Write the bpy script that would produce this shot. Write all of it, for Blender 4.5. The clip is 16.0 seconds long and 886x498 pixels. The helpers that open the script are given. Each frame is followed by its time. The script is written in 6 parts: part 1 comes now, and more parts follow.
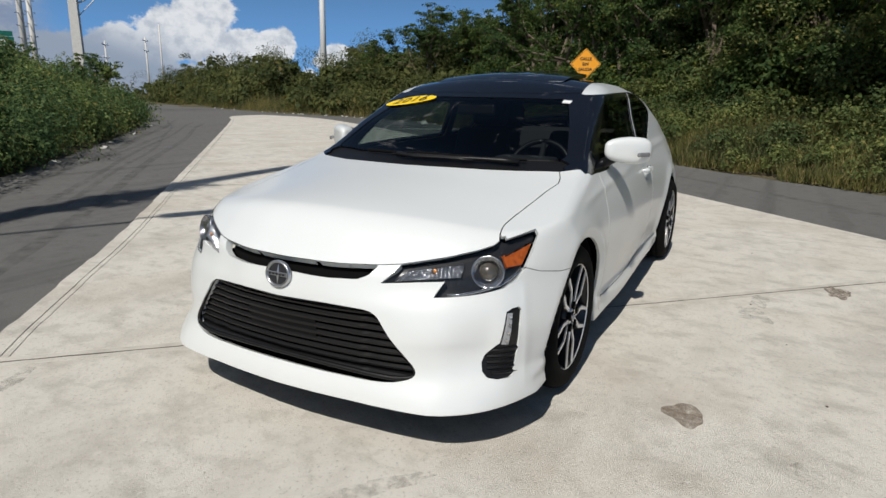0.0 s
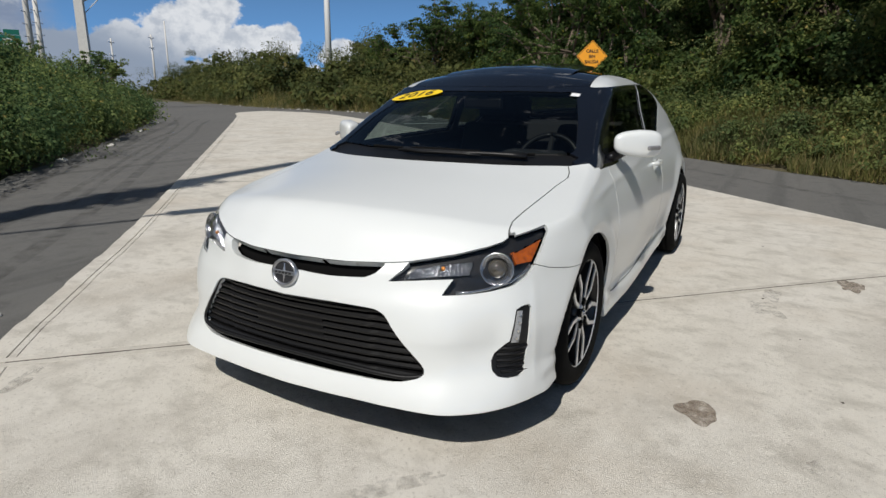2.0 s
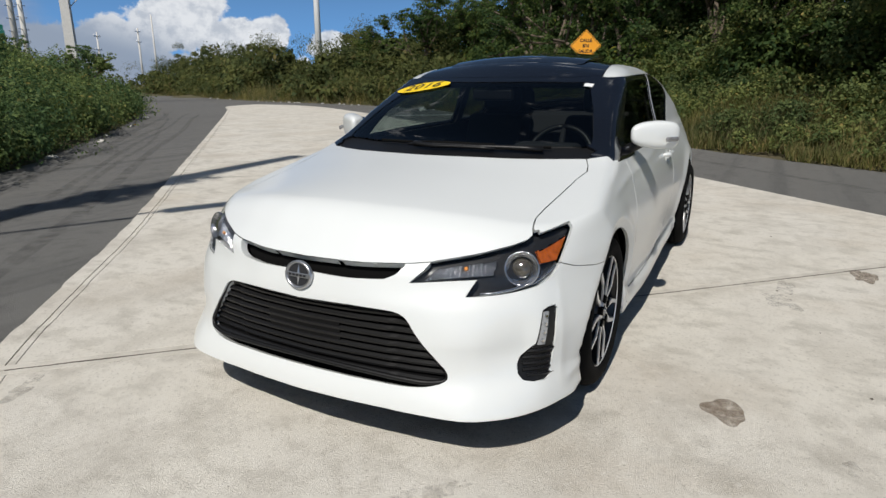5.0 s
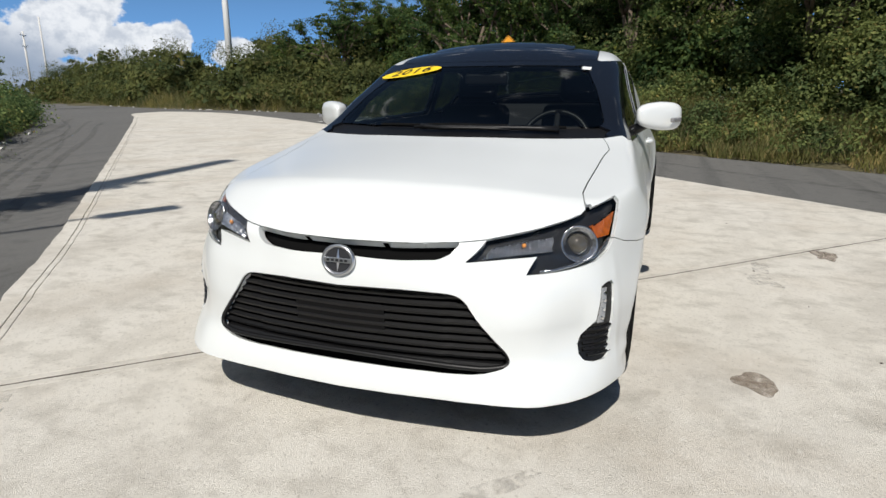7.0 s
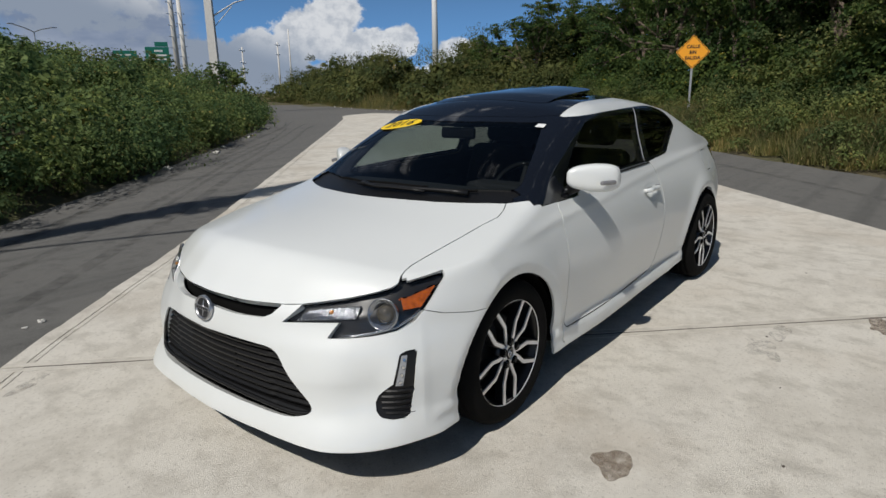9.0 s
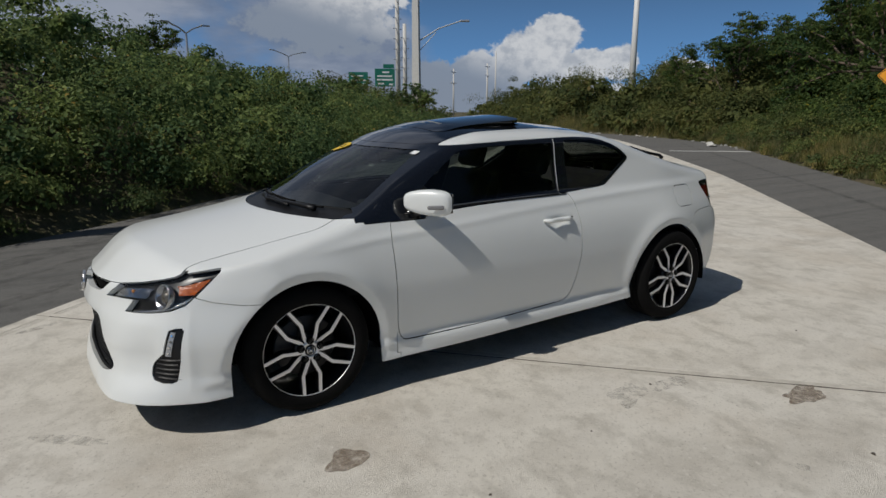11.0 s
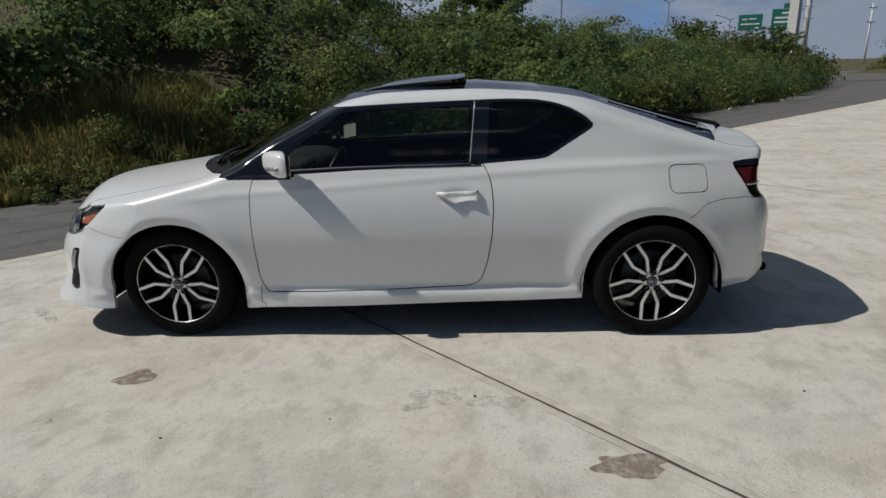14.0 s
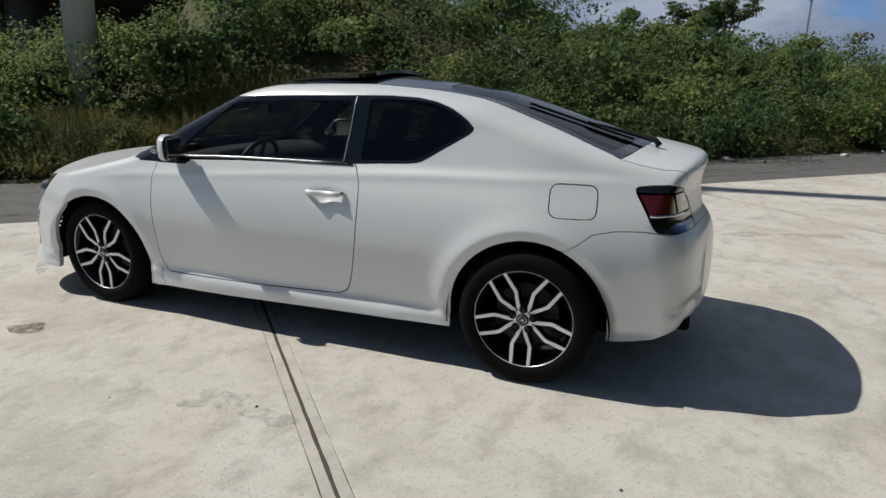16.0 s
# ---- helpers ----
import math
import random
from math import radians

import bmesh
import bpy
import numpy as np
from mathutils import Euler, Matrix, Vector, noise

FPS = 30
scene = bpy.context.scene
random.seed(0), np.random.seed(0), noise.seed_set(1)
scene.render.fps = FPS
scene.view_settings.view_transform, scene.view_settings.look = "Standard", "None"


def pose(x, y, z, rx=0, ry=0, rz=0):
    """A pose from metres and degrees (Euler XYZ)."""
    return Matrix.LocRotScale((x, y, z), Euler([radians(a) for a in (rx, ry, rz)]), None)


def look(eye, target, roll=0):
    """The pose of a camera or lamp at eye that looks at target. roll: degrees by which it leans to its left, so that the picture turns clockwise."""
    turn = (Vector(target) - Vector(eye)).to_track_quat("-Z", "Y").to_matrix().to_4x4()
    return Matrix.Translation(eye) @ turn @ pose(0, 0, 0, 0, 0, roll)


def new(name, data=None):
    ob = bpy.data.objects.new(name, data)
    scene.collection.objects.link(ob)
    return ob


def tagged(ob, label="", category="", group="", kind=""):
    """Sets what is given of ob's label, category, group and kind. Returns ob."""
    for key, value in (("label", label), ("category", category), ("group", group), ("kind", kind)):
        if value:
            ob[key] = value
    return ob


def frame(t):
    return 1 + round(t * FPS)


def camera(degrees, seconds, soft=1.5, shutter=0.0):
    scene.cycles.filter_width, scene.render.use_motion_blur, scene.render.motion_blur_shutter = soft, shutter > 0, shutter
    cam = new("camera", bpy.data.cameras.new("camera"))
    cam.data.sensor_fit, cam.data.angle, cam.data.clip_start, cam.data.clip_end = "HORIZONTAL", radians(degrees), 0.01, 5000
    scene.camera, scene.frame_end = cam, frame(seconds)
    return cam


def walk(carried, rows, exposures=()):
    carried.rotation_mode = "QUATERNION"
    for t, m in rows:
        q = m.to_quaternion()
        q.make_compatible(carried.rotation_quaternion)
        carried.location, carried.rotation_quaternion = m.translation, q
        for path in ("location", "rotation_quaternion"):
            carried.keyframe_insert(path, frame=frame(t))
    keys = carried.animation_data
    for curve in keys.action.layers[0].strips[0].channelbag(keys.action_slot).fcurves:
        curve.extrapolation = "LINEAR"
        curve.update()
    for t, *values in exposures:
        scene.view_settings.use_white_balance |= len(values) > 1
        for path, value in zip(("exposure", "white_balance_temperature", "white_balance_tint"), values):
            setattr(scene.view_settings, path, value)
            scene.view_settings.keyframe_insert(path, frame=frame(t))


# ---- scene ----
cam = camera(72.0, 16.0)
PATH = [
    (0, (-3.897, -1.558, 1.263), (-2.185, -0.643, 0.783), 1.0),
    (0.5, (-3.881, -1.555, 1.269), (-2.171, -0.636, 0.79), 0.4),
    (1, (-3.87, -1.541, 1.277), (-2.164, -0.611, 0.802), 0.6),
    (1.5, (-3.87, -1.53, 1.272), (-2.17, -0.585, 0.804), 0.4),
    (2, (-3.869, -1.537, 1.264), (-2.171, -0.605, 0.766), 0.4),
    (2.5, (-3.871, -1.547, 1.268), (-2.177, -0.609, 0.766), -0.0),
    (3, (-3.935, -1.621, 1.291), (-2.258, -0.653, 0.791), 1.0),
    (3.5, (-3.894, -1.554, 1.292), (-2.214, -0.603, 0.767), 0.7),
    (5.8, (-3.83, -1.172, 1.198), (-2.075, -0.357, 0.691), -2.0),
    (6, (-3.877, -1.075, 1.172), (-2.082, -0.35, 0.669), -1.8),
    (6.5, (-3.946, -0.915, 1.143), (-2.127, -0.27, 0.62), -1.0),
    (7, (-3.918, -0.958, 1.141), (-2.1, -0.293, 0.641), -0.2),
    (7.5, (-3.84, -1.236, 1.205), (-2.133, -0.311, 0.723), -0.7),
    (8, (-3.757, -1.516, 1.355), (-2.107, -0.504, 0.851), -2.6),
    (8.5, (-3.649, -1.814, 1.398), (-2.076, -0.655, 0.973), -4.2),
    (9, (-3.441, -2.211, 1.448), (-1.948, -0.98, 0.943), -1.1),
    (9.5, (-3.161, -2.505, 1.49), (-1.748, -1.16, 1.047), -1.2),
    (9.7, (-3.067, -2.661, 1.489), (-1.713, -1.259, 1.041), -1.9),
    (11.8, (-1.691, -3.95, 1.48), (-0.925, -2.168, 0.993), -3.3),
    (12, (-1.534, -3.993, 1.509), (-0.833, -2.194, 0.989), -5.0),
    (12.5, (-1.067, -4.194, 1.486), (-0.534, -2.353, 0.913), -0.4),
    (13, (-0.613, -4.201, 1.485), (-0.268, -2.293, 0.995), 0.3),
    (13.5, (-0.159, -4.19, 1.52), (0.0, -2.256, 1.032), -2.1),
    (14, (0.324, -4.122, 1.499), (0.242, -2.207, 0.927), -1.2),
    (14.5, (0.742, -3.883, 1.545), (0.518, -1.974, 0.992), -3.6),
    (15, (1.222, -3.75, 1.518), (0.779, -1.898, 0.906), -1.4),
    (15.5, (1.621, -3.564, 1.428), (1.061, -1.724, 0.879), 0.6),
    (16, (1.987, -3.484, 1.398), (1.275, -1.692, 0.868), 1.1),
]
walk(cam, [(t, look(eye, target, roll)) for t, eye, target, roll in PATH],
     exposures=[(0, 0.13), (0.5, 0.10), (1.0, 0.10), (3.0, 0.06), (3.5, 0.10), (6, 0.22), (6.5, 0.30), (7, 0.35), (7.5, 0.18), (8, 0.02), (8.5, -0.02), (9, -0.05), (9.5, -0.05), (9.7, -0.08), (12, -0.38), (12.5, -0.27),
                (13, 0.06), (13.5, -0.32), (14.0, -0.2), (14.5, -0.10), (15, -0.24), (15.5, 0.20), (16, 0.05)])

# ---- light ----
SUN_TO = Vector((-0.82, -0.10, 1.0)).normalized()
sun = new("sun", bpy.data.lights.new("sun", "SUN"))
sun.data.energy, sun.data.angle, sun.data.color = 3.7, radians(0.53), (1.0, 0.955, 0.885)
sun.matrix_world = look(SUN_TO * 50, (0, 0, 0))

world = bpy.data.worlds.new("world")
scene.world = world
world.use_nodes = True
wn, wl = world.node_tree.nodes, world.node_tree.links
wn.clear()
w_out = wn.new("ShaderNodeOutputWorld")
w_bg = wn.new("ShaderNodeBackground")
w_bg.inputs["Strength"].default_value = 0.055
w_sky = wn.new("ShaderNodeTexSky")
w_sky.sky_type, w_sky.sun_disc = "NISHITA", False
w_sky.sun_elevation = math.asin(SUN_TO.z)
w_sky.sun_rotation = math.atan2(SUN_TO.x, SUN_TO.y)
w_sky.air_density, w_sky.dust_density, w_sky.ozone_density = 1.2, 0.1, 2.2
w_co = wn.new("ShaderNodeTexCoord")
w_sep = wn.new("ShaderNodeSeparateXYZ")
wl.new(w_co.outputs["Generated"], w_sep.inputs[0])
w_up = wn.new("ShaderNodeVectorMath")
w_up.operation = "ADD"
w_up.inputs[1].default_value = (0, 0, 0.30)
wl.new(w_co.outputs["Generated"], w_up.inputs[0])
w_nrm = wn.new("ShaderNodeVectorMath")
w_nrm.operation = "NORMALIZE"
wl.new(w_up.outputs[0], w_nrm.inputs[0])
wl.new(w_nrm.outputs[0], w_sky.inputs[0])


def wmath(op, a, b=0.5, c=None):
    n = wn.new("ShaderNodeMath")
    n.operation, n.use_clamp = op, False
    for i, v in enumerate((a, b, c)):
        if v is None:
            continue
        if isinstance(v, (int, float)):
            n.inputs[i].default_value = v
        else:
            wl.new(v, n.inputs[i])
    return n.outputs[0]


def wnoise(scale, detail, rough, offset, squash):
    m = wn.new("ShaderNodeMapping")
    m.inputs["Location"].default_value = offset
    m.inputs["Scale"].default_value = (1, 1, squash)
    wl.new(w_co.outputs["Generated"], m.inputs["Vector"])
    n = wn.new("ShaderNodeTexNoise")
    n.inputs["Scale"].default_value, n.inputs["Detail"].default_value, n.inputs["Roughness"].default_value = scale, detail, rough
    wl.new(m.outputs[0], n.inputs["Vector"])
    return n.outputs["Fac"]


def wramp(value, a, b):
    n = wn.new("ShaderNodeMapRange")
    n.interpolation_type = "SMOOTHSTEP"
    n.inputs["From Min"].default_value, n.inputs["From Max"].default_value = a, b
    wl.new(value, n.inputs["Value"])
    return n.outputs[0]


# cumulus heaps over the road's end, broken cloud elsewhere, a broad grey deck to one side
w_az = wmath("ARCTAN2", w_sep.outputs["Y"], w_sep.outputs["X"])
puff = wmath("ADD", wmath("MULTIPLY", wmath("SUBTRACT", wnoise(26.0, 9, 0.60, (3.1, 1.7, 0.4), 1.2)), 1.7), wmath("MULTIPLY", wmath("SUBTRACT", wnoise(9.0, 4, 0.5, (0.6, 2.2, 1.4), 1.4)), 1.3))
mass = None
for turn, rise, wide, tall in ((50.8, 4.6, 4.4, 3.2), (48.6, 6.6, 2.6, 1.7), (46.0, 3.6, 3.0, 2.0), (43.2, 4.0, 1.7, 1.7), (54.5, 3.2, 5.5, 2.6), (60.5, 2.6, 6.5, 2.4), (37.8, 3.0, 2.2, 1.6), (68.5, 8.2, 7.0, 3.6), (52.0, 0.9, 14.0, 2.6)):
    du = wmath("MULTIPLY", wmath("SUBTRACT", w_az, radians(turn)), 1 / radians(wide))
    dv = wmath("MULTIPLY", wmath("SUBTRACT", w_sep.outputs["Z"], math.sin(radians(rise))), 1 / radians(tall))
    blob = wmath("SUBTRACT", 1.0, wmath("SQRT", wmath("ADD", wmath("MULTIPLY", du, du), wmath("MULTIPLY", dv, dv))))
    mass = blob if mass is None else wmath("MAXIMUM", mass, blob)
heaped = wramp(wmath("ADD", mass, puff), -0.02, 0.20)
w_dot = wn.new("ShaderNodeVectorMath")
w_dot.operation = "DOT_PRODUCT"
w_dot.inputs[1].default_value = Vector((0.64, 0.765, 0.05)).normalized()
wl.new(w_co.outputs["Generated"], w_dot.inputs[0])
heap = wnoise(6.5, 10, 0.62, (3.1, 1.7, 0.4), 2.2)
low = wramp(w_sep.outputs["Z"], 0.30, 0.02)
elsewhere = wramp(w_dot.outputs["Value"], 0.94, 0.80)
cloud0 = wmath("ADD", heap, wmath("MULTIPLY", low, 0.055))
base_light = wramp(wmath("ADD", w_sep.outputs["Z"], wmath("MULTIPLY", wmath("SUBTRACT", w_az, radians(50)), -0.32)), 0.014, 0.086)
relief = wramp(wnoise(34.0, 7, 0.62, (3.1, 1.7, 0.9), 1.2), 0.34, 0.60)
shade = wmath("MULTIPLY", base_light, wmath("ADD", wmath("MULTIPLY", relief, 0.55), 0.45))
deck = wramp(wmath("ADD", wnoise(2.2, 6, 0.55, (0.3, 5.2, 2.0), 1.6), wmath("MULTIPLY", wmath("SUBTRACT", w_sep.outputs["Y"], w_sep.outputs["X"]), 0.50)), 0.70, 0.84)
veil = wramp(wnoise(3.4, 7, 0.6, (1.2, 0.4, 3.0), 3.0), 0.38, 0.64)
cloud = wmath("MAXIMUM", heaped, wmath("MULTIPLY", elsewhere, wramp(wmath("SUBTRACT", cloud0, wmath("MULTIPLY", deck, 0.06)), 0.60, 0.68)))
mixc = wn.new("ShaderNodeMix")
mixc.data_type = "RGBA"
mixc.inputs[6].default_value, mixc.inputs[7].default_value = (4.7, 5.6, 7.1, 1), (12.8, 13.1, 13.5, 1)
wl.new(shade, mixc.inputs[0])
mix1 = wn.new("ShaderNodeMix")
mix1.data_type = "RGBA"
w_tint = wn.new("ShaderNodeMix")
w_tint.data_type, w_tint.blend_type = "RGBA", "MULTIPLY"
w_tint.inputs[0].default_value = 1.0
w_band = wn.new("ShaderNodeMix")
w_band.data_type = "RGBA"
w_band.inputs[6].default_value, w_band.inputs[7].default_value = (0.66, 0.69, 0.70, 1), (1.32, 1.95, 2.40, 1)
wl.new(wramp(w_sep.outputs["Z"], 0.34, 0.04), w_band.inputs[0])
wl.new(w_band.outputs[2], w_tint.inputs[7])
wl.new(w_sky.outputs[0], w_tint.inputs[6])
wl.new(w_tint.outputs[2], mix1.inputs[6])
mixd = wn.new("ShaderNodeMix")
mixd.data_type = "RGBA"
mixd.inputs[6].default_value, mixd.inputs[7].default_value = (3.4, 4.2, 5.9, 1), (6.6, 7.3, 8.8, 1)
wl.new(veil, mixd.inputs[0])
wl.new(mixd.outputs[2], mix1.inputs[7])
wl.new(wmath("MULTIPLY", deck, 0.92), mix1.inputs[0])
mix2 = wn.new("ShaderNodeMix")
mix2.data_type = "RGBA"
wl.new(mix1.outputs[2], mix2.inputs[6])
wl.new(mixc.outputs[2], mix2.inputs[7])
wl.new(wmath("MULTIPLY", cloud, 0.95), mix2.inputs[0])
wl.new(mix2.outputs[2], w_bg.inputs["Color"])
wl.new(w_bg.outputs[0], w_out.inputs[0])
scene.view_settings.exposure = 0.0

# ---- materials ----
def nodes_of(name):
    m = bpy.data.materials.new(name)
    m.use_nodes = True
    return m, m.node_tree.nodes, m.node_tree.links, m.node_tree.nodes["Principled BSDF"]


def plain(name, colour, rough=0.5, metal=0.0, coat=0.0, grain=0.0, scale=60.0, bump=0.0, spec=0.5):
    """A surface with fine grain in its colour and relief."""
    m, n, l, b = nodes_of(name)
    b.inputs["Base Color"].default_value = (*colour, 1)
    b.inputs["Roughness"].default_value, b.inputs["Metallic"].default_value = rough, metal
    b.inputs["Coat Weight"].default_value, b.inputs["Coat Roughness"].default_value = coat, 0.05
    b.inputs["Specular IOR Level"].default_value = spec
    if grain or bump:
        co = n.new("ShaderNodeTexCoord")
        t = n.new("ShaderNodeTexNoise")
        t.inputs["Scale"].default_value, t.inputs["Detail"].default_value = scale, 5
        l.new(co.outputs["Object"], t.inputs["Vector"])
        if grain:
            mx = n.new("ShaderNodeMix")
            mx.data_type = "RGBA"
            mx.inputs[6].default_value = (*[c * (1 - grain) for c in colour], 1)
            mx.inputs[7].default_value = (*[min(1, c * (1 + grain)) for c in colour], 1)
            l.new(t.outputs["Fac"], mx.inputs[0])
            l.new(mx.outputs[2], b.inputs["Base Color"])
        if bump:
            bp = n.new("ShaderNodeBump")
            bp.inputs["Strength"].default_value, bp.inputs["Distance"].default_value = 1.0, bump
            l.new(t.outputs["Fac"], bp.inputs["Height"])
            l.new(bp.outputs[0], b.inputs["Normal"])
    return m


def layered(name, base, layers, rough=0.85, bump=0.004, bump_scale=140.0):
    """World-placed mineral surface. layers: (scale, low, high, colour, weight, stretch)."""
    m, n, l, b = nodes_of(name)
    geo = n.new("ShaderNodeNewGeometry")
    last = None
    for scale, lo, hi, colour, weight, stretch in layers:
        mp = n.new("ShaderNodeMapping")
        mp.inputs["Scale"].default_value = stretch
        mp.inputs["Rotation"].default_value = (0, 0, radians(-45))
        l.new(geo.outputs["Position"], mp.inputs["Vector"])
        t = n.new("ShaderNodeTexNoise")
        t.inputs["Scale"].default_value, t.inputs["Detail"].default_value, t.inputs["Roughness"].default_value = scale, 6, 0.62
        l.new(mp.outputs[0], t.inputs["Vector"])
        r = n.new("ShaderNodeMapRange")
        r.inputs["From Min"].default_value, r.inputs["From Max"].default_value, r.inputs["To Max"].default_value = lo, hi, weight
        l.new(t.outputs["Fac"], r.inputs["Value"])
        mx = n.new("ShaderNodeMix")
        mx.data_type = "RGBA"
        if last is None:
            mx.inputs[6].default_value = (*base, 1)
        else:
            l.new(last, mx.inputs[6])
        mx.inputs[7].default_value = (*colour, 1)
        l.new(r.outputs[0], mx.inputs[0])
        last = mx.outputs[2]
    l.new(last, b.inputs["Base Color"])
    b.inputs["Roughness"].default_value = rough
    b.inputs["Specular IOR Level"].default_value = 0.25
    t = n.new("ShaderNodeTexNoise")
    t.inputs["Scale"].default_value, t.inputs["Detail"].default_value, t.inputs["Roughness"].default_value = bump_scale, 6, 0.7
    l.new(geo.outputs["Position"], t.inputs["Vector"])
    bp = n.new("ShaderNodeBump")
    bp.inputs["Strength"].default_value, bp.inputs["Distance"].default_value = 0.8, bump
    l.new(t.outputs["Fac"], bp.inputs["Height"])
    l.new(bp.outputs[0], b.inputs["Normal"])
    return m


def leafy(name, dark, light, rough=0.5, yellow=(0.20, 0.19, 0.03), share=0.08, through_light=0.25, patch=(1.0, 0.92, 0.75)):
    """Leaves: each one its own shade, and whole plants paler or yellower than others."""
    m, n, l, b = nodes_of(name)
    geo = n.new("ShaderNodeNewGeometry")
    r = n.new("ShaderNodeValToRGB")
    r.color_ramp.elements[0].color, r.color_ramp.elements[1].color = (*dark, 1), (*light, 1)
    r.color_ramp.elements[1].position = 1 - share
    e = r.color_ramp.elements.new(1.0)
    e.color = (*yellow, 1)
    l.new(geo.outputs["Random Per Island"], r.inputs[0])
    t = n.new("ShaderNodeTexNoise")
    t.inputs["Scale"].default_value, t.inputs["Detail"].default_value = 0.75, 3
    l.new(geo.outputs["Position"], t.inputs["Vector"])
    k = n.new("ShaderNodeMapRange")
    k.inputs["From Min"].default_value, k.inputs["From Max"].default_value = 0.38, 0.62
    l.new(t.outputs["Fac"], k.inputs["Value"])
    tone = n.new("ShaderNodeMix")
    tone.data_type = "RGBA"
    tone.inputs[6].default_value, tone.inputs[7].default_value = (0.58, 0.66, 0.68, 1), (1.25 * patch[0], 1.25 * patch[1], 1.25 * patch[2], 1)
    l.new(k.outputs[0], tone.inputs[0])
    mul = n.new("ShaderNodeMix")
    mul.data_type, mul.blend_type = "RGBA", "MULTIPLY"
    mul.inputs[0].default_value = 1.0
    l.new(r.outputs[0], mul.inputs[6])
    l.new(tone.outputs[2], mul.inputs[7])
    l.new(mul.outputs[2], b.inputs["Base Color"])
    b.inputs["Roughness"].default_value, b.inputs["Specular IOR Level"].default_value = rough, 0.14
    tr = n.new("ShaderNodeBsdfTranslucent")
    l.new(mul.outputs[2], tr.inputs[0])
    ms = n.new("ShaderNodeMixShader")
    ms.inputs[0].default_value = through_light
    l.new(b.outputs[0], ms.inputs[1])
    l.new(tr.outputs[0], ms.inputs[2])
    l.new(ms.outputs[0], n["Material Output"].inputs[0])
    return m


def pane(name, tint, rough=0.0):
    """Tinted glass: clear with a Fresnel gloss."""
    m, n, l, b = nodes_of(name)
    tr = n.new("ShaderNodeBsdfTransparent")
    tr.inputs[0].default_value = (*tint, 1)
    gl = n.new("ShaderNodeBsdfGlossy")
    gl.inputs["Roughness"].default_value = rough
    lw = n.new("ShaderNodeLayerWeight")
    pw = n.new("ShaderNodeMath")
    pw.operation = "POWER"
    pw.inputs[1].default_value = 5.0
    l.new(lw.outputs["Facing"], pw.inputs[0])
    fr = n.new("ShaderNodeMapRange")
    fr.inputs["To Min"].default_value, fr.inputs["To Max"].default_value = 0.045, 1.0
    l.new(pw.outputs[0], fr.inputs["Value"])
    ms = n.new("ShaderNodeMixShader")
    l.new(fr.outputs[0], ms.inputs[0])
    l.new(tr.outputs[0], ms.inputs[1])
    l.new(gl.outputs[0], ms.inputs[2])
    l.new(ms.outputs[0], n["Material Output"].inputs[0])
    return m


M_CONC = layered("concrete", (0.63, 0.598, 0.53), [
    (0.35, 0.42, 0.68, (0.64, 0.615, 0.565), 0.8, (1, 1, 1)),
    (1.3, 0.48, 0.66, (0.40, 0.37, 0.32), 0.65, (0.7, 1.3, 1)),
    (4.5, 0.50, 0.66, (0.33, 0.305, 0.26), 0.65, (1.2, 0.8, 1)),
    (0.7, 0.50, 0.66, (0.46, 0.395, 0.315), 0.5, (1.1, 0.8, 1)),
    (2.0, 0.52, 0.68, (0.45, 0.42, 0.37), 0.35, (0.2, 1.3, 1)),
    (14.0, 0.53, 0.70, (0.33, 0.30, 0.255), 0.55, (1, 1, 1)),
    (28.0, 0.56, 0.70, (0.70, 0.675, 0.62), 0.6, (1, 1, 1)),
    (60.0, 0.56, 0.67, (0.25, 0.225, 0.19), 0.6, (1, 1, 1)),
    (140.0, 0.35, 0.75, (0.66, 0.625, 0.555), 0.5, (1, 1, 1))], 0.85, 0.0055, 150)
M_BAND = layered("trowelled_concrete", (0.575, 0.543, 0.483), [
    (1.6, 0.42, 0.66, (0.42, 0.395, 0.345), 0.8, (1, 1, 1)),
    (9.0, 0.48, 0.68, (0.37, 0.345, 0.30), 0.6, (1, 1, 1)),
    (70.0, 0.58, 0.68, (0.30, 0.27, 0.23), 0.6, (1, 1, 1))], 0.8, 0.002, 160)
M_ASPH = layered("asphalt", (0.142, 0.140, 0.134), [
    (0.5, 0.4, 0.7, (0.170, 0.165, 0.155), 0.8, (0.12, 2.2, 1)),
    (1.6, 0.50, 0.66, (0.078, 0.078, 0.076), 0.7, (0.06, 1.6, 1)),
    (3.1, 0.52, 0.66, (0.15, 0.145, 0.135), 0.6, (0.05, 1.4, 1)),
    (6.0, 0.52, 0.70, (0.065, 0.064, 0.062), 0.6, (1, 1, 1)),
    (90.0, 0.4, 0.7, (0.20, 0.195, 0.18), 0.55, (1, 1, 1)),
    (260.0, 0.45, 0.7, (0.02, 0.02, 0.02), 0.5, (1, 1, 1))], 0.8, 0.006, 180)
M_SOIL = layered("soil", (0.12, 0.10, 0.06), [
    (0.8, 0.4, 0.65, (0.075, 0.085, 0.035), 0.9, (1, 1, 1)),
    (9.0, 0.45, 0.7, (0.18, 0.15, 0.09), 0.6, (1, 1, 1)),
    (40.0, 0.45, 0.7, (0.03, 0.03, 0.016), 0.7, (1, 1, 1))], 0.95, 0.03, 30)
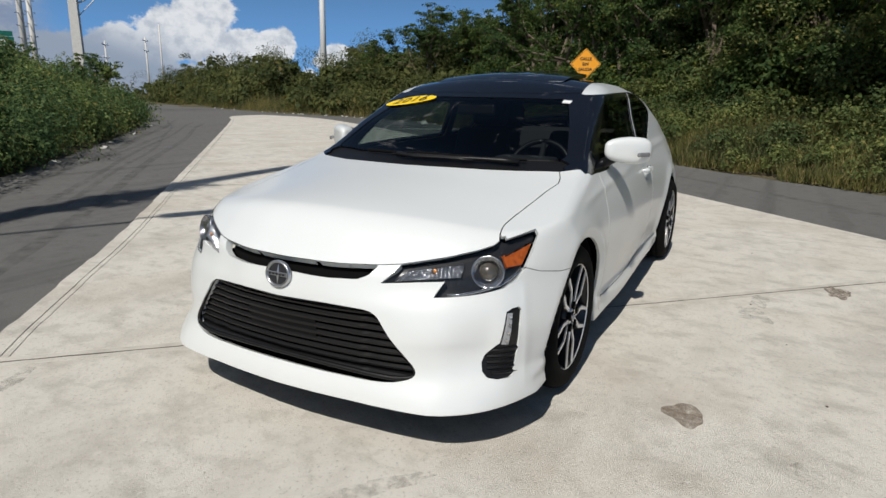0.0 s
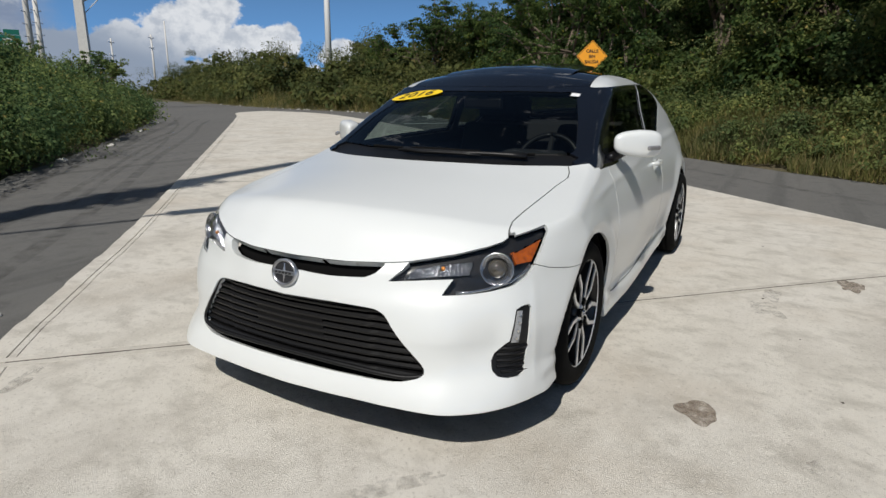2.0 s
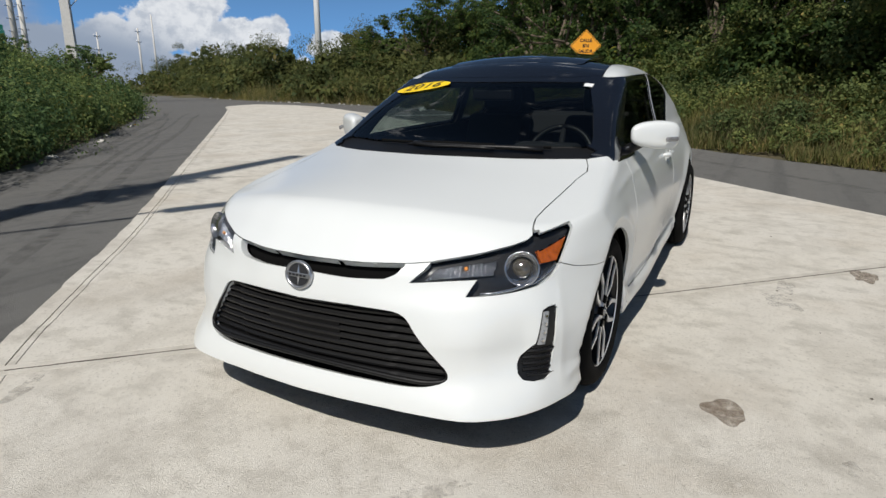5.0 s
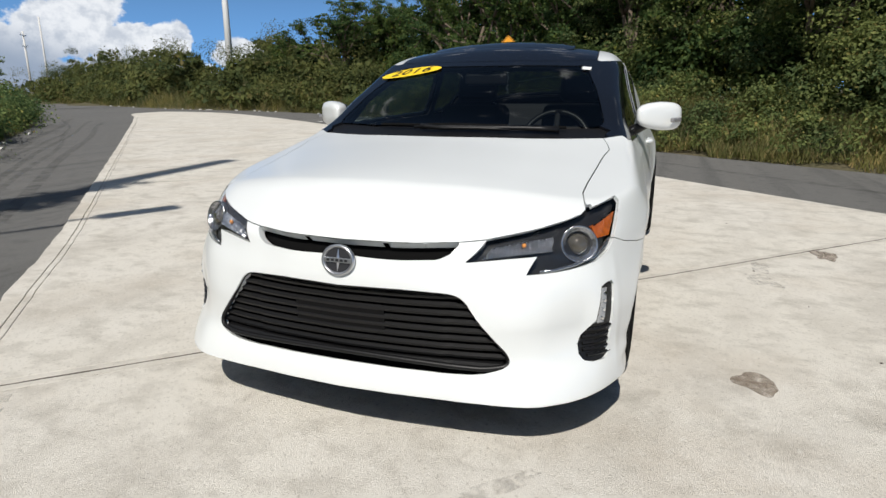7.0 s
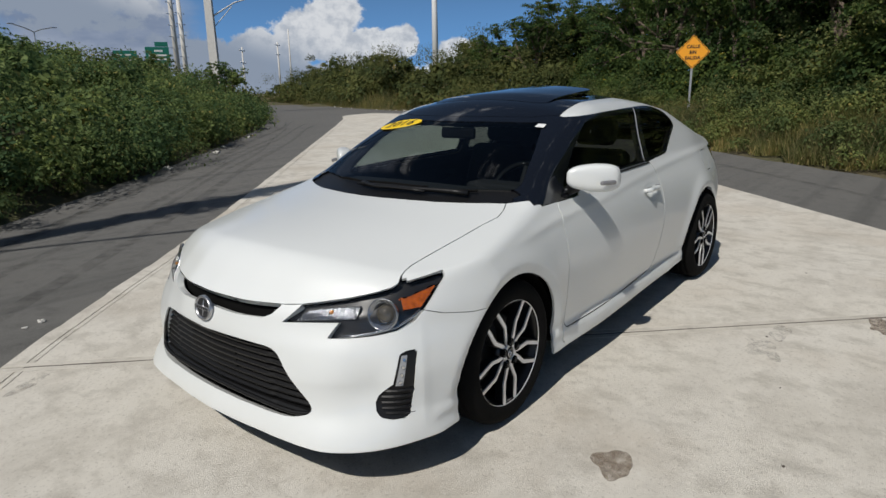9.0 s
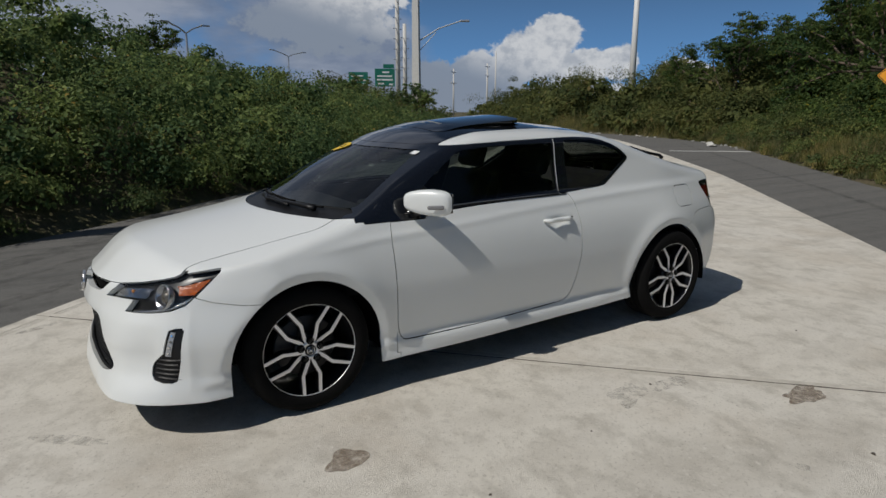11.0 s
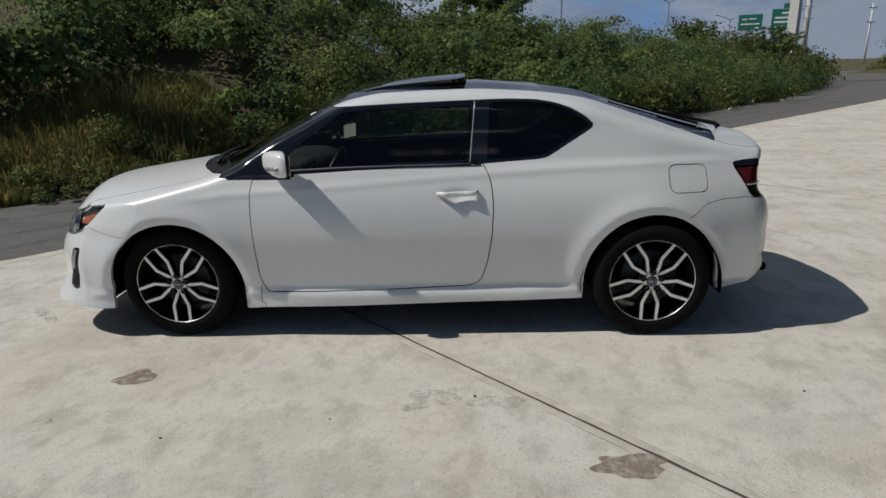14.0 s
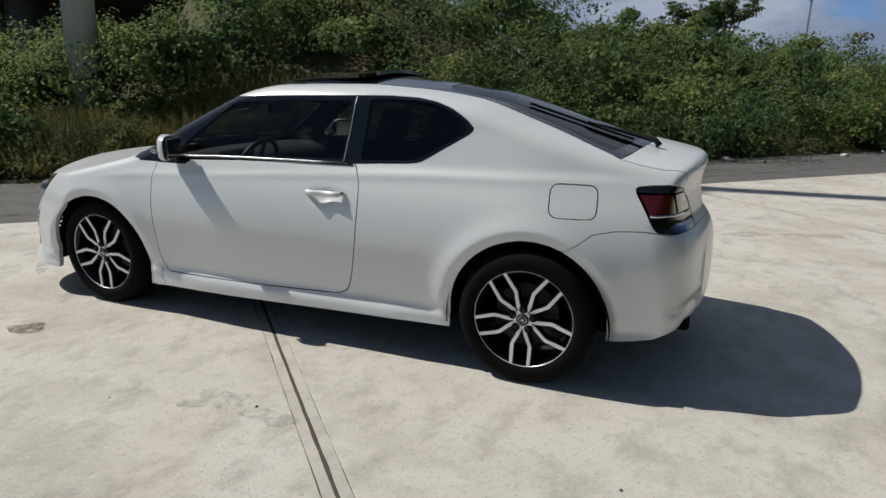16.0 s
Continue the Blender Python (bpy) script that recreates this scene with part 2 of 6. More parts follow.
def worn_film(name, colour, low, high, most, scale):
    """A thin patchy deposit that lets the surface under it through."""
    m, n, l, b = nodes_of(name)
    b.inputs["Base Color"].default_value, b.inputs["Roughness"].default_value = (*colour, 1), 0.85
    b.inputs["Specular IOR Level"].default_value = 0.2
    geo, noise, span, clear, mix = n.new("ShaderNodeNewGeometry"), n.new("ShaderNodeTexNoise"), n.new("ShaderNodeMapRange"), n.new("ShaderNodeBsdfTransparent"), n.new("ShaderNodeMixShader")
    noise.inputs["Scale"].default_value, noise.inputs["Detail"].default_value, noise.inputs["Roughness"].default_value = scale, 8, 0.7
    span.inputs["From Min"].default_value, span.inputs["From Max"].default_value, span.inputs["To Max"].default_value = low, high, most
    l.new(geo.outputs["Position"], noise.inputs["Vector"])
    l.new(noise.outputs["Fac"], span.inputs["Value"])
    l.new(span.outputs[0], mix.inputs[0])
    l.new(clear.outputs[0], mix.inputs[1])
    l.new(b.outputs[0], mix.inputs[2])
    l.new(mix.outputs[0], n["Material Output"].inputs[0])
    return m


M_TRACK = worn_film("tyre_track", (0.05, 0.05, 0.05), 0.40, 0.75, 0.42, 5.0)
M_STAIN = worn_film("oil_stain", (0.27, 0.215, 0.165), 0.30, 0.64, 0.55, 22.0)
M_SPALL = worn_film("weathered_patch", (0.26, 0.24, 0.215), 0.42, 0.74, 0.24, 16.0)
M_SEAM = plain("joint_dirt", (0.080, 0.068, 0.056), 0.95, grain=0.5, scale=30)
M_LEAF_BANK = leafy("leaf_bank", (0.070, 0.126, 0.049), (0.205, 0.298, 0.125), 0.6, (0.30, 0.25, 0.09), 0.05, 0.5, (1.20, 1.0, 0.80))
M_LEAF_PALE = leafy("leaf_pale", (0.09, 0.14, 0.055), (0.20, 0.26, 0.115), 0.5, (0.30, 0.28, 0.12), 0.1, 0.4)
M_LEAF_WOOD = leafy("leaf_wood", (0.040, 0.079, 0.028), (0.125, 0.182, 0.060), 0.65, share=0.06, through_light=0.5)
M_LEAF_SCRUB = leafy("leaf_scrub", (0.078, 0.100, 0.036), (0.145, 0.168, 0.066), 0.7, (0.20, 0.17, 0.08), 0.10, 0.45, (1.05, 0.95, 0.80))
M_GRASS = leafy("dry_grass", (0.098, 0.118, 0.040), (0.225, 0.215, 0.098), 0.6, (0.38, 0.30, 0.16), 0.22, 0.4)
M_LEAF_VERGE = leafy("leaf_verge", (0.076, 0.114, 0.042), (0.195, 0.236, 0.092), 0.65, (0.30, 0.25, 0.10), 0.10, 0.45)
M_BARK = plain("bark", (0.13, 0.10, 0.075), 0.9, grain=0.45, scale=25, bump=0.02)
M_CONCPOLE = plain("pole_concrete", (0.60, 0.59, 0.56), 0.85, grain=0.18, scale=9, bump=0.003)
# bridge concrete: base colour darkened to carry the shade under the deck
M_BRIDGE = plain("weathered_shade_concrete", (0.17, 0.165, 0.155), 0.9, grain=0.35, scale=1.5, bump=0.004)
M_GALV = plain("galvanised_steel", (0.50, 0.51, 0.52), 0.42, 0.75, grain=0.15, scale=12)
M_SIGNY = plain("sign_yellow", (0.85, 0.36, 0.02), 0.45, grain=0.06, scale=8)
M_SIGNG = plain("sign_green", (0.010, 0.16, 0.11), 0.5, grain=0.08, scale=3)
M_WHITE = plain("white_paint", (0.75, 0.75, 0.73), 0.5, grain=0.05)
M_SCRAP = plain("weathered_scrap", (0.50, 0.49, 0.46), 0.7, grain=0.35, scale=25)
M_INK = plain("black_ink", (0.015, 0.015, 0.015), 0.6)
M_PAINT = plain("pearl_white_paint", (0.70, 0.722, 0.715), 0.36, coat=0.7, grain=0.02, scale=900)
M_PAINT.node_tree.nodes["Principled BSDF"].inputs["Coat Roughness"].default_value = 0.16
M_BULB = plain("amber_bulb", (0.75, 0.28, 0.05), 0.2, coat=1.0)
M_BLACKGLOSS = plain("gloss_black", (0.006, 0.007, 0.010), 0.06, coat=0.5)
M_PLASTIC = plain("black_plastic", (0.0075, 0.0075, 0.008), 0.42, grain=0.2, scale=200, bump=0.0005, spec=0.3)
M_DARK = plain("dark_void", (0.005, 0.005, 0.005), 0.9, spec=0.05)
M_RUBBER = plain("tyre_rubber", (0.006, 0.006, 0.006), 0.9, grain=0.25, scale=40, bump=0.001, spec=0.1)
M_ALLOY = plain("machined_alloy", (0.78, 0.78, 0.79), 0.34, 0.55, grain=0.10, scale=30)
M_ALLOYDARK = plain("black_alloy", (0.007, 0.007, 0.008), 0.32, coat=0.25, spec=0.3)
M_CHROME = plain("chrome", (0.75, 0.76, 0.78), 0.08, 1.0)
M_SILVER = plain("satin_chrome", (0.50, 0.51, 0.53), 0.30, 0.9)
M_PEWTER = plain("dark_pewter", (0.055, 0.056, 0.062), 0.35, 0.5)
M_AMBER = plain("amber_lens", (0.40, 0.085, 0.006), 0.22, coat=1.0, grain=0.75, scale=70, bump=0.004)
M_DISC = plain("brake_steel", (0.045, 0.043, 0.042), 0.5, 0.5, grain=0.2, scale=60)
M_RED = plain("red_lens", (0.075, 0.003, 0.003), 0.15, coat=1.0, grain=0.5, scale=55, bump=0.003)
M_REFLECT = plain("lamp_reflector", (0.40, 0.41, 0.43), 0.18, 0.9, grain=0.4, scale=60, bump=0.003)
M_PLATE = plain("matt_black_plate", (0.0045, 0.0045, 0.005), 0.6, spec=0.15)
M_LAMPBACK = plain("lamp_bezel", (0.018, 0.018, 0.019), 0.30, spec=0.35)
M_LAMPGREY = plain("grey_lamp_lens", (0.20, 0.20, 0.205), 0.25, coat=0.8, grain=0.4, scale=90)
M_SMOKE = plain("smoked_lens", (0.035, 0.032, 0.034), 0.12, coat=1.0, grain=0.5, scale=40)
M_EYE = plain("projector_glass", (0.13, 0.115, 0.09), 0.08, 0.5, coat=1.0)
M_CLOTH = plain("dark_cloth", (0.011, 0.011, 0.012), 0.85, grain=0.3, scale=300, bump=0.001)
M_STICKER = plain("yellow_sticker", (0.90, 0.62, 0.02), 0.4)
M_TAG = plain("white_tag", (0.75, 0.76, 0.76), 0.4)
M_GLASS = pane("tinted_glass", (0.54, 0.60, 0.56))
M_GLASS_DARK = pane("privacy_glass", (0.26, 0.28, 0.27))
M_SHIELD = pane("windscreen_glass", (0.38, 0.44, 0.44))
M_LENS = pane("clear_lens", (0.90, 0.91, 0.92))
M_REFLECTPLATE = plain("white_lamp_lens", (0.30, 0.31, 0.32), 0.25, coat=0.8)

# ---- helpers for meshes ----
R2 = math.sqrt(0.5)


def env(a, b, z=0.0):
    """A place by its metres along the paved island (a) and to its right (b)."""
    return Vector(((a + b) * R2, (a - b) * R2, z))


def mesh_object(name, bm, material, parent=None, label="", smooth=False):
    me = bpy.data.meshes.new(name)
    bm.to_mesh(me)
    bm.free()
    for mt in (material if isinstance(material, (list, tuple)) else [material]):
        me.materials.append(mt)
    if smooth:
        me.shade_smooth()
    ob = new(name, me)
    if parent is not None:
        ob.parent = parent
    if label:
        tagged(ob, label)
    return ob


def part(name, bm, material, parent, label="", smooth=False):
    return mesh_object(name, bm, material, parent, label, smooth)


def empty(name, m=None):
    ob = new(name)
    ob.empty_display_size = 0.2
    if m is not None:
        ob.matrix_world = m
    return ob


def prism(bm, pts, z0, z1):
    """A solid between two heights over a plan outline."""
    lo = [bm.verts.new((p[0], p[1], z0)) for p in pts]
    hi = [bm.verts.new((p[0], p[1], z1)) for p in pts]
    n = len(pts)
    bm.faces.new(hi)
    bm.faces.new(lo[::-1])
    for i in range(n):
        bm.faces.new((lo[i], lo[(i + 1) % n], hi[(i + 1) % n], hi[i]))
    bmesh.ops.recalc_face_normals(bm, faces=bm.faces)
    return bm


def box(bm, c, s, m=None):
    r = bmesh.ops.create_cube(bm, size=1.0, matrix=(m or Matrix()) @ Matrix.Translation(c) @ Matrix.Diagonal((*s, 1)))
    return r["verts"]


def rod(bm, p, q, r0, r1=None, seg=8, caps=True):
    """A tapered round bar from p to q."""
    p, q = Vector(p), Vector(q)
    r1 = r0 if r1 is None else r1
    turn = (q - p).to_track_quat("Z", "Y").to_matrix().to_4x4()
    return bmesh.ops.create_cone(bm, cap_ends=caps, segments=seg, radius1=r0, radius2=r1, depth=(q - p).length,
                                 matrix=Matrix.Translation((p + q) / 2) @ turn)["verts"]


def smooth_table(points, soft, n=1200):
    """A smooth curve through about the given (x, y) places; soft is the rounding in units of x."""
    xs, ys = np.array([p[0] for p in points], float), np.array([p[1] for p in points], float)
    pad = 4 * soft
    g = np.linspace(xs[0] - pad, xs[-1] + pad, n)
    v = np.interp(g, xs, ys)
    left, right = g < xs[0], g > xs[-1]
    v[left] = ys[0] + (g[left] - xs[0]) * (ys[1] - ys[0]) / (xs[1] - xs[0])
    v[right] = ys[-1] + (g[right] - xs[-1]) * (ys[-1] - ys[-2]) / (xs[-1] - xs[-2])
    step = g[1] - g[0]
    k = max(1, int(3 * soft / step))
    w = np.exp(-0.5 * (np.arange(-k, k + 1) * step / soft) ** 2)
    w /= w.sum()
    v = np.convolve(np.pad(v, k, mode="reflect", reflect_type="odd"), w, mode="valid")
    return lambda q: np.interp(q, g, v)


# ---- the ground ----
ISLAND_RIGHT = smooth_table([(-30, 4.2), (12, 4.1), (22.7, 3.3), (30, 2.5), (34, 1.7), (37, 0.4), (38.6, -1.2)], 1.0)
ROAD_RIGHT = smooth_table([(-30, 9.0), (-2, 8.0), (3, 7.1), (8, 6.7), (14, 6.8), (24.5, 7.2), (32, 6.2), (38.4, 3.6), (44.5, 0), (55, -4), (72, -9), (84, -16), (130, -42)], 2.0)
ROAD_LEFT = smooth_table([(-30, -6.4), (-6, -6.1), (2, -5.5), (10, -5.4), (20, -5.8), (27, -6.5), (34, -7.8), (38, -8.6), (44, -10.4), (60, -15), (80, -21), (130, -48)], 2.0)


def bank_height(a, b):
    """The earth bank left of the road, and the low rise under the woods."""
    d = ROAD_LEFT(a) - 0.3 - b
    up = np.interp(a, [-30, -8, -4, -1, 1, 4, 6.2, 8.5, 17, 24, 30, 45], [0.9, 0.9, 1.1, 2.0, 3.7, 4.3, 3.8, 2.5, 2.1, 1.3, 0.6, 0.3])
    z = up * (1 - np.exp(-np.maximum(d, 0) / 4.6)) * (d > 0)
    z = z + np.interp(a, [-4, -1, 1, 4, 9], [0, 0.10, 0.34, 0.34, 0.0]) * np.clip(d - 4, 0, 9)
    e = b - ROAD_RIGHT(a) - 0.2
    return z + 0.9 * (1 - np.exp(-np.maximum(e, 0) / 4.0)) * (e > 0)


def ground_grid():
    """One sheet of earth to the horizon, lying just under the paving."""
    sa = np.concatenate([-np.geomspace(3000, 30, 14), np.arange(-28, 60, 1.0), np.geomspace(62, 3000, 22)])
    sb = np.concatenate([-np.geomspace(3000, 30, 14), np.arange(-28, 28, 0.8), np.geomspace(30, 3000, 14)])
    a, b = np.meshgrid(sa, sb, indexing="ij")
    z = bank_height(np.clip(a, -30, 130), b) - 0.10
    far = np.maximum(np.abs(a), np.abs(b))
    z = np.where(far > 130, 0.3, z)
    rng = np.random.default_rng(2)
    z += np.where(z > 0.05, rng.normal(0, 0.05, z.shape), 0)
    co = np.stack([(a + b) * R2, (a - b) * R2, z], -1).reshape(-1, 3)
    na, nb = a.shape
    i = np.arange(na * nb).reshape(na, nb)
    faces = np.stack([i[:-1, :-1], i[:-1, 1:], i[1:, 1:], i[1:, :-1]], -1).reshape(-1, 4)
    me = bpy.data.meshes.new("ground")
    me.from_pydata(co.tolist(), [], faces.tolist())
    me.materials.append(M_SOIL)
    me.shade_smooth()
    return tagged(new("ground", me), "brown weedy earth under the roadside growth", "ground", kind="structure")


ground_grid()


def strip_surface(name, left, right, a0, a1, step, z, depth, material):
    """A paved band between two edge lines, with a worn edge and thickness."""
    bm = bmesh.new()
    rows = []
    n = int((a1 - a0) / step)
    rng = np.random.default_rng(5)
    for i in range(n + 1):
        a = a0 + (a1 - a0) * i / n
        l, r = float(left(a)), float(right(a))
        cols = [l + (r - l) * k / 8 for k in range(9)]
        cols[0] += rng.normal(0, 0.03)
        cols[-1] += rng.normal(0, 0.03)
        rows.append([bm.verts.new(env(a, b, z)) for b in cols])
    for r0, r1 in zip(rows, rows[1:]):
        for k in range(8):
            bm.faces.new((r0[k], r0[k + 1], r1[k + 1], r1[k]))
    edge = [e for e in bm.edges if e.is_boundary]
    ex = bmesh.ops.extrude_edge_only(bm, edges=edge)
    bmesh.ops.translate(bm, verts=[v for v in ex["geom"] if isinstance(v, bmesh.types.BMVert)], vec=(0, 0, -depth))
    bmesh.ops.recalc_face_normals(bm, faces=bm.faces)
    return mesh_object(name, bm, material)


road = strip_surface("road", ROAD_LEFT, ROAD_RIGHT, -30, 126, 0.5, -0.035, 0.12, M_ASPH)
tagged(road, "worn grey asphalt road running round the concrete island", "road", kind="structure")

# concrete island: panels divided by sawn joints, with a flush edge band on the road side
island = tagged(empty("pavement"), "pale worn concrete paving with sawn joints", "pavement", kind="structure")
JOINTS = [-12.5, -6.6, -0.66, 5.4, 11.4, 17.4, 23.4, 29.4, 38.6]


def island_panel(a0, a1, left, right, name, gap=0.0035, joint=0.055):
    pts, m = [], max(2, int((a1 - a0) / 0.12))
    rng = np.random.default_rng(int(abs(a0) * 100) + 7)
    ragged = lambda a, b0, b1, s: [env(a + s * abs(rng.normal(0, 0.0022)), b0 + (b1 - b0) * k / 70) for k in range(1, 70)]
    for i in range(m + 1):
        a = a0 + joint + (a1 - a0 - 2 * joint) * i / m
        pts.append(env(a, right(a) - gap))
    if name == "joint_strip":
        pts += ragged(a1 - joint, right(a1) - gap, left(a1) + gap, -1)
    for i in range(m, -1, -1):
        a = a0 + joint + (a1 - a0 - 2 * joint) * i / m
        pts.append(env(a, left(a) + gap))
    if name == "joint_strip":
        pts += ragged(a0 + joint, left(a0) + gap, right(a0) - gap, 1)
    bm = bmesh.new()
    prism(bm, pts, -0.14, 0.0)
    top = [e for e in bm.edges if all(v.co.z > -0.01 for v in e.verts)]
    bmesh.ops.bevel(bm, geom=top, offset=0.0016 if name == "joint_strip" else 0.003, segments=2, profile=0.5, affect="EDGES")
    part(name, bm, M_BAND if name == "joint_strip" else M_CONC, island)


KERB_LINE = smooth_table([(-14, -3.06), (-0.2, -3.035), (0.6, -3.00), (1.3, -2.965), (2.0, -2.925), (4, -2.905), (12, -2.87), (24, -2.86), (31, -2.92), (34, -3.15), (36, -3.05), (38.6, -1.6)], 0.25)


def kerb(inset, rough=0.0):
    """The island's road-side edge, or a groove at some distance inside it; rough: how ragged it lies."""
    return lambda a: float(KERB_LINE(a)) + inset + rough * (math.sin(a * 5.3) * 0.5 + math.sin(a * 12.7 + 1.1) * 0.35 + math.sin(a * 31.0 + 2.0) * 0.3)


EDGE, GROOVE, GROOVE_IN = kerb(0.0, 0.012), kerb(0.118, 0.0035), kerb(0.160, 0.006)
for j0, j1 in zip(JOINTS, JOINTS[1:]):
    island_panel(j0, j1, GROOVE_IN, lambda a: float(ISLAND_RIGHT(a)), "slab", 0.0010)
    island_panel(j0, j1, GROOVE, GROOVE_IN, "edge_strip", 0.0024)
    island_panel(j0, j1, EDGE, GROOVE, "edge_band", 0.0030)
for j0 in JOINTS[1:-1]:
    for s0, s1 in ((j0 - 0.0543, j0 - 0.0070), (j0 + 0.0070, j0 + 0.0543)):
        island_panel(s0, s1, EDGE, lambda a: float(ISLAND_RIGHT(a)), "joint_strip", joint=0.0)
bm = bmesh.new()
prism(bm, [env(a, b) for a, b in ((-12.4, -3.0), (-12.4, 4.0), (20, 3.4), (33, 1.4), (37.2, -1.6), (35.5, -2.7), (1.2, -2.75), (0.0, -2.9))], -0.13, -0.003)
part("joint_dirt", bm, M_SEAM, island)


def road_film(name, line, width, z, material):
    """A thin worn film along a line on the road."""
    bm = bmesh.new()
    pts = [Vector(p) for p in line]
    rows = []
    for i, p in enumerate(pts):
        d = (pts[min(i + 1, len(pts) - 1)] - pts[max(i - 1, 0)]).normalized()
        n = Vector((-d.y, d.x, 0)) * width / 2
        rows.append([bm.verts.new(p + n + Vector((0, 0, z))), bm.verts.new(p - n + Vector((0, 0, z)))])
    for r0, r1 in zip(rows, rows[1:]):
        bm.faces.new((r0[0], r1[0], r1[1], r0[1]))
    bmesh.ops.recalc_face_normals(bm, faces=bm.faces)
    return mesh_object(name, bm, material)


for b0, b1, a0, a1, w in ((-3.55, -4.0, -6, 26, 0.16), (-4.15, -4.5, -6, 27, 0.12), (-4.75, -5.5, 0, 30, 0.20), (-3.9, -5.9, 4, 30, 0.10), (-5.0, -4.4, -8, 18, 0.14)):
    line = [env(a0 + (a1 - a0) * k / 24, b0 + (b1 - b0) * (k / 24) ** 2 + 0.06 * math.sin(k * 0.7 + b0)) for k in range(25)]
    tagged(road_film("tyre_track", line, w, -0.031, M_TRACK), "faint dark tyre track curving along the asphalt", "tyre track", group="tyre tracks on the road", kind="structure")
for b0, b1, a0, a1, w in ((5.6, 5.3, -4, 28, 0.16),):
    line = [env(a0 + (a1 - a0) * k / 24, b0 + (b1 - b0) * (k / 24) ** 2) for k in range(25)]
    tagged(road_film("tyre_track", line, w, -0.031, M_TRACK), "faint dark tyre track curving along the asphalt", "tyre track", group="tyre tracks on the road", kind="structure")
tagged(road_film("road_line", [Vector((18.3, 12.6, 0)), Vector((19.4, 11.6, 0)), Vector((20.5, 10.5, 0))], 0.30, -0.030, M_WHITE), "short worn white line painted on the asphalt", "road marking", kind="structure")


def stain(name, x, y, rx, ry, turn, seed, material=None):
    """A dried spill: a thin irregular film on the concrete."""
    rng = np.random.default_rng(seed)
    k, ph = rng.normal(0, 0.16, 8) / (1 + 0.6 * np.arange(8)), rng.uniform(0, 6.3, 8)
    bm = bmesh.new()
    rim, c, s = [], math.cos(turn), math.sin(turn)
    for i in range(64):
        t = i / 64 * math.tau
        r = 1 + sum(k[j] * math.sin((j + 2) * t + ph[j]) for j in range(8))
        u, v = rx * r * math.cos(t), ry * r * math.sin(t)
        rim.append(bm.verts.new((x + c * u - s * v, y + s * u + c * v, 0.0012)))
    bm.faces.new(rim)
    ex = bmesh.ops.extrude_face_region(bm, geom=list(bm.faces))
    bmesh.ops.translate(bm, verts=[g for g in ex["geom"] if isinstance(g, bmesh.types.BMVert)], vec=(0, 0, 0.0018))
    bmesh.ops.recalc_face_normals(bm, faces=bm.faces)
    return mesh_object(name, bm, material or M_STAIN)


SPALLS = ((-1.60, -1.78, 0.045, 0.03, 0.2), (-2.42, -0.54, 0.20, 0.035, -0.7), (-2.58, 1.32, 0.13, 0.04, 0.5), (0.15, -1.57, 0.14, 0.085, 0.4), (0.46, -1.60, 0.12, 0.06, 0.2), (0.25, -2.44, 0.035, 0.025, 0.0), (2.60, 3.05, 0.22, 0.10, 0.5), (3.22, 3.28, 0.26, 0.10, 0.2))
for i, (x, y, rx, ry, turn) in enumerate([(-1.385, -1.37, 0.10, 0.075, 0.3), (0.95, -2.07, 0.14, 0.075, 0.1)]):
    tagged(stain("stain", x, y, rx, ry, turn, 11 + i), "brown dried spill on the concrete", "stain", group="stains on the paving", kind="structure")

for i, (x, y, rx, ry, turn) in enumerate(SPALLS):
    tagged(stain("weathered_patch", x, y, rx, ry, turn, 31 + i, M_SPALL), "grey weathered patch worn into the concrete", "stain", group="worn patches on the paving", kind="structure")

# ---- the car: one smooth hull, cut into panels ----
HULL_PLAN = smooth_table([(-2.4, 0.873), (-1.95, 0.914), (-1.65, 0.926), (-1.35, 0.911), (-0.9, 0.906), (-0.4, 0.913), (0.4, 0.884), (0.9, 0.880), (1.35, 0.881), (1.75, 0.831), (2.05, 0.780), (2.3, 0.723)], 0.10)
SECTION_LOW = smooth_table([(0, -0.074), (0.16, -0.046), (0.21, -0.034), (0.26, -0.034), (0.3, -0.064), (0.45, -0.035), (0.6, -0.015)], 0.014)
SECTION_HIGH = smooth_table([(0.2, -0.082), (0.3, -0.062), (0.45, -0.037), (0.6, -0.020), (0.72, -0.030), (0.82, -0.054), (0.9, -0.090), (0.955, -0.116), (1, -0.144), (1.16, -0.197), (1.3, -0.232), (1.38, -0.279), (1.5, -0.378)], 0.036)
SECTION_TOP = smooth_table([(0.72, -0.030), (0.82, -0.058), (0.9, -0.092), (0.955, -0.116), (1, -0.144), (1.16, -0.197), (1.3, -0.232), (1.38, -0.279), (1.5, -0.378)], 0.014)


def HULL_SECTION(z):
    """How far the flank leans in at each height: crisp at the sill, soft over the doors."""
    u, v = np.clip((z - 0.31) / 0.08, 0, 1), np.clip((z - 0.86) / 0.08, 0, 1)
    return (SECTION_LOW(z) * (1 - u) + SECTION_HIGH(z) * u) * (1 - v) + SECTION_TOP(z) * v


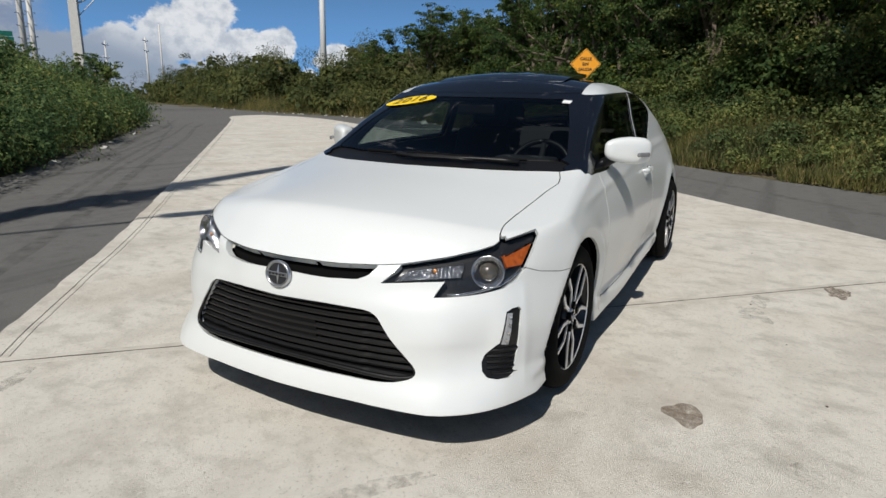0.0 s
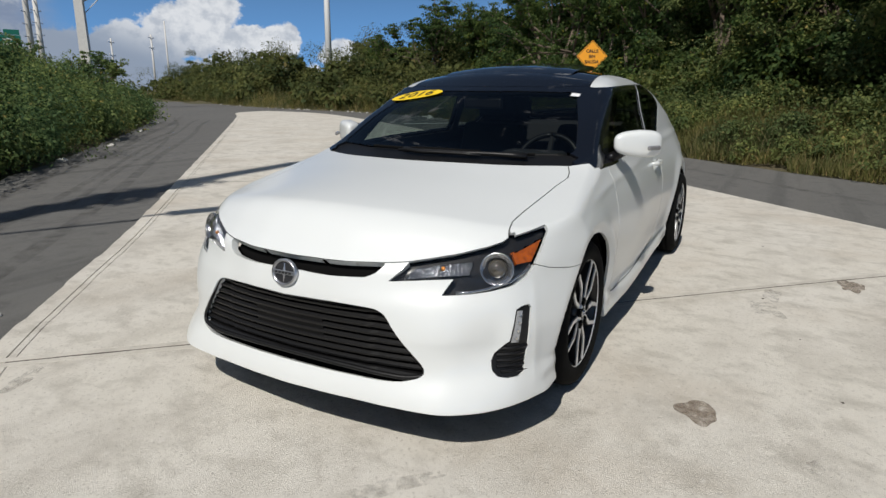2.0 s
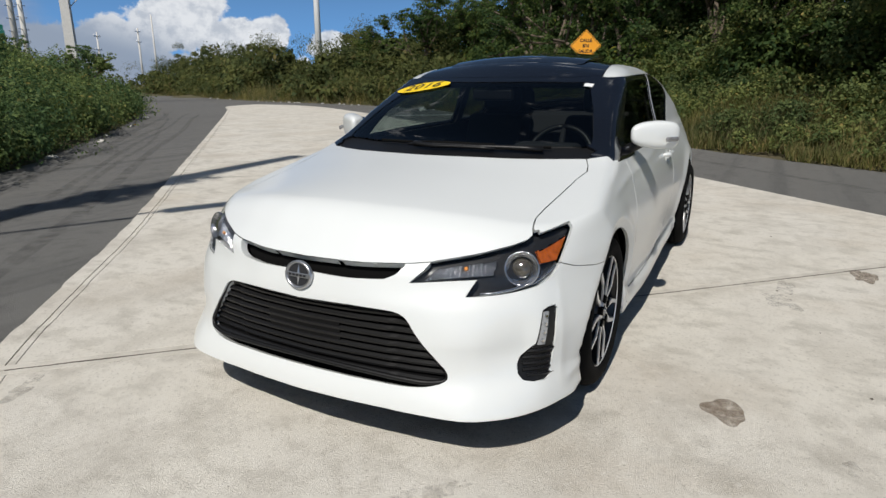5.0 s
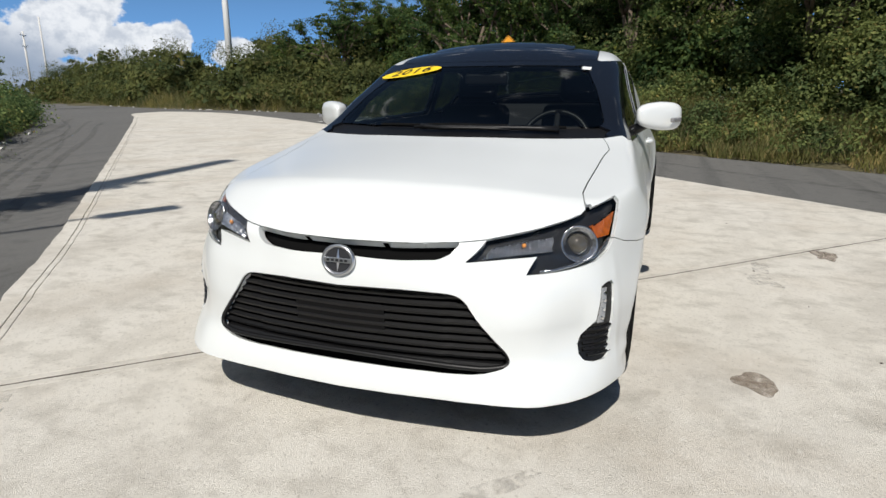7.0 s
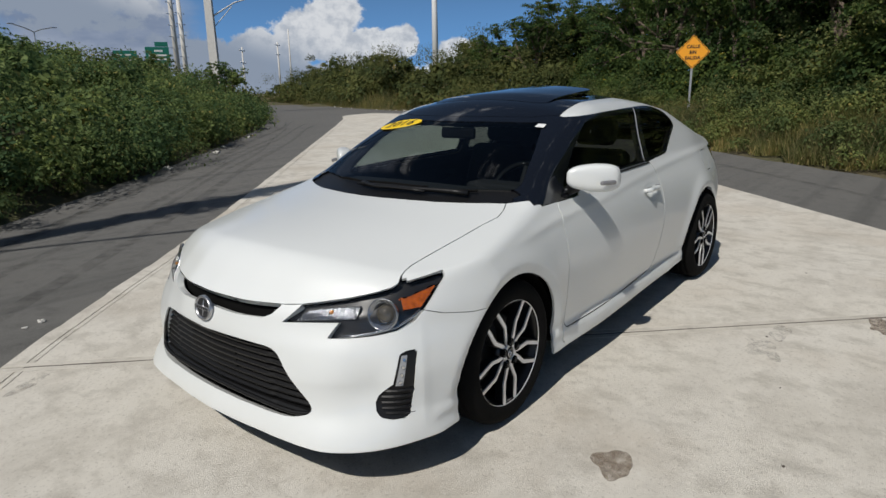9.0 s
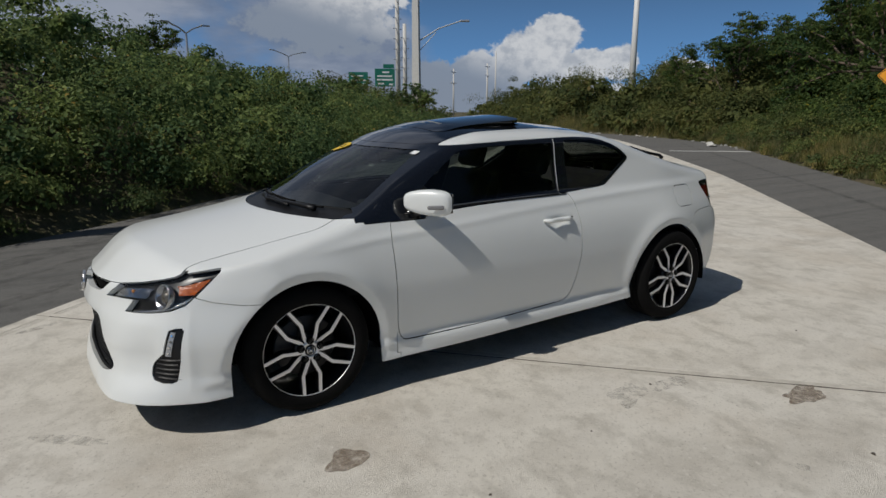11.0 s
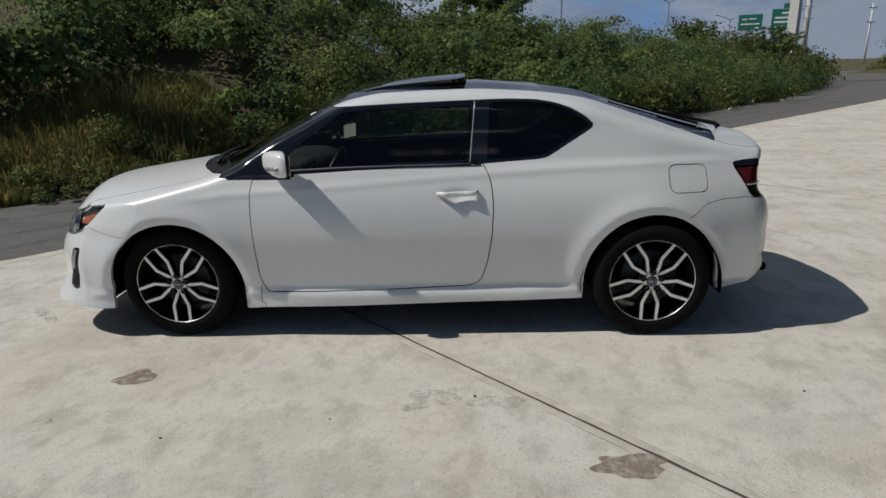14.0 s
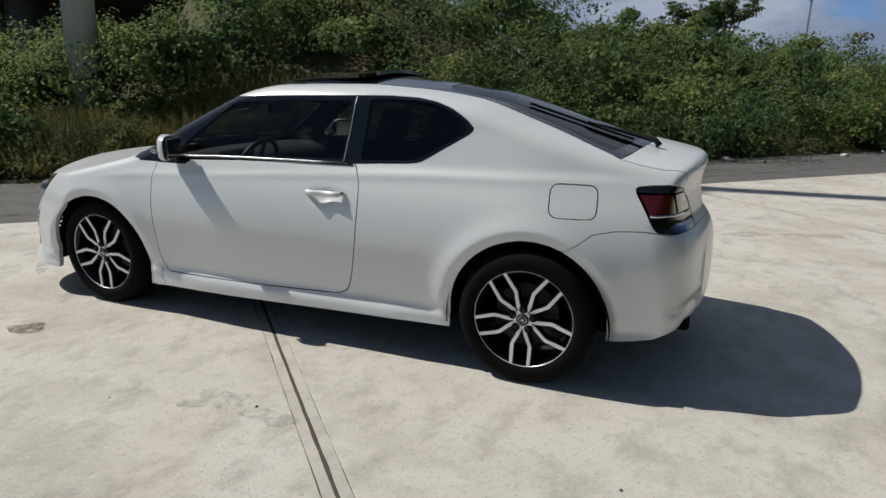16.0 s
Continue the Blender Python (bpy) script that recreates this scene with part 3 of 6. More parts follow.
HULL_SPINE = smooth_table([(-2.6, 0.594), (-2.23, 0.780), (-2.14, 0.818), (-2.05, 0.846), (-1.9, 0.872), (-1.75, 0.893), (-1.45, 0.937), (-1.22, 0.982), (-1.12, 1.024), (-0.9, 1.152), (-0.62, 1.285), (-0.42, 1.371), (-0.2, 1.413), (0.1, 1.422), (0.4, 1.424), (0.75, 1.394), (1.02, 1.353), (1.33, 1.261), (1.63, 1.173), (1.84, 1.120), (1.98, 1.093), (2.12, 1.057), (2.4, 0.991)], 0.055)
HULL_CROWN = smooth_table([(-2.4, 0.180), (-1.8, 0.183), (-1.2, 0.093), (-0.9, 0.068), (-0.4, 0.153), (0.5, 0.192), (1.1, 0.189), (1.6, 0.158), (2.1, 0.133), (2.4, 0.128)], 0.15)
HULL_SHIFT = smooth_table([(-2.4, -0.009), (-1.6, -0.013), (-1.2, 0.196), (-0.9, 0.265), (-0.5, 0.161), (0, -0.038), (0.9, -0.038), (1.3, -0.163), (1.8, -0.184), (2.4, -0.091)], 0.15)
NOSE = smooth_table([(0, -2.195), (0.15, -2.292), (0.19, -2.310), (0.24, -2.300), (0.31, -2.268), (0.45, -2.272), (0.55, -2.284), (0.62, -2.266), (0.665, -2.252), (0.72, -2.192), (1, -1.933)], 0.018)
SWEEP_HIGH = smooth_table([(-0.2, 0.014), (0, 0.000), (0.2, 0.014), (0.4, 0.074), (0.55, 0.140), (0.65, 0.190), (0.75, 0.272), (0.82, 0.385), (0.9, 0.640), (1.1, 1.36)], 0.03)
SWEEP_LOW = smooth_table([(-0.2, 0.010), (0, 0.000), (0.2, 0.010), (0.4, 0.030), (0.55, 0.064), (0.65, 0.100), (0.75, 0.180), (0.82, 0.282), (0.9, 0.51), (1.1, 1.15)], 0.03)
TAIL = smooth_table([(0, 2.005), (0.28, 2.109), (0.36, 2.168), (0.5, 2.167), (0.66, 2.160), (0.74, 2.134), (0.8, 2.082), (0.92, 2.064), (0.99, 2.075), (1.04, 2.091), (1.2, 2.052)], 0.02)
SWEEP_TAIL = smooth_table([(-0.2, 0.016), (0, 0.000), (0.2, 0.016), (0.4, 0.046), (0.6, 0.090), (0.7, 0.130), (0.78, 0.209), (0.84, 0.329), (0.9, 0.519), (1.1, 1.199)], 0.03)
ARCHES = ((-1.352, 0.300, 0.386), (1.353, 0.328, 0.374))


def soft_max(a, b, k):
    """The larger of two, rounded where they meet."""
    h = np.maximum(k - np.abs(a - b), 0) / k
    return np.maximum(a, b) + h * h * k * 0.25


def hull(x, y, z):
    """Below zero inside the body."""
    h = np.abs(y)
    flare = 0.0
    for cx, cz, cr in ARCHES:
        d = np.hypot(x - cx, z - cz) - cr
        turned = np.clip((0.046 - d) / 0.046, 0, 1)
        flare = flare + (0.023 / (1 + np.exp((d - 0.085) / 0.024)) - 0.019 * turned) * np.clip((z - 0.18) / 0.16, 0, 1)
    crease = np.interp(x, [-1.4, -1.0, -0.55, 0.0, 0.86, 1.35, 1.8], [0.80, 0.842, 0.868, 0.905, 0.955, 0.975, 0.985])
    ridge = 0.005 * np.exp(-((z - crease) / 0.022) ** 2) * np.clip((x + 1.4) / 0.3, 0, 1) * np.clip((1.85 - x) / 0.2, 0, 1)
    bowl = 0.022 * np.exp(-((x - 0.275) / 0.075) ** 2 - ((z - 0.812) / 0.032) ** 2)
    plain_end = (1 - np.clip((x + 0.99) / 0.45, 0, 1) * np.clip((1.0 - x) / 0.35, 0, 1)) * (x < 1.25)
    sill = 0.022 * plain_end * np.exp(-((z - 0.235) / 0.045) ** 2)
    side = h - (HULL_PLAN(x) + HULL_SECTION(z) + flare - bowl + ridge - sill)
    top = z - (HULL_SPINE(x - HULL_SHIFT(x) * h * h) - HULL_CROWN(x) * h * h)
    mix = np.clip((z - 0.42) / 0.22, 0, 1)
    mix = mix * mix * (3 - 2 * mix)
    front = NOSE(z) + SWEEP_LOW(h) * (1 - mix) + SWEEP_HIGH(h) * mix - x
    back = x - (TAIL(z) - SWEEP_TAIL(h))
    f = soft_max(side, top, np.interp(x, [-1.3, -0.6], [0.035, 0.055]))
    f = soft_max(f, front, np.interp(z, [0.22, 0.34], [0.018, 0.05]))
    q = 0.71 * x + 0.704 * h
    scoop = 0.050 * np.exp(-((q + 0.935) / np.where(q > -0.935, 0.072, 0.17)) ** 2 - ((z - 0.40) / 0.125) ** 2) * (x < -1.6)
    edge = 0.007 * np.exp(-((q + 0.760) / 0.020) ** 2) * np.clip((z - 0.2) / 0.1, 0, 1) * np.clip((0.64 - z) / 0.08, 0, 1) * (x < -1.6)
    ledge = np.clip((0.385 - z) / 0.19, 0, 1)
    lip = 0.019 * ledge * ledge * np.clip((h - 0.36) / 0.25, 0, 1) * np.clip((-1.72 - x) / 0.25, 0, 1)
    fold = np.clip((x - 1.965) / 0.03, 0, 1) * np.clip((0.70 - z) / 0.10, 0, 1) * np.clip((z - 0.33) / 0.04, 0, 1) * (h > 0.4)
    dent = 0.016 * fold * np.exp(-((z - 0.415) / 0.030) ** 2) + 0.008 * fold
    return soft_max(f, back, 0.04) + scoop - edge - lip + dent


def hull_mesh(nu=300, n_low=76, n_top=62):
    """Half of the hull (y <= 0) as a grid, found along rays from its spine."""
    th = np.linspace(0, math.pi, 4000)
    ox, oy = -2.32 * np.sign(np.cos(th)) * np.abs(np.cos(th)) ** 0.36, 0.90 * np.abs(np.sin(th)) ** 0.36
    arc = np.concatenate([[0], np.cumsum(np.hypot(np.diff(ox), np.diff(oy)))])
    s = np.linspace(0, 1, nu)
    ox, oy = np.interp(s * arc[-1], arc, ox), np.interp(s * arc[-1], arc, oy)
    oy[0] = oy[-1] = 0
    xs = -2.2 + 4.3 * s
    v = np.concatenate([np.linspace(0, 1, n_low, endpoint=False), 1 + np.linspace(0, 1, n_top)])
    low, up = np.minimum(v, 1)[None, :], np.maximum(v - 1, 0)[None, :]
    qx = ox[:, None] * (1 - up) + xs[:, None] * up
    qy = oy[:, None] * (1 - up)
    qz = 0.04 + 0.81 * low + 0.32 * up
    px, pz = (0.8 * xs)[:, None] + 0 * qx, 0.45 + 0 * qx
    lo, hi = np.full(qx.shape, 0.02), np.full(qx.shape, 2.2)
    f_prev, found = hull(px, 0 * px, pz), np.zeros(qx.shape, bool)
    for t in np.linspace(0.05, 2.2, 90):
        f = hull(px + (qx - px) * t, qy * t, pz + (qz - pz) * t)
        hit = (f > 0) & ~found
        hi, lo = np.where(hit, t, hi), np.where(found, lo, np.where(f > 0, lo, t))
        found |= hit
    for _ in range(26):
        m = (lo + hi) / 2
        f = hull(px + (qx - px) * m, qy * m, pz + (qz - pz) * m)
        lo, hi = np.where(f > 0, lo, m), np.where(f > 0, m, hi)
    co = np.stack([px + (qx - px) * hi, -qy * hi, pz + (qz - pz) * hi], -1)
    co[0, :, 1] = co[-1, :, 1] = 0
    co[:, -1, 1] = 0
    return co


HULL_CO = hull_mesh()

SIDE, TOP, FRONT = (Vector((1, 0, 0)), Vector((0, 0, 1))), (Vector((1, 0, 0)), Vector((0, -1, 0))), (Vector((0, -1, 0)), Vector((0, 0, 1)))
QUARTER = (Vector((0.71, -0.704, 0)), Vector((0, 0, 1)))
QUARTER_BACK = (Vector((-0.71, -0.704, 0)), Vector((0, 0, 1)))


def flat(points, view):
    """Places (x, distance from the middle, height) seen along a view."""
    return [(Vector((x, -h, z)).dot(view[0]), Vector((x, -h, z)).dot(view[1])) for x, h, z in points]


def rounded(points, r, closed=True, n=4):
    """An outline with its corners rounded."""
    out, m = [], len(points)
    for i, p in enumerate(points):
        if not closed and i in (0, m - 1):
            out.append(tuple(p))
            continue
        p, a, b = Vector(p), Vector(points[i - 1]), Vector(points[(i + 1) % m])
        da, db = min(r, (a - p).length * 0.45), min(r, (b - p).length * 0.45)
        s, e = p + (a - p).normalized() * da, p + (b - p).normalized() * db
        for k in range(n + 1):
            t = k / n
            q = s * (1 - t) ** 2 + p * 2 * t * (1 - t) + e * t * t
            out.append((q.x, q.y))
    return out


def inside(poly, x, y):
    """Which of many places lie within an outline."""
    poly = np.array(poly)
    hit = np.zeros(len(x), bool)
    x0, y0 = poly[-1]
    for x1, y1 in poly:
        cross = ((y1 > y) != (y0 > y)) & (x < (x0 - x1) * (y - y1) / ((y0 - y1) + 1e-12) + x1)
        hit ^= cross
        x0, y0 = x1, y1
    return hit


# outlines, in metres: (x, z) from the side, (x, h) from above, (h, z) from the front
ARCH_F = [(-1.352 + 0.386 * math.cos(t), 0.300 + 0.386 * math.sin(t)) for t in np.linspace(0, math.pi, 29)] + [(-1.742, 0.05), (-0.955, 0.05)]
ARCH_R = [(1.353 + 0.374 * math.cos(t), 0.328 + 0.374 * math.sin(t)) for t in np.linspace(0, math.pi, 29)] + [(0.972, 0.05), (1.742, 0.05)]
HEM = [(-2.5, 0.200), (-2.27, 0.197), (-2.235, 0.194), (-2.09, 0.190), (-1.73, 0.184), (-0.96, 0.178), (0.98, 0.216), (1.70, 0.258), (1.93, 0.282), (2.02, 0.315), (2.30, 0.34)]
BELT = [(-1.06, 0.930), (-0.865, 0.935), (-0.66, 0.946), (-0.3, 0.963), (0.0, 0.973), (0.4, 0.984), (0.70, 1.003), (0.765, 1.011)]
DLO_BACK = [(0.865, 1.073), (1.005, 1.158), (1.020, 1.178), (1.008, 1.197), (0.958, 1.236), (0.885, 1.275), (0.80, 1.302), (0.70, 1.318), (0.56, 1.323), (0.43, 1.322), (0.0, 1.311), (-0.27, 1.301), (-0.46, 1.294)]
DARK_SIDE = rounded(BELT + DLO_BACK[:1], 0.02, False) + rounded(DLO_BACK, 0.03, False) + [(-0.60, 1.45), (-1.06, 1.45)]
HOOD_BACK = [(-1.385, -0.02), (-1.375, 0.12), (-1.345, 0.26), (-1.30, 0.40), (-1.235, 0.53), (-1.135, 0.69), (-1.06, 0.76), (-0.98, 0.84)]
SCREEN_TOP = [(-0.592, -0.02), (-0.585, 0.12), (-0.555, 0.28), (-0.515, 0.42), (-0.43, 0.566)]
RAIL = [(-0.43, 0.566), (-0.26, 0.553), (0.09, 0.525), (0.45, 0.485), (0.75, 0.452), (0.93, 0.440), (1.12, 0.455), (1.42, 0.515), (1.60, 0.580), (1.706, 0.628)]
GLASS_TAIL = [(1.706, 0.628), (1.735, 0.55), (1.78, 0.36), (1.81, 0.18), (1.82, -0.02)]
ROOF_DARK = SCREEN_TOP + rounded(RAIL, 0.08, False)[1:] + rounded(GLASS_TAIL, 0.05, False)[1:]
SCREEN_DARK = HOOD_BACK + [(-0.80, 0.86), (-0.43, 0.72)] + SCREEN_TOP[::-1]
SCREEN_GLASS = rounded([(-1.215, -0.02), (-1.195, 0.20), (-1.145, 0.42), (-1.03, 0.665), (-0.985, 0.675), (-0.75, 0.605), (-0.53, 0.520), (-0.575, 0.42), (-0.612, 0.28), (-0.640, 0.12), (-0.648, -0.02)], 0.03)
REAR_GLASS = rounded([(0.76, -0.02), (0.76, 0.30), (0.80, 0.385), (1.12, 0.405), (1.42, 0.465), (1.60, 0.535), (1.66, 0.555), (1.70, 0.45), (1.745, 0.2), (1.755, -0.02)], 0.03)
SUN_PANEL = rounded([(-0.34, -0.02), (-0.34, 0.36), (-0.30, 0.42), (0.28, 0.40), (0.32, 0.35), (0.32, -0.02)], 0.03)
FRONT_GLASS = rounded([(-0.78, 0.965), (-0.30, 0.988), (0.0, 0.997), (0.330, 1.005), (0.352, 1.292), (0.0, 1.284), (-0.24, 1.276), (-0.38, 1.262), (-0.58, 1.125)], 0.03)
QUARTER_GLASS = rounded([(0.435, 1.004), (0.69, 1.019), (0.75, 1.026), (0.85, 1.086), (0.985, 1.168), (0.998, 1.180), (0.94, 1.228), (0.865, 1.268), (0.79, 1.290), (0.69, 1.303), (0.56, 1.307), (0.452, 1.306)], 0.025)
DOOR = rounded([(-0.872, 0.925), (-0.886, 0.838), (-0.882, 0.680), (-0.874, 0.515), (-0.866, 0.360), (-0.835, 0.274), (-0.40, 0.280), (-0.094, 0.285), (0.345, 0.298), (0.398, 0.328), (0.433, 0.440), (0.458, 0.590), (0.467, 0.746), (0.461, 0.850), (0.445, 0.925), (0.411, 0.9835),
                (0.4, 0.984), (0.0, 0.973), (-0.3, 0.963), (-0.66, 0.946), (-0.86, 0.9352)], 0.035)
HOOD = [(-2.5, -0.02), (-2.5, 0.7235), (-1.92, 0.7235), (-1.893, 0.7215), (-1.871, 0.712), (-1.80, 0.697), (-1.70, 0.698), (-1.55, 0.706), (-1.37, 0.715), (-1.26, 0.729), (-1.20, 0.716), (-1.135, 0.69)] + HOOD_BACK[4::-1]
HOOD_LIP = [(-0.02, 0.680), (0.25, 0.681), (0.37, 0.684), (0.45, 0.690), (0.58, 0.713), (0.67, 0.735), (0.72, 0.752), (0.745, 0.770)]
LAMP = flat([(-2.189, 0.400, 0.628), (-2.134, 0.446, 0.684), (-2.056, 0.572, 0.708), (-1.992, 0.654, 0.727), (-1.930, 0.710, 0.745), (-1.896, 0.721, 0.761), (-1.829, 0.759, 0.773), (-1.732, 0.797, 0.788), (-1.740, 0.812, 0.772), (-1.797, 0.814, 0.722),
             (-1.860, 0.811, 0.667), (-1.899, 0.802, 0.634), (-1.963, 0.777, 0.610), (-2.037, 0.721, 0.598), (-2.091, 0.661, 0.592), (-2.137, 0.587, 0.588), (-2.091, 0.605, 0.641), (-2.12, 0.545, 0.638)], QUARTER)
AMBER = flat([(-1.926, 0.747, 0.718), (-1.787, 0.806, 0.755), (-1.770, 0.813, 0.746), (-1.858, 0.808, 0.671), (-1.931, 0.770, 0.670)], QUARTER)
FOG = rounded([(-0.846, 0.528), (-0.822, 0.536), (-0.792, 0.537), (-0.781, 0.528), (-0.789, 0.474), (-0.798, 0.383), (-0.816, 0.295), (-0.834, 0.287), (-0.878, 0.287), (-0.922, 0.298), (-0.938, 0.320), (-0.939, 0.350), (-0.928, 0.376), (-0.890, 0.408), (-0.874, 0.418)], 0.008)
GRILLE = rounded([(-0.02, 0.541), (0.20, 0.544), (0.365, 0.535), (0.405, 0.520), (0.442, 0.464), (0.492, 0.404), (0.551, 0.336), (0.545, 0.306), (0.47, 0.284), (0.378, 0.280), (0.19, 0.280), (-0.02, 0.282)], 0.03)
SLOT = rounded([(-0.02, 0.679), (0.145, 0.679), (0.275, 0.680), (0.375, 0.683), (0.350, 0.652), (0.315, 0.636), (0.20, 0.633), (0.12, 0.634), (-0.02, 0.640)], 0.012)
FENDER_SEAM = [(-1.56, 0.612), (-1.674, 0.620), (-1.790, 0.642), (-1.862, 0.668)]
TAIL_LAMP = rounded(flat([(1.793, 0.715, 0.959), (1.822, 0.702, 0.971), (1.935, 0.667, 0.980), (1.985, 0.600, 0.960), (2.03, 0.50, 0.90), (2.06, 0.42, 0.80), (2.06, 0.45, 0.765), (1.983, 0.674, 0.770), (1.892, 0.752, 0.780), (1.864, 0.749, 0.821), (1.818, 0.725, 0.905)], QUARTER_BACK), 0.02)
BUMPER_TOP = [(1.48, 0.650), (1.569, 0.703), (1.635, 0.755), (1.729, 0.776), (1.845, 0.782), (1.95, 0.770), (2.3, 0.765)]
FUEL = rounded([(1.422, 0.962), (1.632, 0.962), (1.640, 0.816), (1.430, 0.816)], 0.045, n=6)
LID = [(1.706, 0.628), (1.79, 0.632), (1.90, 0.62), (2.02, 0.56), (2.3, 0.5)]


def knife(bm, outline, view, where, closed=True):
    """Cut the skin along an outline, straight through in the line of sight."""
    e1, e2 = view
    sight = e1.cross(e2)
    pts = [Vector(p) for p in outline]
    faces = [f for f in bm.faces]
    mid = np.array([f.calc_center_median() for f in faces])
    u, v = mid @ np.array(e1), mid @ np.array(e2)
    lo, hi = np.array(outline).min(0) - 0.05, np.array(outline).max(0) + 0.05
    near = np.nonzero((u > lo[0]) & (u < hi[0]) & (v > lo[1]) & (v < hi[1]) & where(mid))[0]
    live = {faces[i] for i in near}
    for i in range(len(pts) if closed else len(pts) - 1):
        p, q = pts[i], pts[(i + 1) % len(pts)]
        d = q - p
        if d.length < 1e-5:
            continue
        x0, x1, y0, y1 = min(p.x, q.x) - 0.002, max(p.x, q.x) + 0.002, min(p.y, q.y) - 0.002, max(p.y, q.y) + 0.002
        cut = []
        for f in live:
            a = [w.co.dot(e1) for w in f.verts]
            if max(a) < x0 or min(a) > x1:
                continue
            a = [w.co.dot(e2) for w in f.verts]
            if max(a) < y0 or min(a) > y1:
                continue
            cut.append(f)
        if not cut:
            continue
        no = (e1 * d.x + e2 * d.y).cross(sight)
        es = {e for f in cut for e in f.edges}
        vs = {w for f in cut for w in f.verts}
        r = bmesh.ops.bisect_plane(bm, geom=list(vs) + list(es) + cut, dist=1e-5, plane_co=e1 * p.x + e2 * p.y, plane_no=no)
        live = {f for f in live if f.is_valid} | {g for g in r["geom"] if isinstance(g, bmesh.types.BMFace)}


def hull_normals(co):
    e = 0.004
    x, y, z = co[:, 0], co[:, 1], co[:, 2]
    n = np.stack([hull(x + e, y, z) - hull(x - e, y, z), hull(x, y + e, z) - hull(x, y - e, z), hull(x, y, z + e) - hull(x, y, z - e)], -1)
    n[np.abs(y) < 1e-5, 1] = 0
    return n / (np.linalg.norm(n, axis=1, keepdims=True) + 1e-9)


def cut_hull():
    """The half skin with every outline cut in; returns places, faces and each face's panel."""
    nu, nv = HULL_CO.shape[:2]
    bm = bmesh.new()
    vs = [[bm.verts.new(HULL_CO[i, j]) for j in range(nv)] for i in range(nu)]
    for i in range(nu - 1):
        for j in range(nv - 1):
            bm.faces.new((vs[i][j], vs[i][j + 1], vs[i + 1][j + 1], vs[i + 1][j]))
    bmesh.ops.remove_doubles(bm, verts=bm.verts, dist=1e-5)
    every = lambda m: m[:, 0] < 9
    nose, tail = (lambda m: m[:, 0] < -1.65), (lambda m: m[:, 0] > 1.6)
    high, flank = (lambda m: m[:, 2] > 0.62), (lambda m: m[:, 1] < -0.35)
    knife(bm, HEM, SIDE, every, False)
    knife(bm, ARCH_F, SIDE, flank)
    knife(bm, ARCH_R, SIDE, flank)
    knife(bm, DARK_SIDE[:-2], SIDE, flank, False)
    knife(bm, HOOD_BACK, TOP, high, False)
    knife(bm, ROOF_DARK, TOP, lambda m: m[:, 2] > 1.0, False)
    knife(bm, SCREEN_GLASS, TOP, lambda m: m[:, 2] > 0.9)
    knife(bm, REAR_GLASS, TOP, lambda m: m[:, 2] > 1.0)
    knife(bm, SUN_PANEL, TOP, lambda m: m[:, 2] > 1.2)
    knife(bm, FRONT_GLASS, SIDE, flank)
    knife(bm, QUARTER_GLASS, SIDE, flank)
    knife(bm, DOOR, SIDE, flank)
    knife(bm, HOOD[2:-5], TOP, high, False)
    knife(bm, HOOD_LIP, FRONT, nose, False)
    knife(bm, LAMP, QUARTER, lambda m: nose(m) & flank(m))
    knife(bm, AMBER, QUARTER, lambda m: nose(m) & flank(m))
    knife(bm, FOG, QUARTER, lambda m: nose(m) & (m[:, 1] < -0.6))
    knife(bm, GRILLE, FRONT, nose)
    knife(bm, SLOT, FRONT, lambda m: m[:, 0] < -2.1)
    knife(bm, FENDER_SEAM, SIDE, flank, False)
    knife(bm, TAIL_LAMP, QUARTER_BACK, lambda m: tail(m) & (m[:, 1] < -0.3))
    knife(bm, [(1.8, 0.846), (2.3, 0.846)], SIDE, lambda m: tail(m) & (m[:, 1] < -0.3), False)
    knife(bm, [(1.7, 0.944), (2.3, 0.944)], SIDE, lambda m: tail(m) & (m[:, 1] < -0.3), False)
    knife(bm, [(1.93, 1.022), (1.984, 0.806)], SIDE, lambda m: tail(m) & (m[:, 1] < -0.3) & (m[:, 2] > 0.75), False)
    knife(bm, BUMPER_TOP, SIDE, lambda m: m[:, 0] > 1.4, False)
    knife(bm, FUEL, SIDE, flank)
    knife(bm, LID, TOP, lambda m: tail(m) & (m[:, 2] > 0.75), False)
    bm.verts.index_update()
    co = np.array([v.co for v in bm.verts])
    faces = [[v.index for v in f.verts] for f in bm.faces]
    mid = np.array([f.calc_center_median() for f in bm.faces])
    bm.free()
    x, y, z = mid.T
    h = -y
    seen = lambda poly, view: inside(poly, mid @ np.array(view[0]), mid @ np.array(view[1]))
    kind = np.full(len(mid), "quarter_panel", dtype="U16")
    kind[x < -0.86] = "fender"
    hem = np.interp(x, [p[0] for p in HEM], [p[1] for p in HEM])
    seam = np.interp(x, [-1.862, -1.79, -1.674, -1.56], [0.668, 0.642, 0.620, 0.612])
    kind[(x < -1.5) & ((z < seam) | (x < -1.868))] = "front_bumper"
    kind[(x > 1.45) & (z < np.interp(x, [p[0] for p in BUMPER_TOP], [p[1] for p in BUMPER_TOP]))] = "rear_bumper"
    kind[(x > 1.7) & (h < np.interp(x, [p[0] for p in LID], [p[1] for p in LID])) & (kind != "rear_bumper")] = "boot_lid"
    kind[seen(DOOR, SIDE) & (h > 0.5)] = "door"
    kind[seen(FUEL, SIDE) & (h > 0.5)] = "fuel_flap"
    lip = np.interp(h, [p[0] for p in HOOD_LIP], [p[1] for p in HOOD_LIP])
    kind[seen(HOOD, TOP) & (z > lip) & (x < -1.1)] = "bonnet"
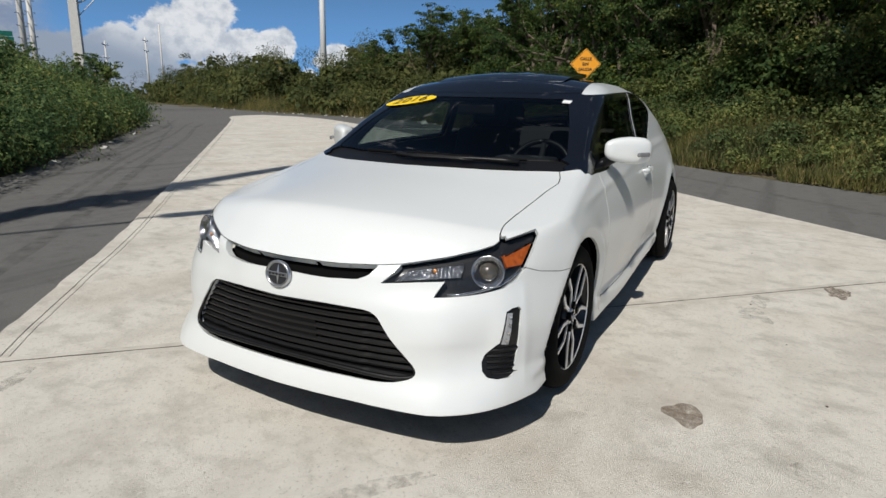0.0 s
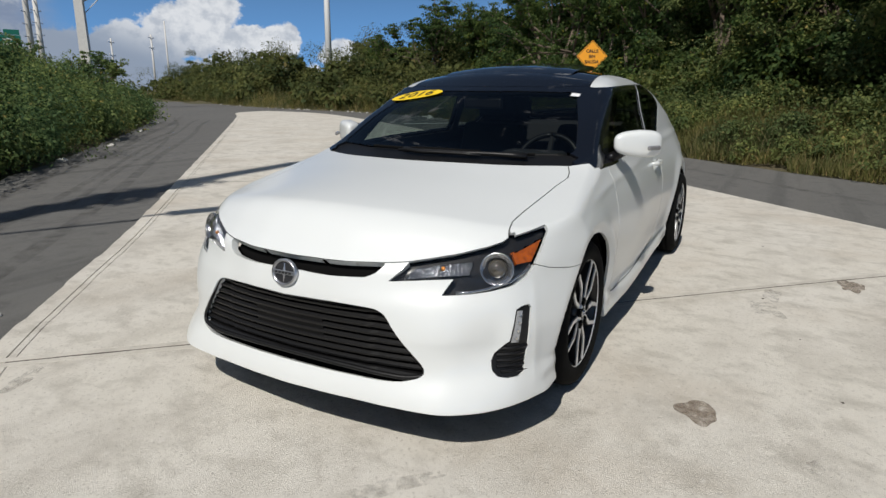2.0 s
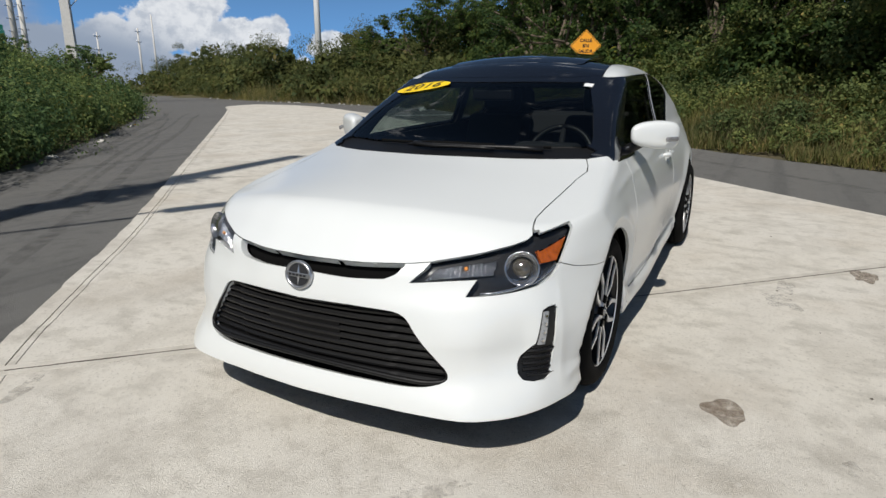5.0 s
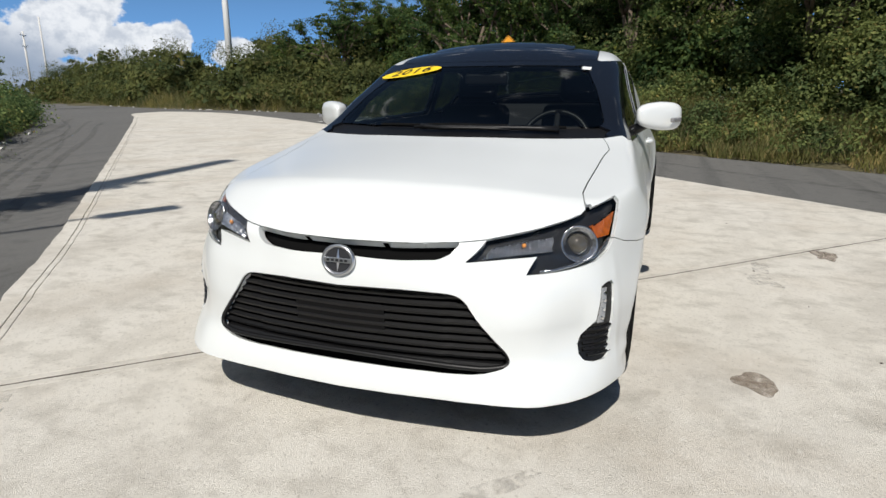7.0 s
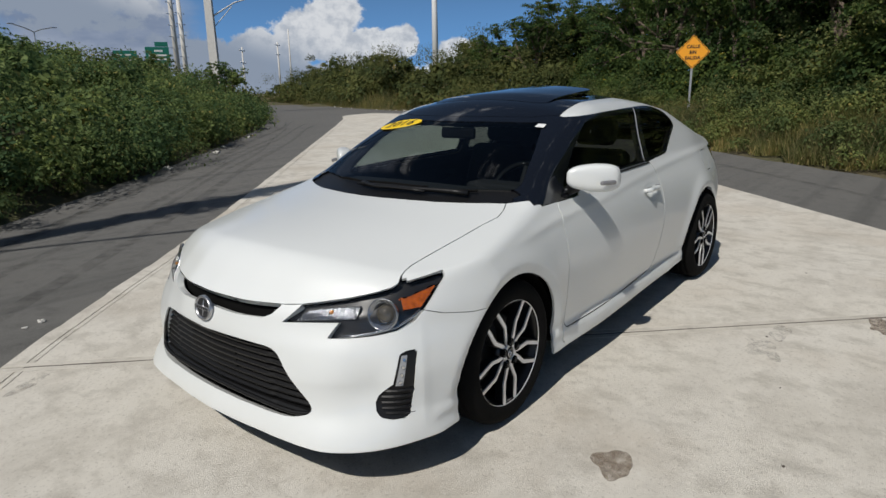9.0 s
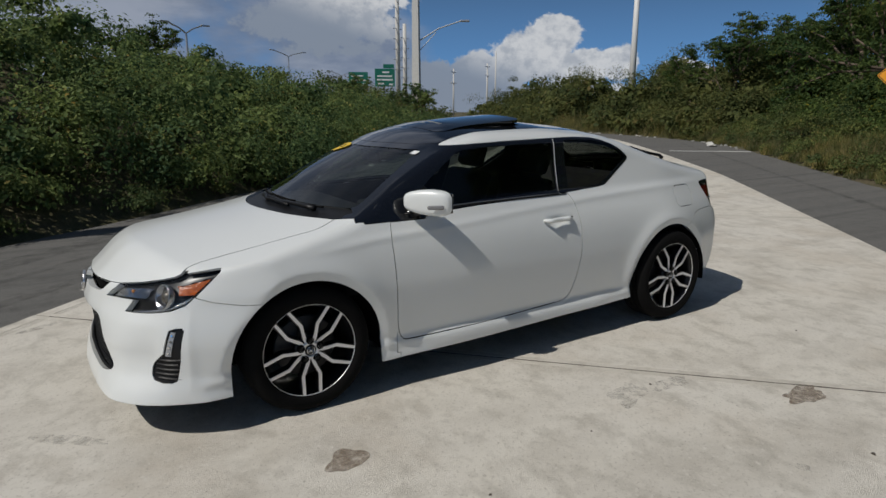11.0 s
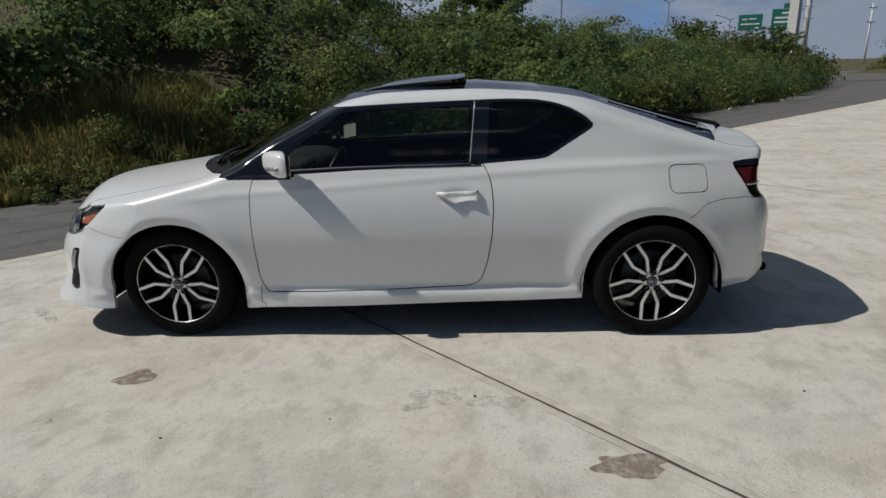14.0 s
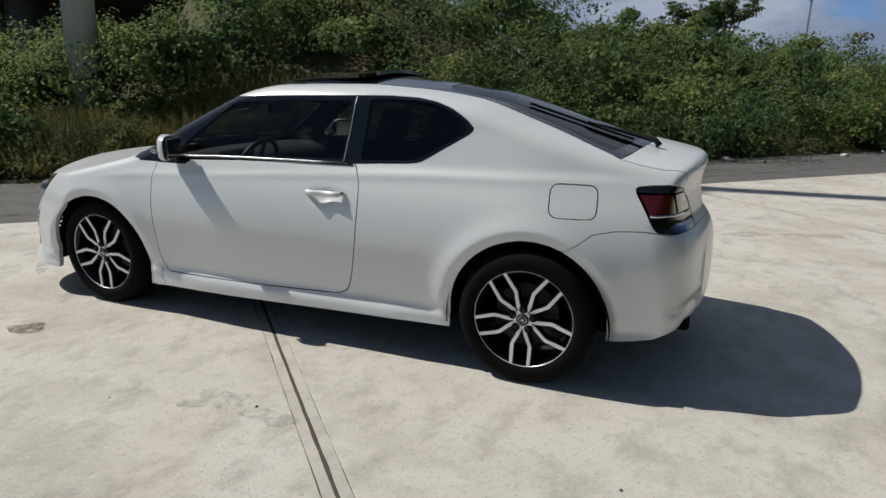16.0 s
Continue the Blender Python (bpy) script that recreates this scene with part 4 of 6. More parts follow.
    dark = (seen(DARK_SIDE, SIDE) & (h > 0.35)) | (seen(SCREEN_DARK, TOP) & (z > 0.925) & (x > -1.4))
    kind[dark] = "pillar_trim"
    kind[seen(ROOF_DARK, TOP) & (z > 1.02)] = "roof"
    kind[seen(SUN_PANEL, TOP) & (z > 1.2)] = "sunroof"
    kind[seen(SCREEN_GLASS, TOP) & (z > 0.9)] = "windscreen"
    kind[(kind == "pillar_trim") & (x < np.interp(h, [0.0, 0.2, 0.42, 0.665], [-1.215, -1.195, -1.145, -1.03])) & (h < 0.70)] = "cowl"
    kind[seen(REAR_GLASS, TOP) & (z > 1.0)] = "rear_window"
    kind[seen(FRONT_GLASS, SIDE) & (h > 0.4)] = "side_window"
    kind[seen(QUARTER_GLASS, SIDE) & (h > 0.4)] = "quarter_window"
    lamp = seen(LAMP, QUARTER) & (x < -1.65) & (h > 0.35)
    kind[lamp] = "headlamp"
    kind[(kind == "front_bumper") & (x < -1.85) & (h > 0.446) & (h < 0.735) & (z > np.interp(h, [0.446, 0.572, 0.654, 0.71, 0.735], [0.684, 0.708, 0.727, 0.745, 0.76]) - 0.002)] = "headlamp"
    kind[lamp & seen(AMBER, QUARTER)] = "amber"
    kind[seen(FOG, QUARTER) & (x < -1.8) & (h > 0.6)] = "fog"
    kind[seen(GRILLE, FRONT) & (x < -2.0)] = "grille"
    kind[seen(SLOT, FRONT) & (x < -2.1) & (kind != "bonnet")] = "slot"
    kind[seen(TAIL_LAMP, QUARTER_BACK) & (x > 1.7) & (h > 0.3)] = "tail_lamp"
    kind[(kind == "tail_lamp") & (x > 1.948 + 0.25 * (0.95 - z))] = "clear_lamp"
    kind[((kind == "tail_lamp") | (kind == "clear_lamp")) & ((z < 0.846) | (z > 0.944))] = "reverse_lamp"
    kind[(z < hem) | (seen(ARCH_F, SIDE) & (h > 0.4)) | (seen(ARCH_R, SIDE) & (h > 0.4))] = "cut"
    return co, faces, kind


SKIN_CO, SKIN_FACES, SKIN_KIND = cut_hull()


def skin_part(name, kinds, material, parent, label="", gap=0.0028, depth=0.014, offset=0.0, sides="both", shadow=True):
    """One panel of the skin, with rolled edges. sides: both (one piece across), left or right."""
    pick = [f for f, k in zip(SKIN_FACES, SKIN_KIND) if k in kinds]
    used = sorted({i for f in pick for i in f})
    back = {i: n for n, i in enumerate(used)}
    co = SKIN_CO[used].copy()
    nor = hull_normals(co)
    faces = [[back[i] for i in f] for f in pick]
    if sum(np.cross(co[f[1]] - co[f[0]], co[f[2]] - co[f[1]]) @ nor[f[0]] for f in faces[::7]) < 0:
        faces = [f[::-1] for f in faces]
    count = {}
    for f in faces:
        for a, b in zip(f, f[1:] + f[:1]):
            count[(a, b)] = count.get((a, b), 0) + 1
    edge = [(a, b) for a, b in count if (b, a) not in count and not (abs(co[a, 1]) < 1e-5 and abs(co[b, 1]) < 1e-5)]
    inward = np.zeros_like(co)
    for a, b in edge:
        t = co[b] - co[a]
        w = np.cross(nor[a], t)
        w /= np.linalg.norm(w) + 1e-9
        inward[a] += w
        inward[b] += w
    ln = np.linalg.norm(inward, axis=1, keepdims=True)
    inward = np.where(ln > 1e-6, inward / np.maximum(ln, 1e-6), 0)
    mid = np.abs(co[:, 1]) < 1e-5
    inward[mid, 1] = 0
    co = co + inward * gap + nor * offset
    n0 = len(co)
    rim, rim_n, rim_f, idx = [], [], [], {}
    for a, b in edge:
        for i in (a, b):
            if i not in idx:
                idx[i] = n0 + len(rim)
                rim += [co[i], co[i] - nor[i] * depth]
                out = -inward[i] if np.linalg.norm(inward[i]) > 0.1 else nor[i]
                rim_n += [out, out]
        rim_f.append([idx[b], idx[a], idx[a] + 1, idx[b] + 1])
    co = np.vstack([co] + ([np.array(rim)] if rim else []))
    nor = np.vstack([nor] + ([np.array(rim_n)] if rim else []))
    faces = faces + rim_f
    if sides == "right":
        co, nor, faces = co * [1, -1, 1], nor * [1, -1, 1], [f[::-1] for f in faces]
    elif sides == "both":
        m = len(co)
        on_mid = np.abs(co[:, 1]) < 1e-5
        other = np.where(on_mid, np.arange(m), 0)
        extra = np.nonzero(~on_mid)[0]
        other[extra] = m + np.arange(len(extra))
        faces = faces + [[int(other[i]) for i in f][::-1] for f in faces]
        co = np.vstack([co, co[extra] * [1, -1, 1]])
        nor = np.vstack([nor, nor[extra] * [1, -1, 1]])
    me = bpy.data.meshes.new(name)
    me.from_pydata(co.tolist(), [], faces)
    me.materials.append(material)
    me.shade_smooth()
    me.normals_split_custom_set_from_vertices(nor.tolist())
    ob = new(name, me)
    ob.parent = parent
    ob.visible_shadow = shadow
    if label:
        tagged(ob, label)
    return ob


car = tagged(empty("car"), "pearl white two-door coupe with black roof parked on the concrete", "car")
for s in ("left", "right"):
    skin_part("door", ("door",), M_PAINT, car, gap=0.0036, sides=s)
    skin_part("fender", ("fender",), M_PAINT, car, gap=0.0018, sides=s)
    skin_part("quarter_panel", ("quarter_panel",), M_PAINT, car, gap=0.0026, sides=s)
    skin_part("fuel_flap", ("fuel_flap",), M_PAINT, car, sides=s) if s == "left" else skin_part("quarter_panel_patch", ("fuel_flap",), M_PAINT, car, sides=s, gap=0)
    skin_part("side_window", ("side_window",), M_GLASS, car, "tinted door glass", 0.0, 0.004, -0.003, s, False)
    skin_part("quarter_window", ("quarter_window",), M_GLASS_DARK, car, "nearly black rear side glass", 0.0, 0.004, -0.003, s, False)
skin_part("bonnet", ("bonnet",), M_PAINT, car)
skin_part("front_bumper", ("front_bumper",), M_PAINT, car, gap=0.0012, depth=0.03)
skin_part("rear_bumper", ("rear_bumper",), M_PAINT, car, gap=0.0012, depth=0.03)
skin_part("boot_lid", ("boot_lid",), M_PAINT, car)
skin_part("pillar_trim", ("pillar_trim",), M_BLACKGLOSS, car, "gloss black window surround", 0.0015)
skin_part("cowl", ("cowl",), M_PLASTIC, car, "black plastic scuttle below the windscreen", 0.001, offset=-0.012)
skin_part("roof", ("roof",), M_BLACKGLOSS, car, "gloss black glass roof")
skin_part("windscreen", ("windscreen",), M_SHIELD, car, "clear windscreen", 0.0, 0.004, -0.003, shadow=False)
skin_part("rear_window", ("rear_window",), M_GLASS_DARK, car, "dark rear glass", 0.0, 0.004, -0.003, shadow=False)
sunroof = skin_part("sunroof", ("sunroof",), M_BLACKGLOSS, car, "black glass sunroof panel tilted open", 0.004, 0.02)
# added black sheet under the paint: stops light and darkens the panel gaps
skin_part("gap_backing", ("door", "fender", "quarter_panel", "fuel_flap", "bonnet", "front_bumper", "rear_bumper", "boot_lid"), M_DARK, car, "black backing sheet added to darken the panel gaps", 0.008, 0.004, -0.012)
hinge = Vector((-0.34, 0, 1.39))
sunroof.matrix_local = Matrix.Translation(hinge) @ Matrix.Rotation(radians(-3.4), 4, "Y") @ Matrix.Translation(-hinge)
skin_part("cabin_lining", ("roof", "sunroof", "pillar_trim", "quarter_panel", "door"), M_CLOTH, car, "dark cabin lining", 0.012, 0.005, -0.035)


def snap(x, h, z, out=0.0, left=True):
    """The nearest place on the hull, moved out by some metres, and the direction outwards."""
    p = np.array([[x, -h, z]], float)
    for _ in range(8):
        n = hull_normals(p)
        e = 0.002
        f = hull(*p.T)
        g = (hull(*(p + n * e).T) - hull(*(p - n * e).T)) / (2 * e)
        p = p - n * np.clip(f / np.maximum(g, 0.2), -0.05, 0.05)[:, None]
    n = hull_normals(p)[0]
    p = p[0] + n * out
    s = 1 if left else -1
    return Vector((p[0], s * p[1], p[2])), Vector((n[0], s * n[1], n[2]))


def tube(bm, pts, r, seg=8):
    """A round bar along a line of places; r a number or one for each place."""
    rs = r if isinstance(r, (list, tuple)) else [r] * len(pts)
    rings = []
    for i, p in enumerate(pts):
        d = (pts[min(i + 1, len(pts) - 1)] - pts[max(i - 1, 0)]).normalized()
        a = d.cross(Vector((0, 0, 1)))
        a = a.normalized() if a.length > 0.05 else Vector((1, 0, 0))
        b = d.cross(a).normalized()
        rings.append([bm.verts.new(p + (a * math.cos(t) + b * math.sin(t)) * rs[i]) for t in np.linspace(0, math.tau, seg, endpoint=False)])
    for r0, r1 in zip(rings, rings[1:]):
        for k in range(seg):
            bm.faces.new((r0[k], r0[(k + 1) % seg], r1[(k + 1) % seg], r1[k]))
    bm.faces.new(rings[0][::-1])
    bm.faces.new(rings[-1])
    bmesh.ops.recalc_face_normals(bm, faces=bm.faces)


def lathe(bm, profile, seg=64, m=None):
    """A turned shape about the y axis from (radius, y) places."""
    rows = []
    for r, y in profile:
        rows.append([bm.verts.new((m or Matrix()) @ Vector((r * math.cos(t), y, r * math.sin(t)))) for t in np.linspace(0, math.tau, seg, endpoint=False)])
    for a, b in zip(rows, rows[1:]):
        for k in range(seg):
            bm.faces.new((a[k], a[(k + 1) % seg], b[(k + 1) % seg], b[k]))
    bmesh.ops.recalc_face_normals(bm, faces=bm.faces)


def chunky(bm, c, s, r=0.03, m=None, seg=3):
    """A block with rounded edges."""
    vs = box(bm, c, s, m)
    es = list({e for v in vs for e in v.link_edges})
    bmesh.ops.bevel(bm, geom=es, offset=r, segments=seg, profile=0.5, affect="EDGES")


# ---- wheels ----
def wheel_at(x, side, turn):
    """Low-profile tyre on a ten-arm black alloy wheel with bright machined faces."""
    w = empty("wheel", pose(x, -0.862 if side == "left" else 0.862, 0.327, 0, 0, 0 if side == "left" else 180) @ Matrix.Rotation(turn, 4, "Y"))
    w.parent = car
    bm = bmesh.new()
    lathe(bm, [(0.232, 0.006), (0.240, -0.006), (0.262, -0.016), (0.290, -0.014), (0.308, -0.004), (0.320, 0.012), (0.326, 0.028), (0.3275, 0.040), (0.3215, 0.042), (0.3215, 0.050), (0.3275, 0.052), (0.328, 0.082), (0.322, 0.084), (0.322, 0.092),
               (0.328, 0.094), (0.328, 0.124), (0.322, 0.126), (0.322, 0.134), (0.3275, 0.136), (0.326, 0.18), (0.312, 0.205), (0.28, 0.218), (0.232, 0.20)], 72)
    part("tyre", bm, M_RUBBER, w, "black low-profile rubber tyre", True)
    bm = bmesh.new()
    lathe(bm, [(0.2385, 0.004), (0.2375, -0.002), (0.2355, -0.002), (0.2345, 0.004)], 96)
    part("rim_lip", bm, M_ALLOY, w, "bright machined rim edge", True)
    bm = bmesh.new()
    lathe(bm, [(0.2345, 0.004), (0.224, 0.022), (0.212, 0.06), (0.205, 0.17), (0.22, 0.20)], 64)
    part("rim_barrel", bm, M_ALLOYDARK, w, "black wheel barrel", True)
    bm = bmesh.new()
    lathe(bm, [(0.0, 0.085), (0.150, 0.085), (0.158, 0.090), (0.158, 0.105), (0.0, 0.105)], 48)
    part("brake_disc", bm, M_DISC, w, "grey steel brake disc", True)
    bm = bmesh.new()
    lathe(bm, [(0.0, 0.004), (0.030, 0.004), (0.062, 0.010), (0.078, 0.020), (0.080, 0.05), (0.0, 0.06)], 40)
    part("hub", bm, M_ALLOYDARK, w, smooth=True)
    bm = bmesh.new()
    lathe(bm, [(0.029, 0.006), (0.030, 0.001), (0.044, 0.001), (0.048, 0.006), (0.049, 0.012)], 60)
    part("hub_face", bm, M_ALLOY, w, "machined silver hub face", True)
    for k in range(5):
        mid = math.pi * 1.5 + k * math.tau / 5
        for s in (-1, 1):
            line = [(0.040, 0.0105, 0.0095), (0.064, 0.0150, 0.0095), (0.080, 0.0205, 0.0090), (0.128, 0.0425, 0.0085), (0.134, 0.0440, 0.0084), (0.235, 0.0420, 0.0074)]
            for material, lift, grow, thick in ((M_ALLOYDARK, 0.006, 0.0035, 0.034), (M_ALLOY, 0.0, 0.0, 0.007)):
                bm = bmesh.new()
                rows = []
                for r, off, half in line:
                    dip = 0.016 * max(0.0, (0.15 - r) / 0.1) ** 2 * 0.4
                    for y in (dip + lift, dip + lift + thick):
                        g = half + grow + (0.004 if y > dip + lift and grow else 0)
                        for q in (off * s - g, off * s + g):
                            rows.append(bm.verts.new((r * math.cos(mid) - q * math.sin(mid), y, r * math.sin(mid) + q * math.cos(mid))))
                for i in range(len(line) - 1):
                    a, b = rows[i * 4:i * 4 + 4], rows[i * 4 + 4:i * 4 + 8]
                    for u, v in ((0, 1), (1, 3), (3, 2), (2, 0)):
                        bm.faces.new((a[u], a[v], b[v], b[u]))
                bm.faces.new((rows[0], rows[2], rows[3], rows[1]))
                bm.faces.new((rows[-4], rows[-3], rows[-1], rows[-2]))
                bmesh.ops.recalc_face_normals(bm, faces=bm.faces)
                part("spoke_face" if material is M_ALLOY else "spoke", bm, material, w, "machined silver spoke face" if material is M_ALLOY else "")
        a = mid + math.pi / 5
        bm = bmesh.new()
        c = Vector((0.052 * math.cos(a), 0, 0.052 * math.sin(a)))
        rod(bm, c + Vector((0, 0.016, 0)), c + Vector((0, -0.008, 0)), 0.0125, 0.0100, 6)
        part("wheel_nut", bm, M_PLASTIC, w)
        bm = bmesh.new()
        lathe(bm, [(0.0195, 0.010), (0.019, -0.0035), (0.0165, -0.004), (0.012, -0.001)], 20, Matrix.Translation(c))
        part("nut_seat", bm, M_DARK, w, smooth=True)
    bm = bmesh.new()
    lathe(bm, [(0.0, -0.002), (0.022, -0.002), (0.026, 0.002), (0.028, 0.010)], 32)
    part("centre_cap", bm, M_ALLOYDARK, w, "black centre cap with a bright badge", True)
    bm = bmesh.new()
    lathe(bm, [(0.018, -0.0015), (0.0195, -0.004), (0.021, -0.0015)], 32)
    for t in (0.5, 2.1):
        d = Vector((math.cos(t), 0, math.sin(t))) * 0.014
        rod(bm, d + Vector((0, -0.003, 0)), -d + Vector((0, -0.003, 0)), 0.0028, 0.0028, 6)
    part("cap_badge", bm, M_CHROME, w, smooth=True)


for k, (x, side, turn) in enumerate([(-1.353, "left", 0.0), (1.353, "left", 0.02), (-1.353, "right", 0.5), (1.353, "right", 0.9)]):
    wheel_at(x, side, turn)
for x, r in ((-1.352, 0.400), (1.353, 0.392)):
    for s in (-1, 1):
        bm = bmesh.new()
        ys = (0.50, 0.845)
        rows = [[bm.verts.new((x + r * math.cos(t), s * y, 0.29 + r * math.sin(t))) for t in np.linspace(-0.12, math.pi + 0.12, 40)] for y in ys]
        for k in range(39):
            bm.faces.new((rows[0][k], rows[0][k + 1], rows[1][k + 1], rows[1][k]))
        bm.faces.new(rows[0])
        part("wheel_arch_liner", bm, M_DARK, car, "black wheel arch liner")
bm = bmesh.new()
chunky(bm, (-0.02, 0, 0.235), (3.9, 1.16, 0.05), 0.02)
chunky(bm, (0.0, 0, 0.255), (1.9, 1.60, 0.05), 0.02)
chunky(bm, (-1.95, 0, 0.235), (0.30, 1.30, 0.05), 0.02)
chunky(bm, (1.90, 0, 0.335), (0.36, 1.30, 0.05), 0.02)
chunky(bm, (1.93, 0, 0.46), (0.20, 1.24, 0.22), 0.02)
chunky(bm, (-1.98, 0, 0.40), (0.12, 1.2, 0.35), 0.02)
part("underbody", bm, M_DARK, car, "black underbody")
bm = bmesh.new()
edge = [snap(-2.2, h, 0.225, -0.015)[0] for h in (0.0, 0.15, 0.3, 0.42, 0.52, 0.62, 0.70, 0.76, 0.80)]
prism(bm, [(p.x, p.y) for p in edge] + [(-1.80, -0.80), (-1.80, 0.80)] + [(p.x, -p.y) for p in edge[:0:-1]], 0.222, 0.240)
part("undertray", bm, M_PLASTIC, car, "black front undertray")

# ---- front end ----
skin_part("grille_backing", ("grille",), M_DARK, car, "black void behind the grille", -0.004, 0.0, -0.055)
skin_part("slot_backing", ("slot",), M_DARK, car, "black upper grille slot", -0.003, 0.0, -0.045)


def grille_width(z):
    best = 0.0
    for (h0, z0), (h1, z1) in zip(GRILLE, GRILLE[1:]):
        if (z0 - z) * (z1 - z) <= 0 and abs(z1 - z0) > 1e-6:
            best = max(best, h0 + (h1 - h0) * (z - z0) / (z1 - z0))
    return best


grille = empty("grille")
grille.parent = car
for i in range(9):
    z = 0.302 + i * 0.0275
    w = grille_width(z) - 0.004
    kink = min(w - 0.02, 0.345)
    bm = bmesh.new()
    rows = []
    for h in np.linspace(-w, w, 41):
        p, n = snap(-2.27, abs(h), z, -0.029 - 0.005 * (abs(h) > kink))
        p.y = -h
        p.z = z
        rows.append([bm.verts.new(p + Vector(d)) for d in ((-0.006, 0, -0.009), (-0.008, 0, -0.001), (0.002, 0, 0.006), (0.022, 0, 0.008), (0.022, 0, -0.008))])
    for a, b in zip(rows, rows[1:]):
        for k in range(5):
            bm.faces.new((a[k], a[(k + 1) % 5], b[(k + 1) % 5], b[k]))
    bm.faces.new(rows[0])
    bm.faces.new(rows[-1][::-1])
    bmesh.ops.recalc_face_normals(bm, faces=bm.faces)
    part("grille_bar", bm, M_PLASTIC, grille)
bm = bmesh.new()
pts = []
for h, z in GRILLE:
    if h >= 0:
        p, n = snap(-2.2, h, z, -0.010)
        pts.append(p)
pts = [Vector((p.x, p.y, p.z)) for p in pts] + [Vector((p.x, -p.y, p.z)) for p in pts[::-1]]
tube(bm, pts + pts[:1], 0.009, 6)
part("grille_frame", bm, M_PLASTIC, grille, "black grille surround", True)
bm = bmesh.new()
rows = []
for h in np.linspace(-0.190, 0.140, 14):
    col = []
    for z in (0.385, 0.391, 0.468, 0.474):
        p, n = snap(-2.27, abs(h), z, -0.026 if 0.39 < z < 0.47 else -0.030)
        col.append(bm.verts.new((p.x, -h, z)))
    rows.append(col)
for a, b in zip(rows, rows[1:]):
    for k in range(3):
        bm.faces.new((a[k], a[k + 1], b[k + 1], b[k]))
ex = bmesh.ops.extrude_edge_only(bm, edges=[e for e in bm.edges if e.is_boundary])
bmesh.ops.translate(bm, verts=[g for g in ex["geom"] if isinstance(g, bmesh.types.BMVert)], vec=(0.02, 0, 0))
bmesh.ops.recalc_face_normals(bm, faces=bm.faces)
part("plate_holder", bm, M_PLATE, grille, "blank black number plate holder")

badge = empty("badge", pose(-2.272, 0, 0.622, 0, 10, 0) @ Matrix.Diagonal((1, 1, 0.86, 1)))
badge.parent = car
bm = bmesh.new()
turn = Matrix.Rotation(radians(-90), 4, "Z")
lathe(bm, [(0.059, 0.004), (0.0585, -0.005), (0.055, -0.009), (0.049, -0.008), (0.046, -0.003), (0.045, 0.004)], 48, turn)
part("badge_ring", bm, M_SILVER, badge, "satin chrome ring", True)
bm = bmesh.new()
lathe(bm, [(0.0, -0.002), (0.046, -0.002), (0.046, 0.004)], 48, turn)
part("badge_field", bm, M_PEWTER, badge, "dark grey field")
bm = bmesh.new()
star = []
for k in range(8):
    r = 0.046 if k % 2 == 0 else 0.0085
    star.append(bm.verts.new((-0.0032, r * math.sin(k * math.tau / 8 + 0.10 * (k % 2)), r * math.cos(k * math.tau / 8 + 0.10 * (k % 2)))))
peak = bm.verts.new((-0.008, 0, 0))
for k in range(8):
    bm.faces.new((star[k], star[(k + 1) % 8], peak))
bmesh.ops.recalc_face_normals(bm, faces=bm.faces)
part("badge_star", bm, M_SILVER, badge, "four-pointed satin chrome star")
bm = bmesh.new()
chunky(bm, (-0.006, 0, 0), (0.006, 0.098, 0.018), 0.0025)
part("badge_bar", bm, M_SILVER, badge, "satin chrome bar across the badge")
bm = bmesh.new()
for k in range(5):
    box(bm, (-0.0095, -0.032 + 0.016 * k, 0), (0.001, 0.011, 0.009))
part("badge_print", bm, M_PEWTER, badge, "dark marks on the badge bar")

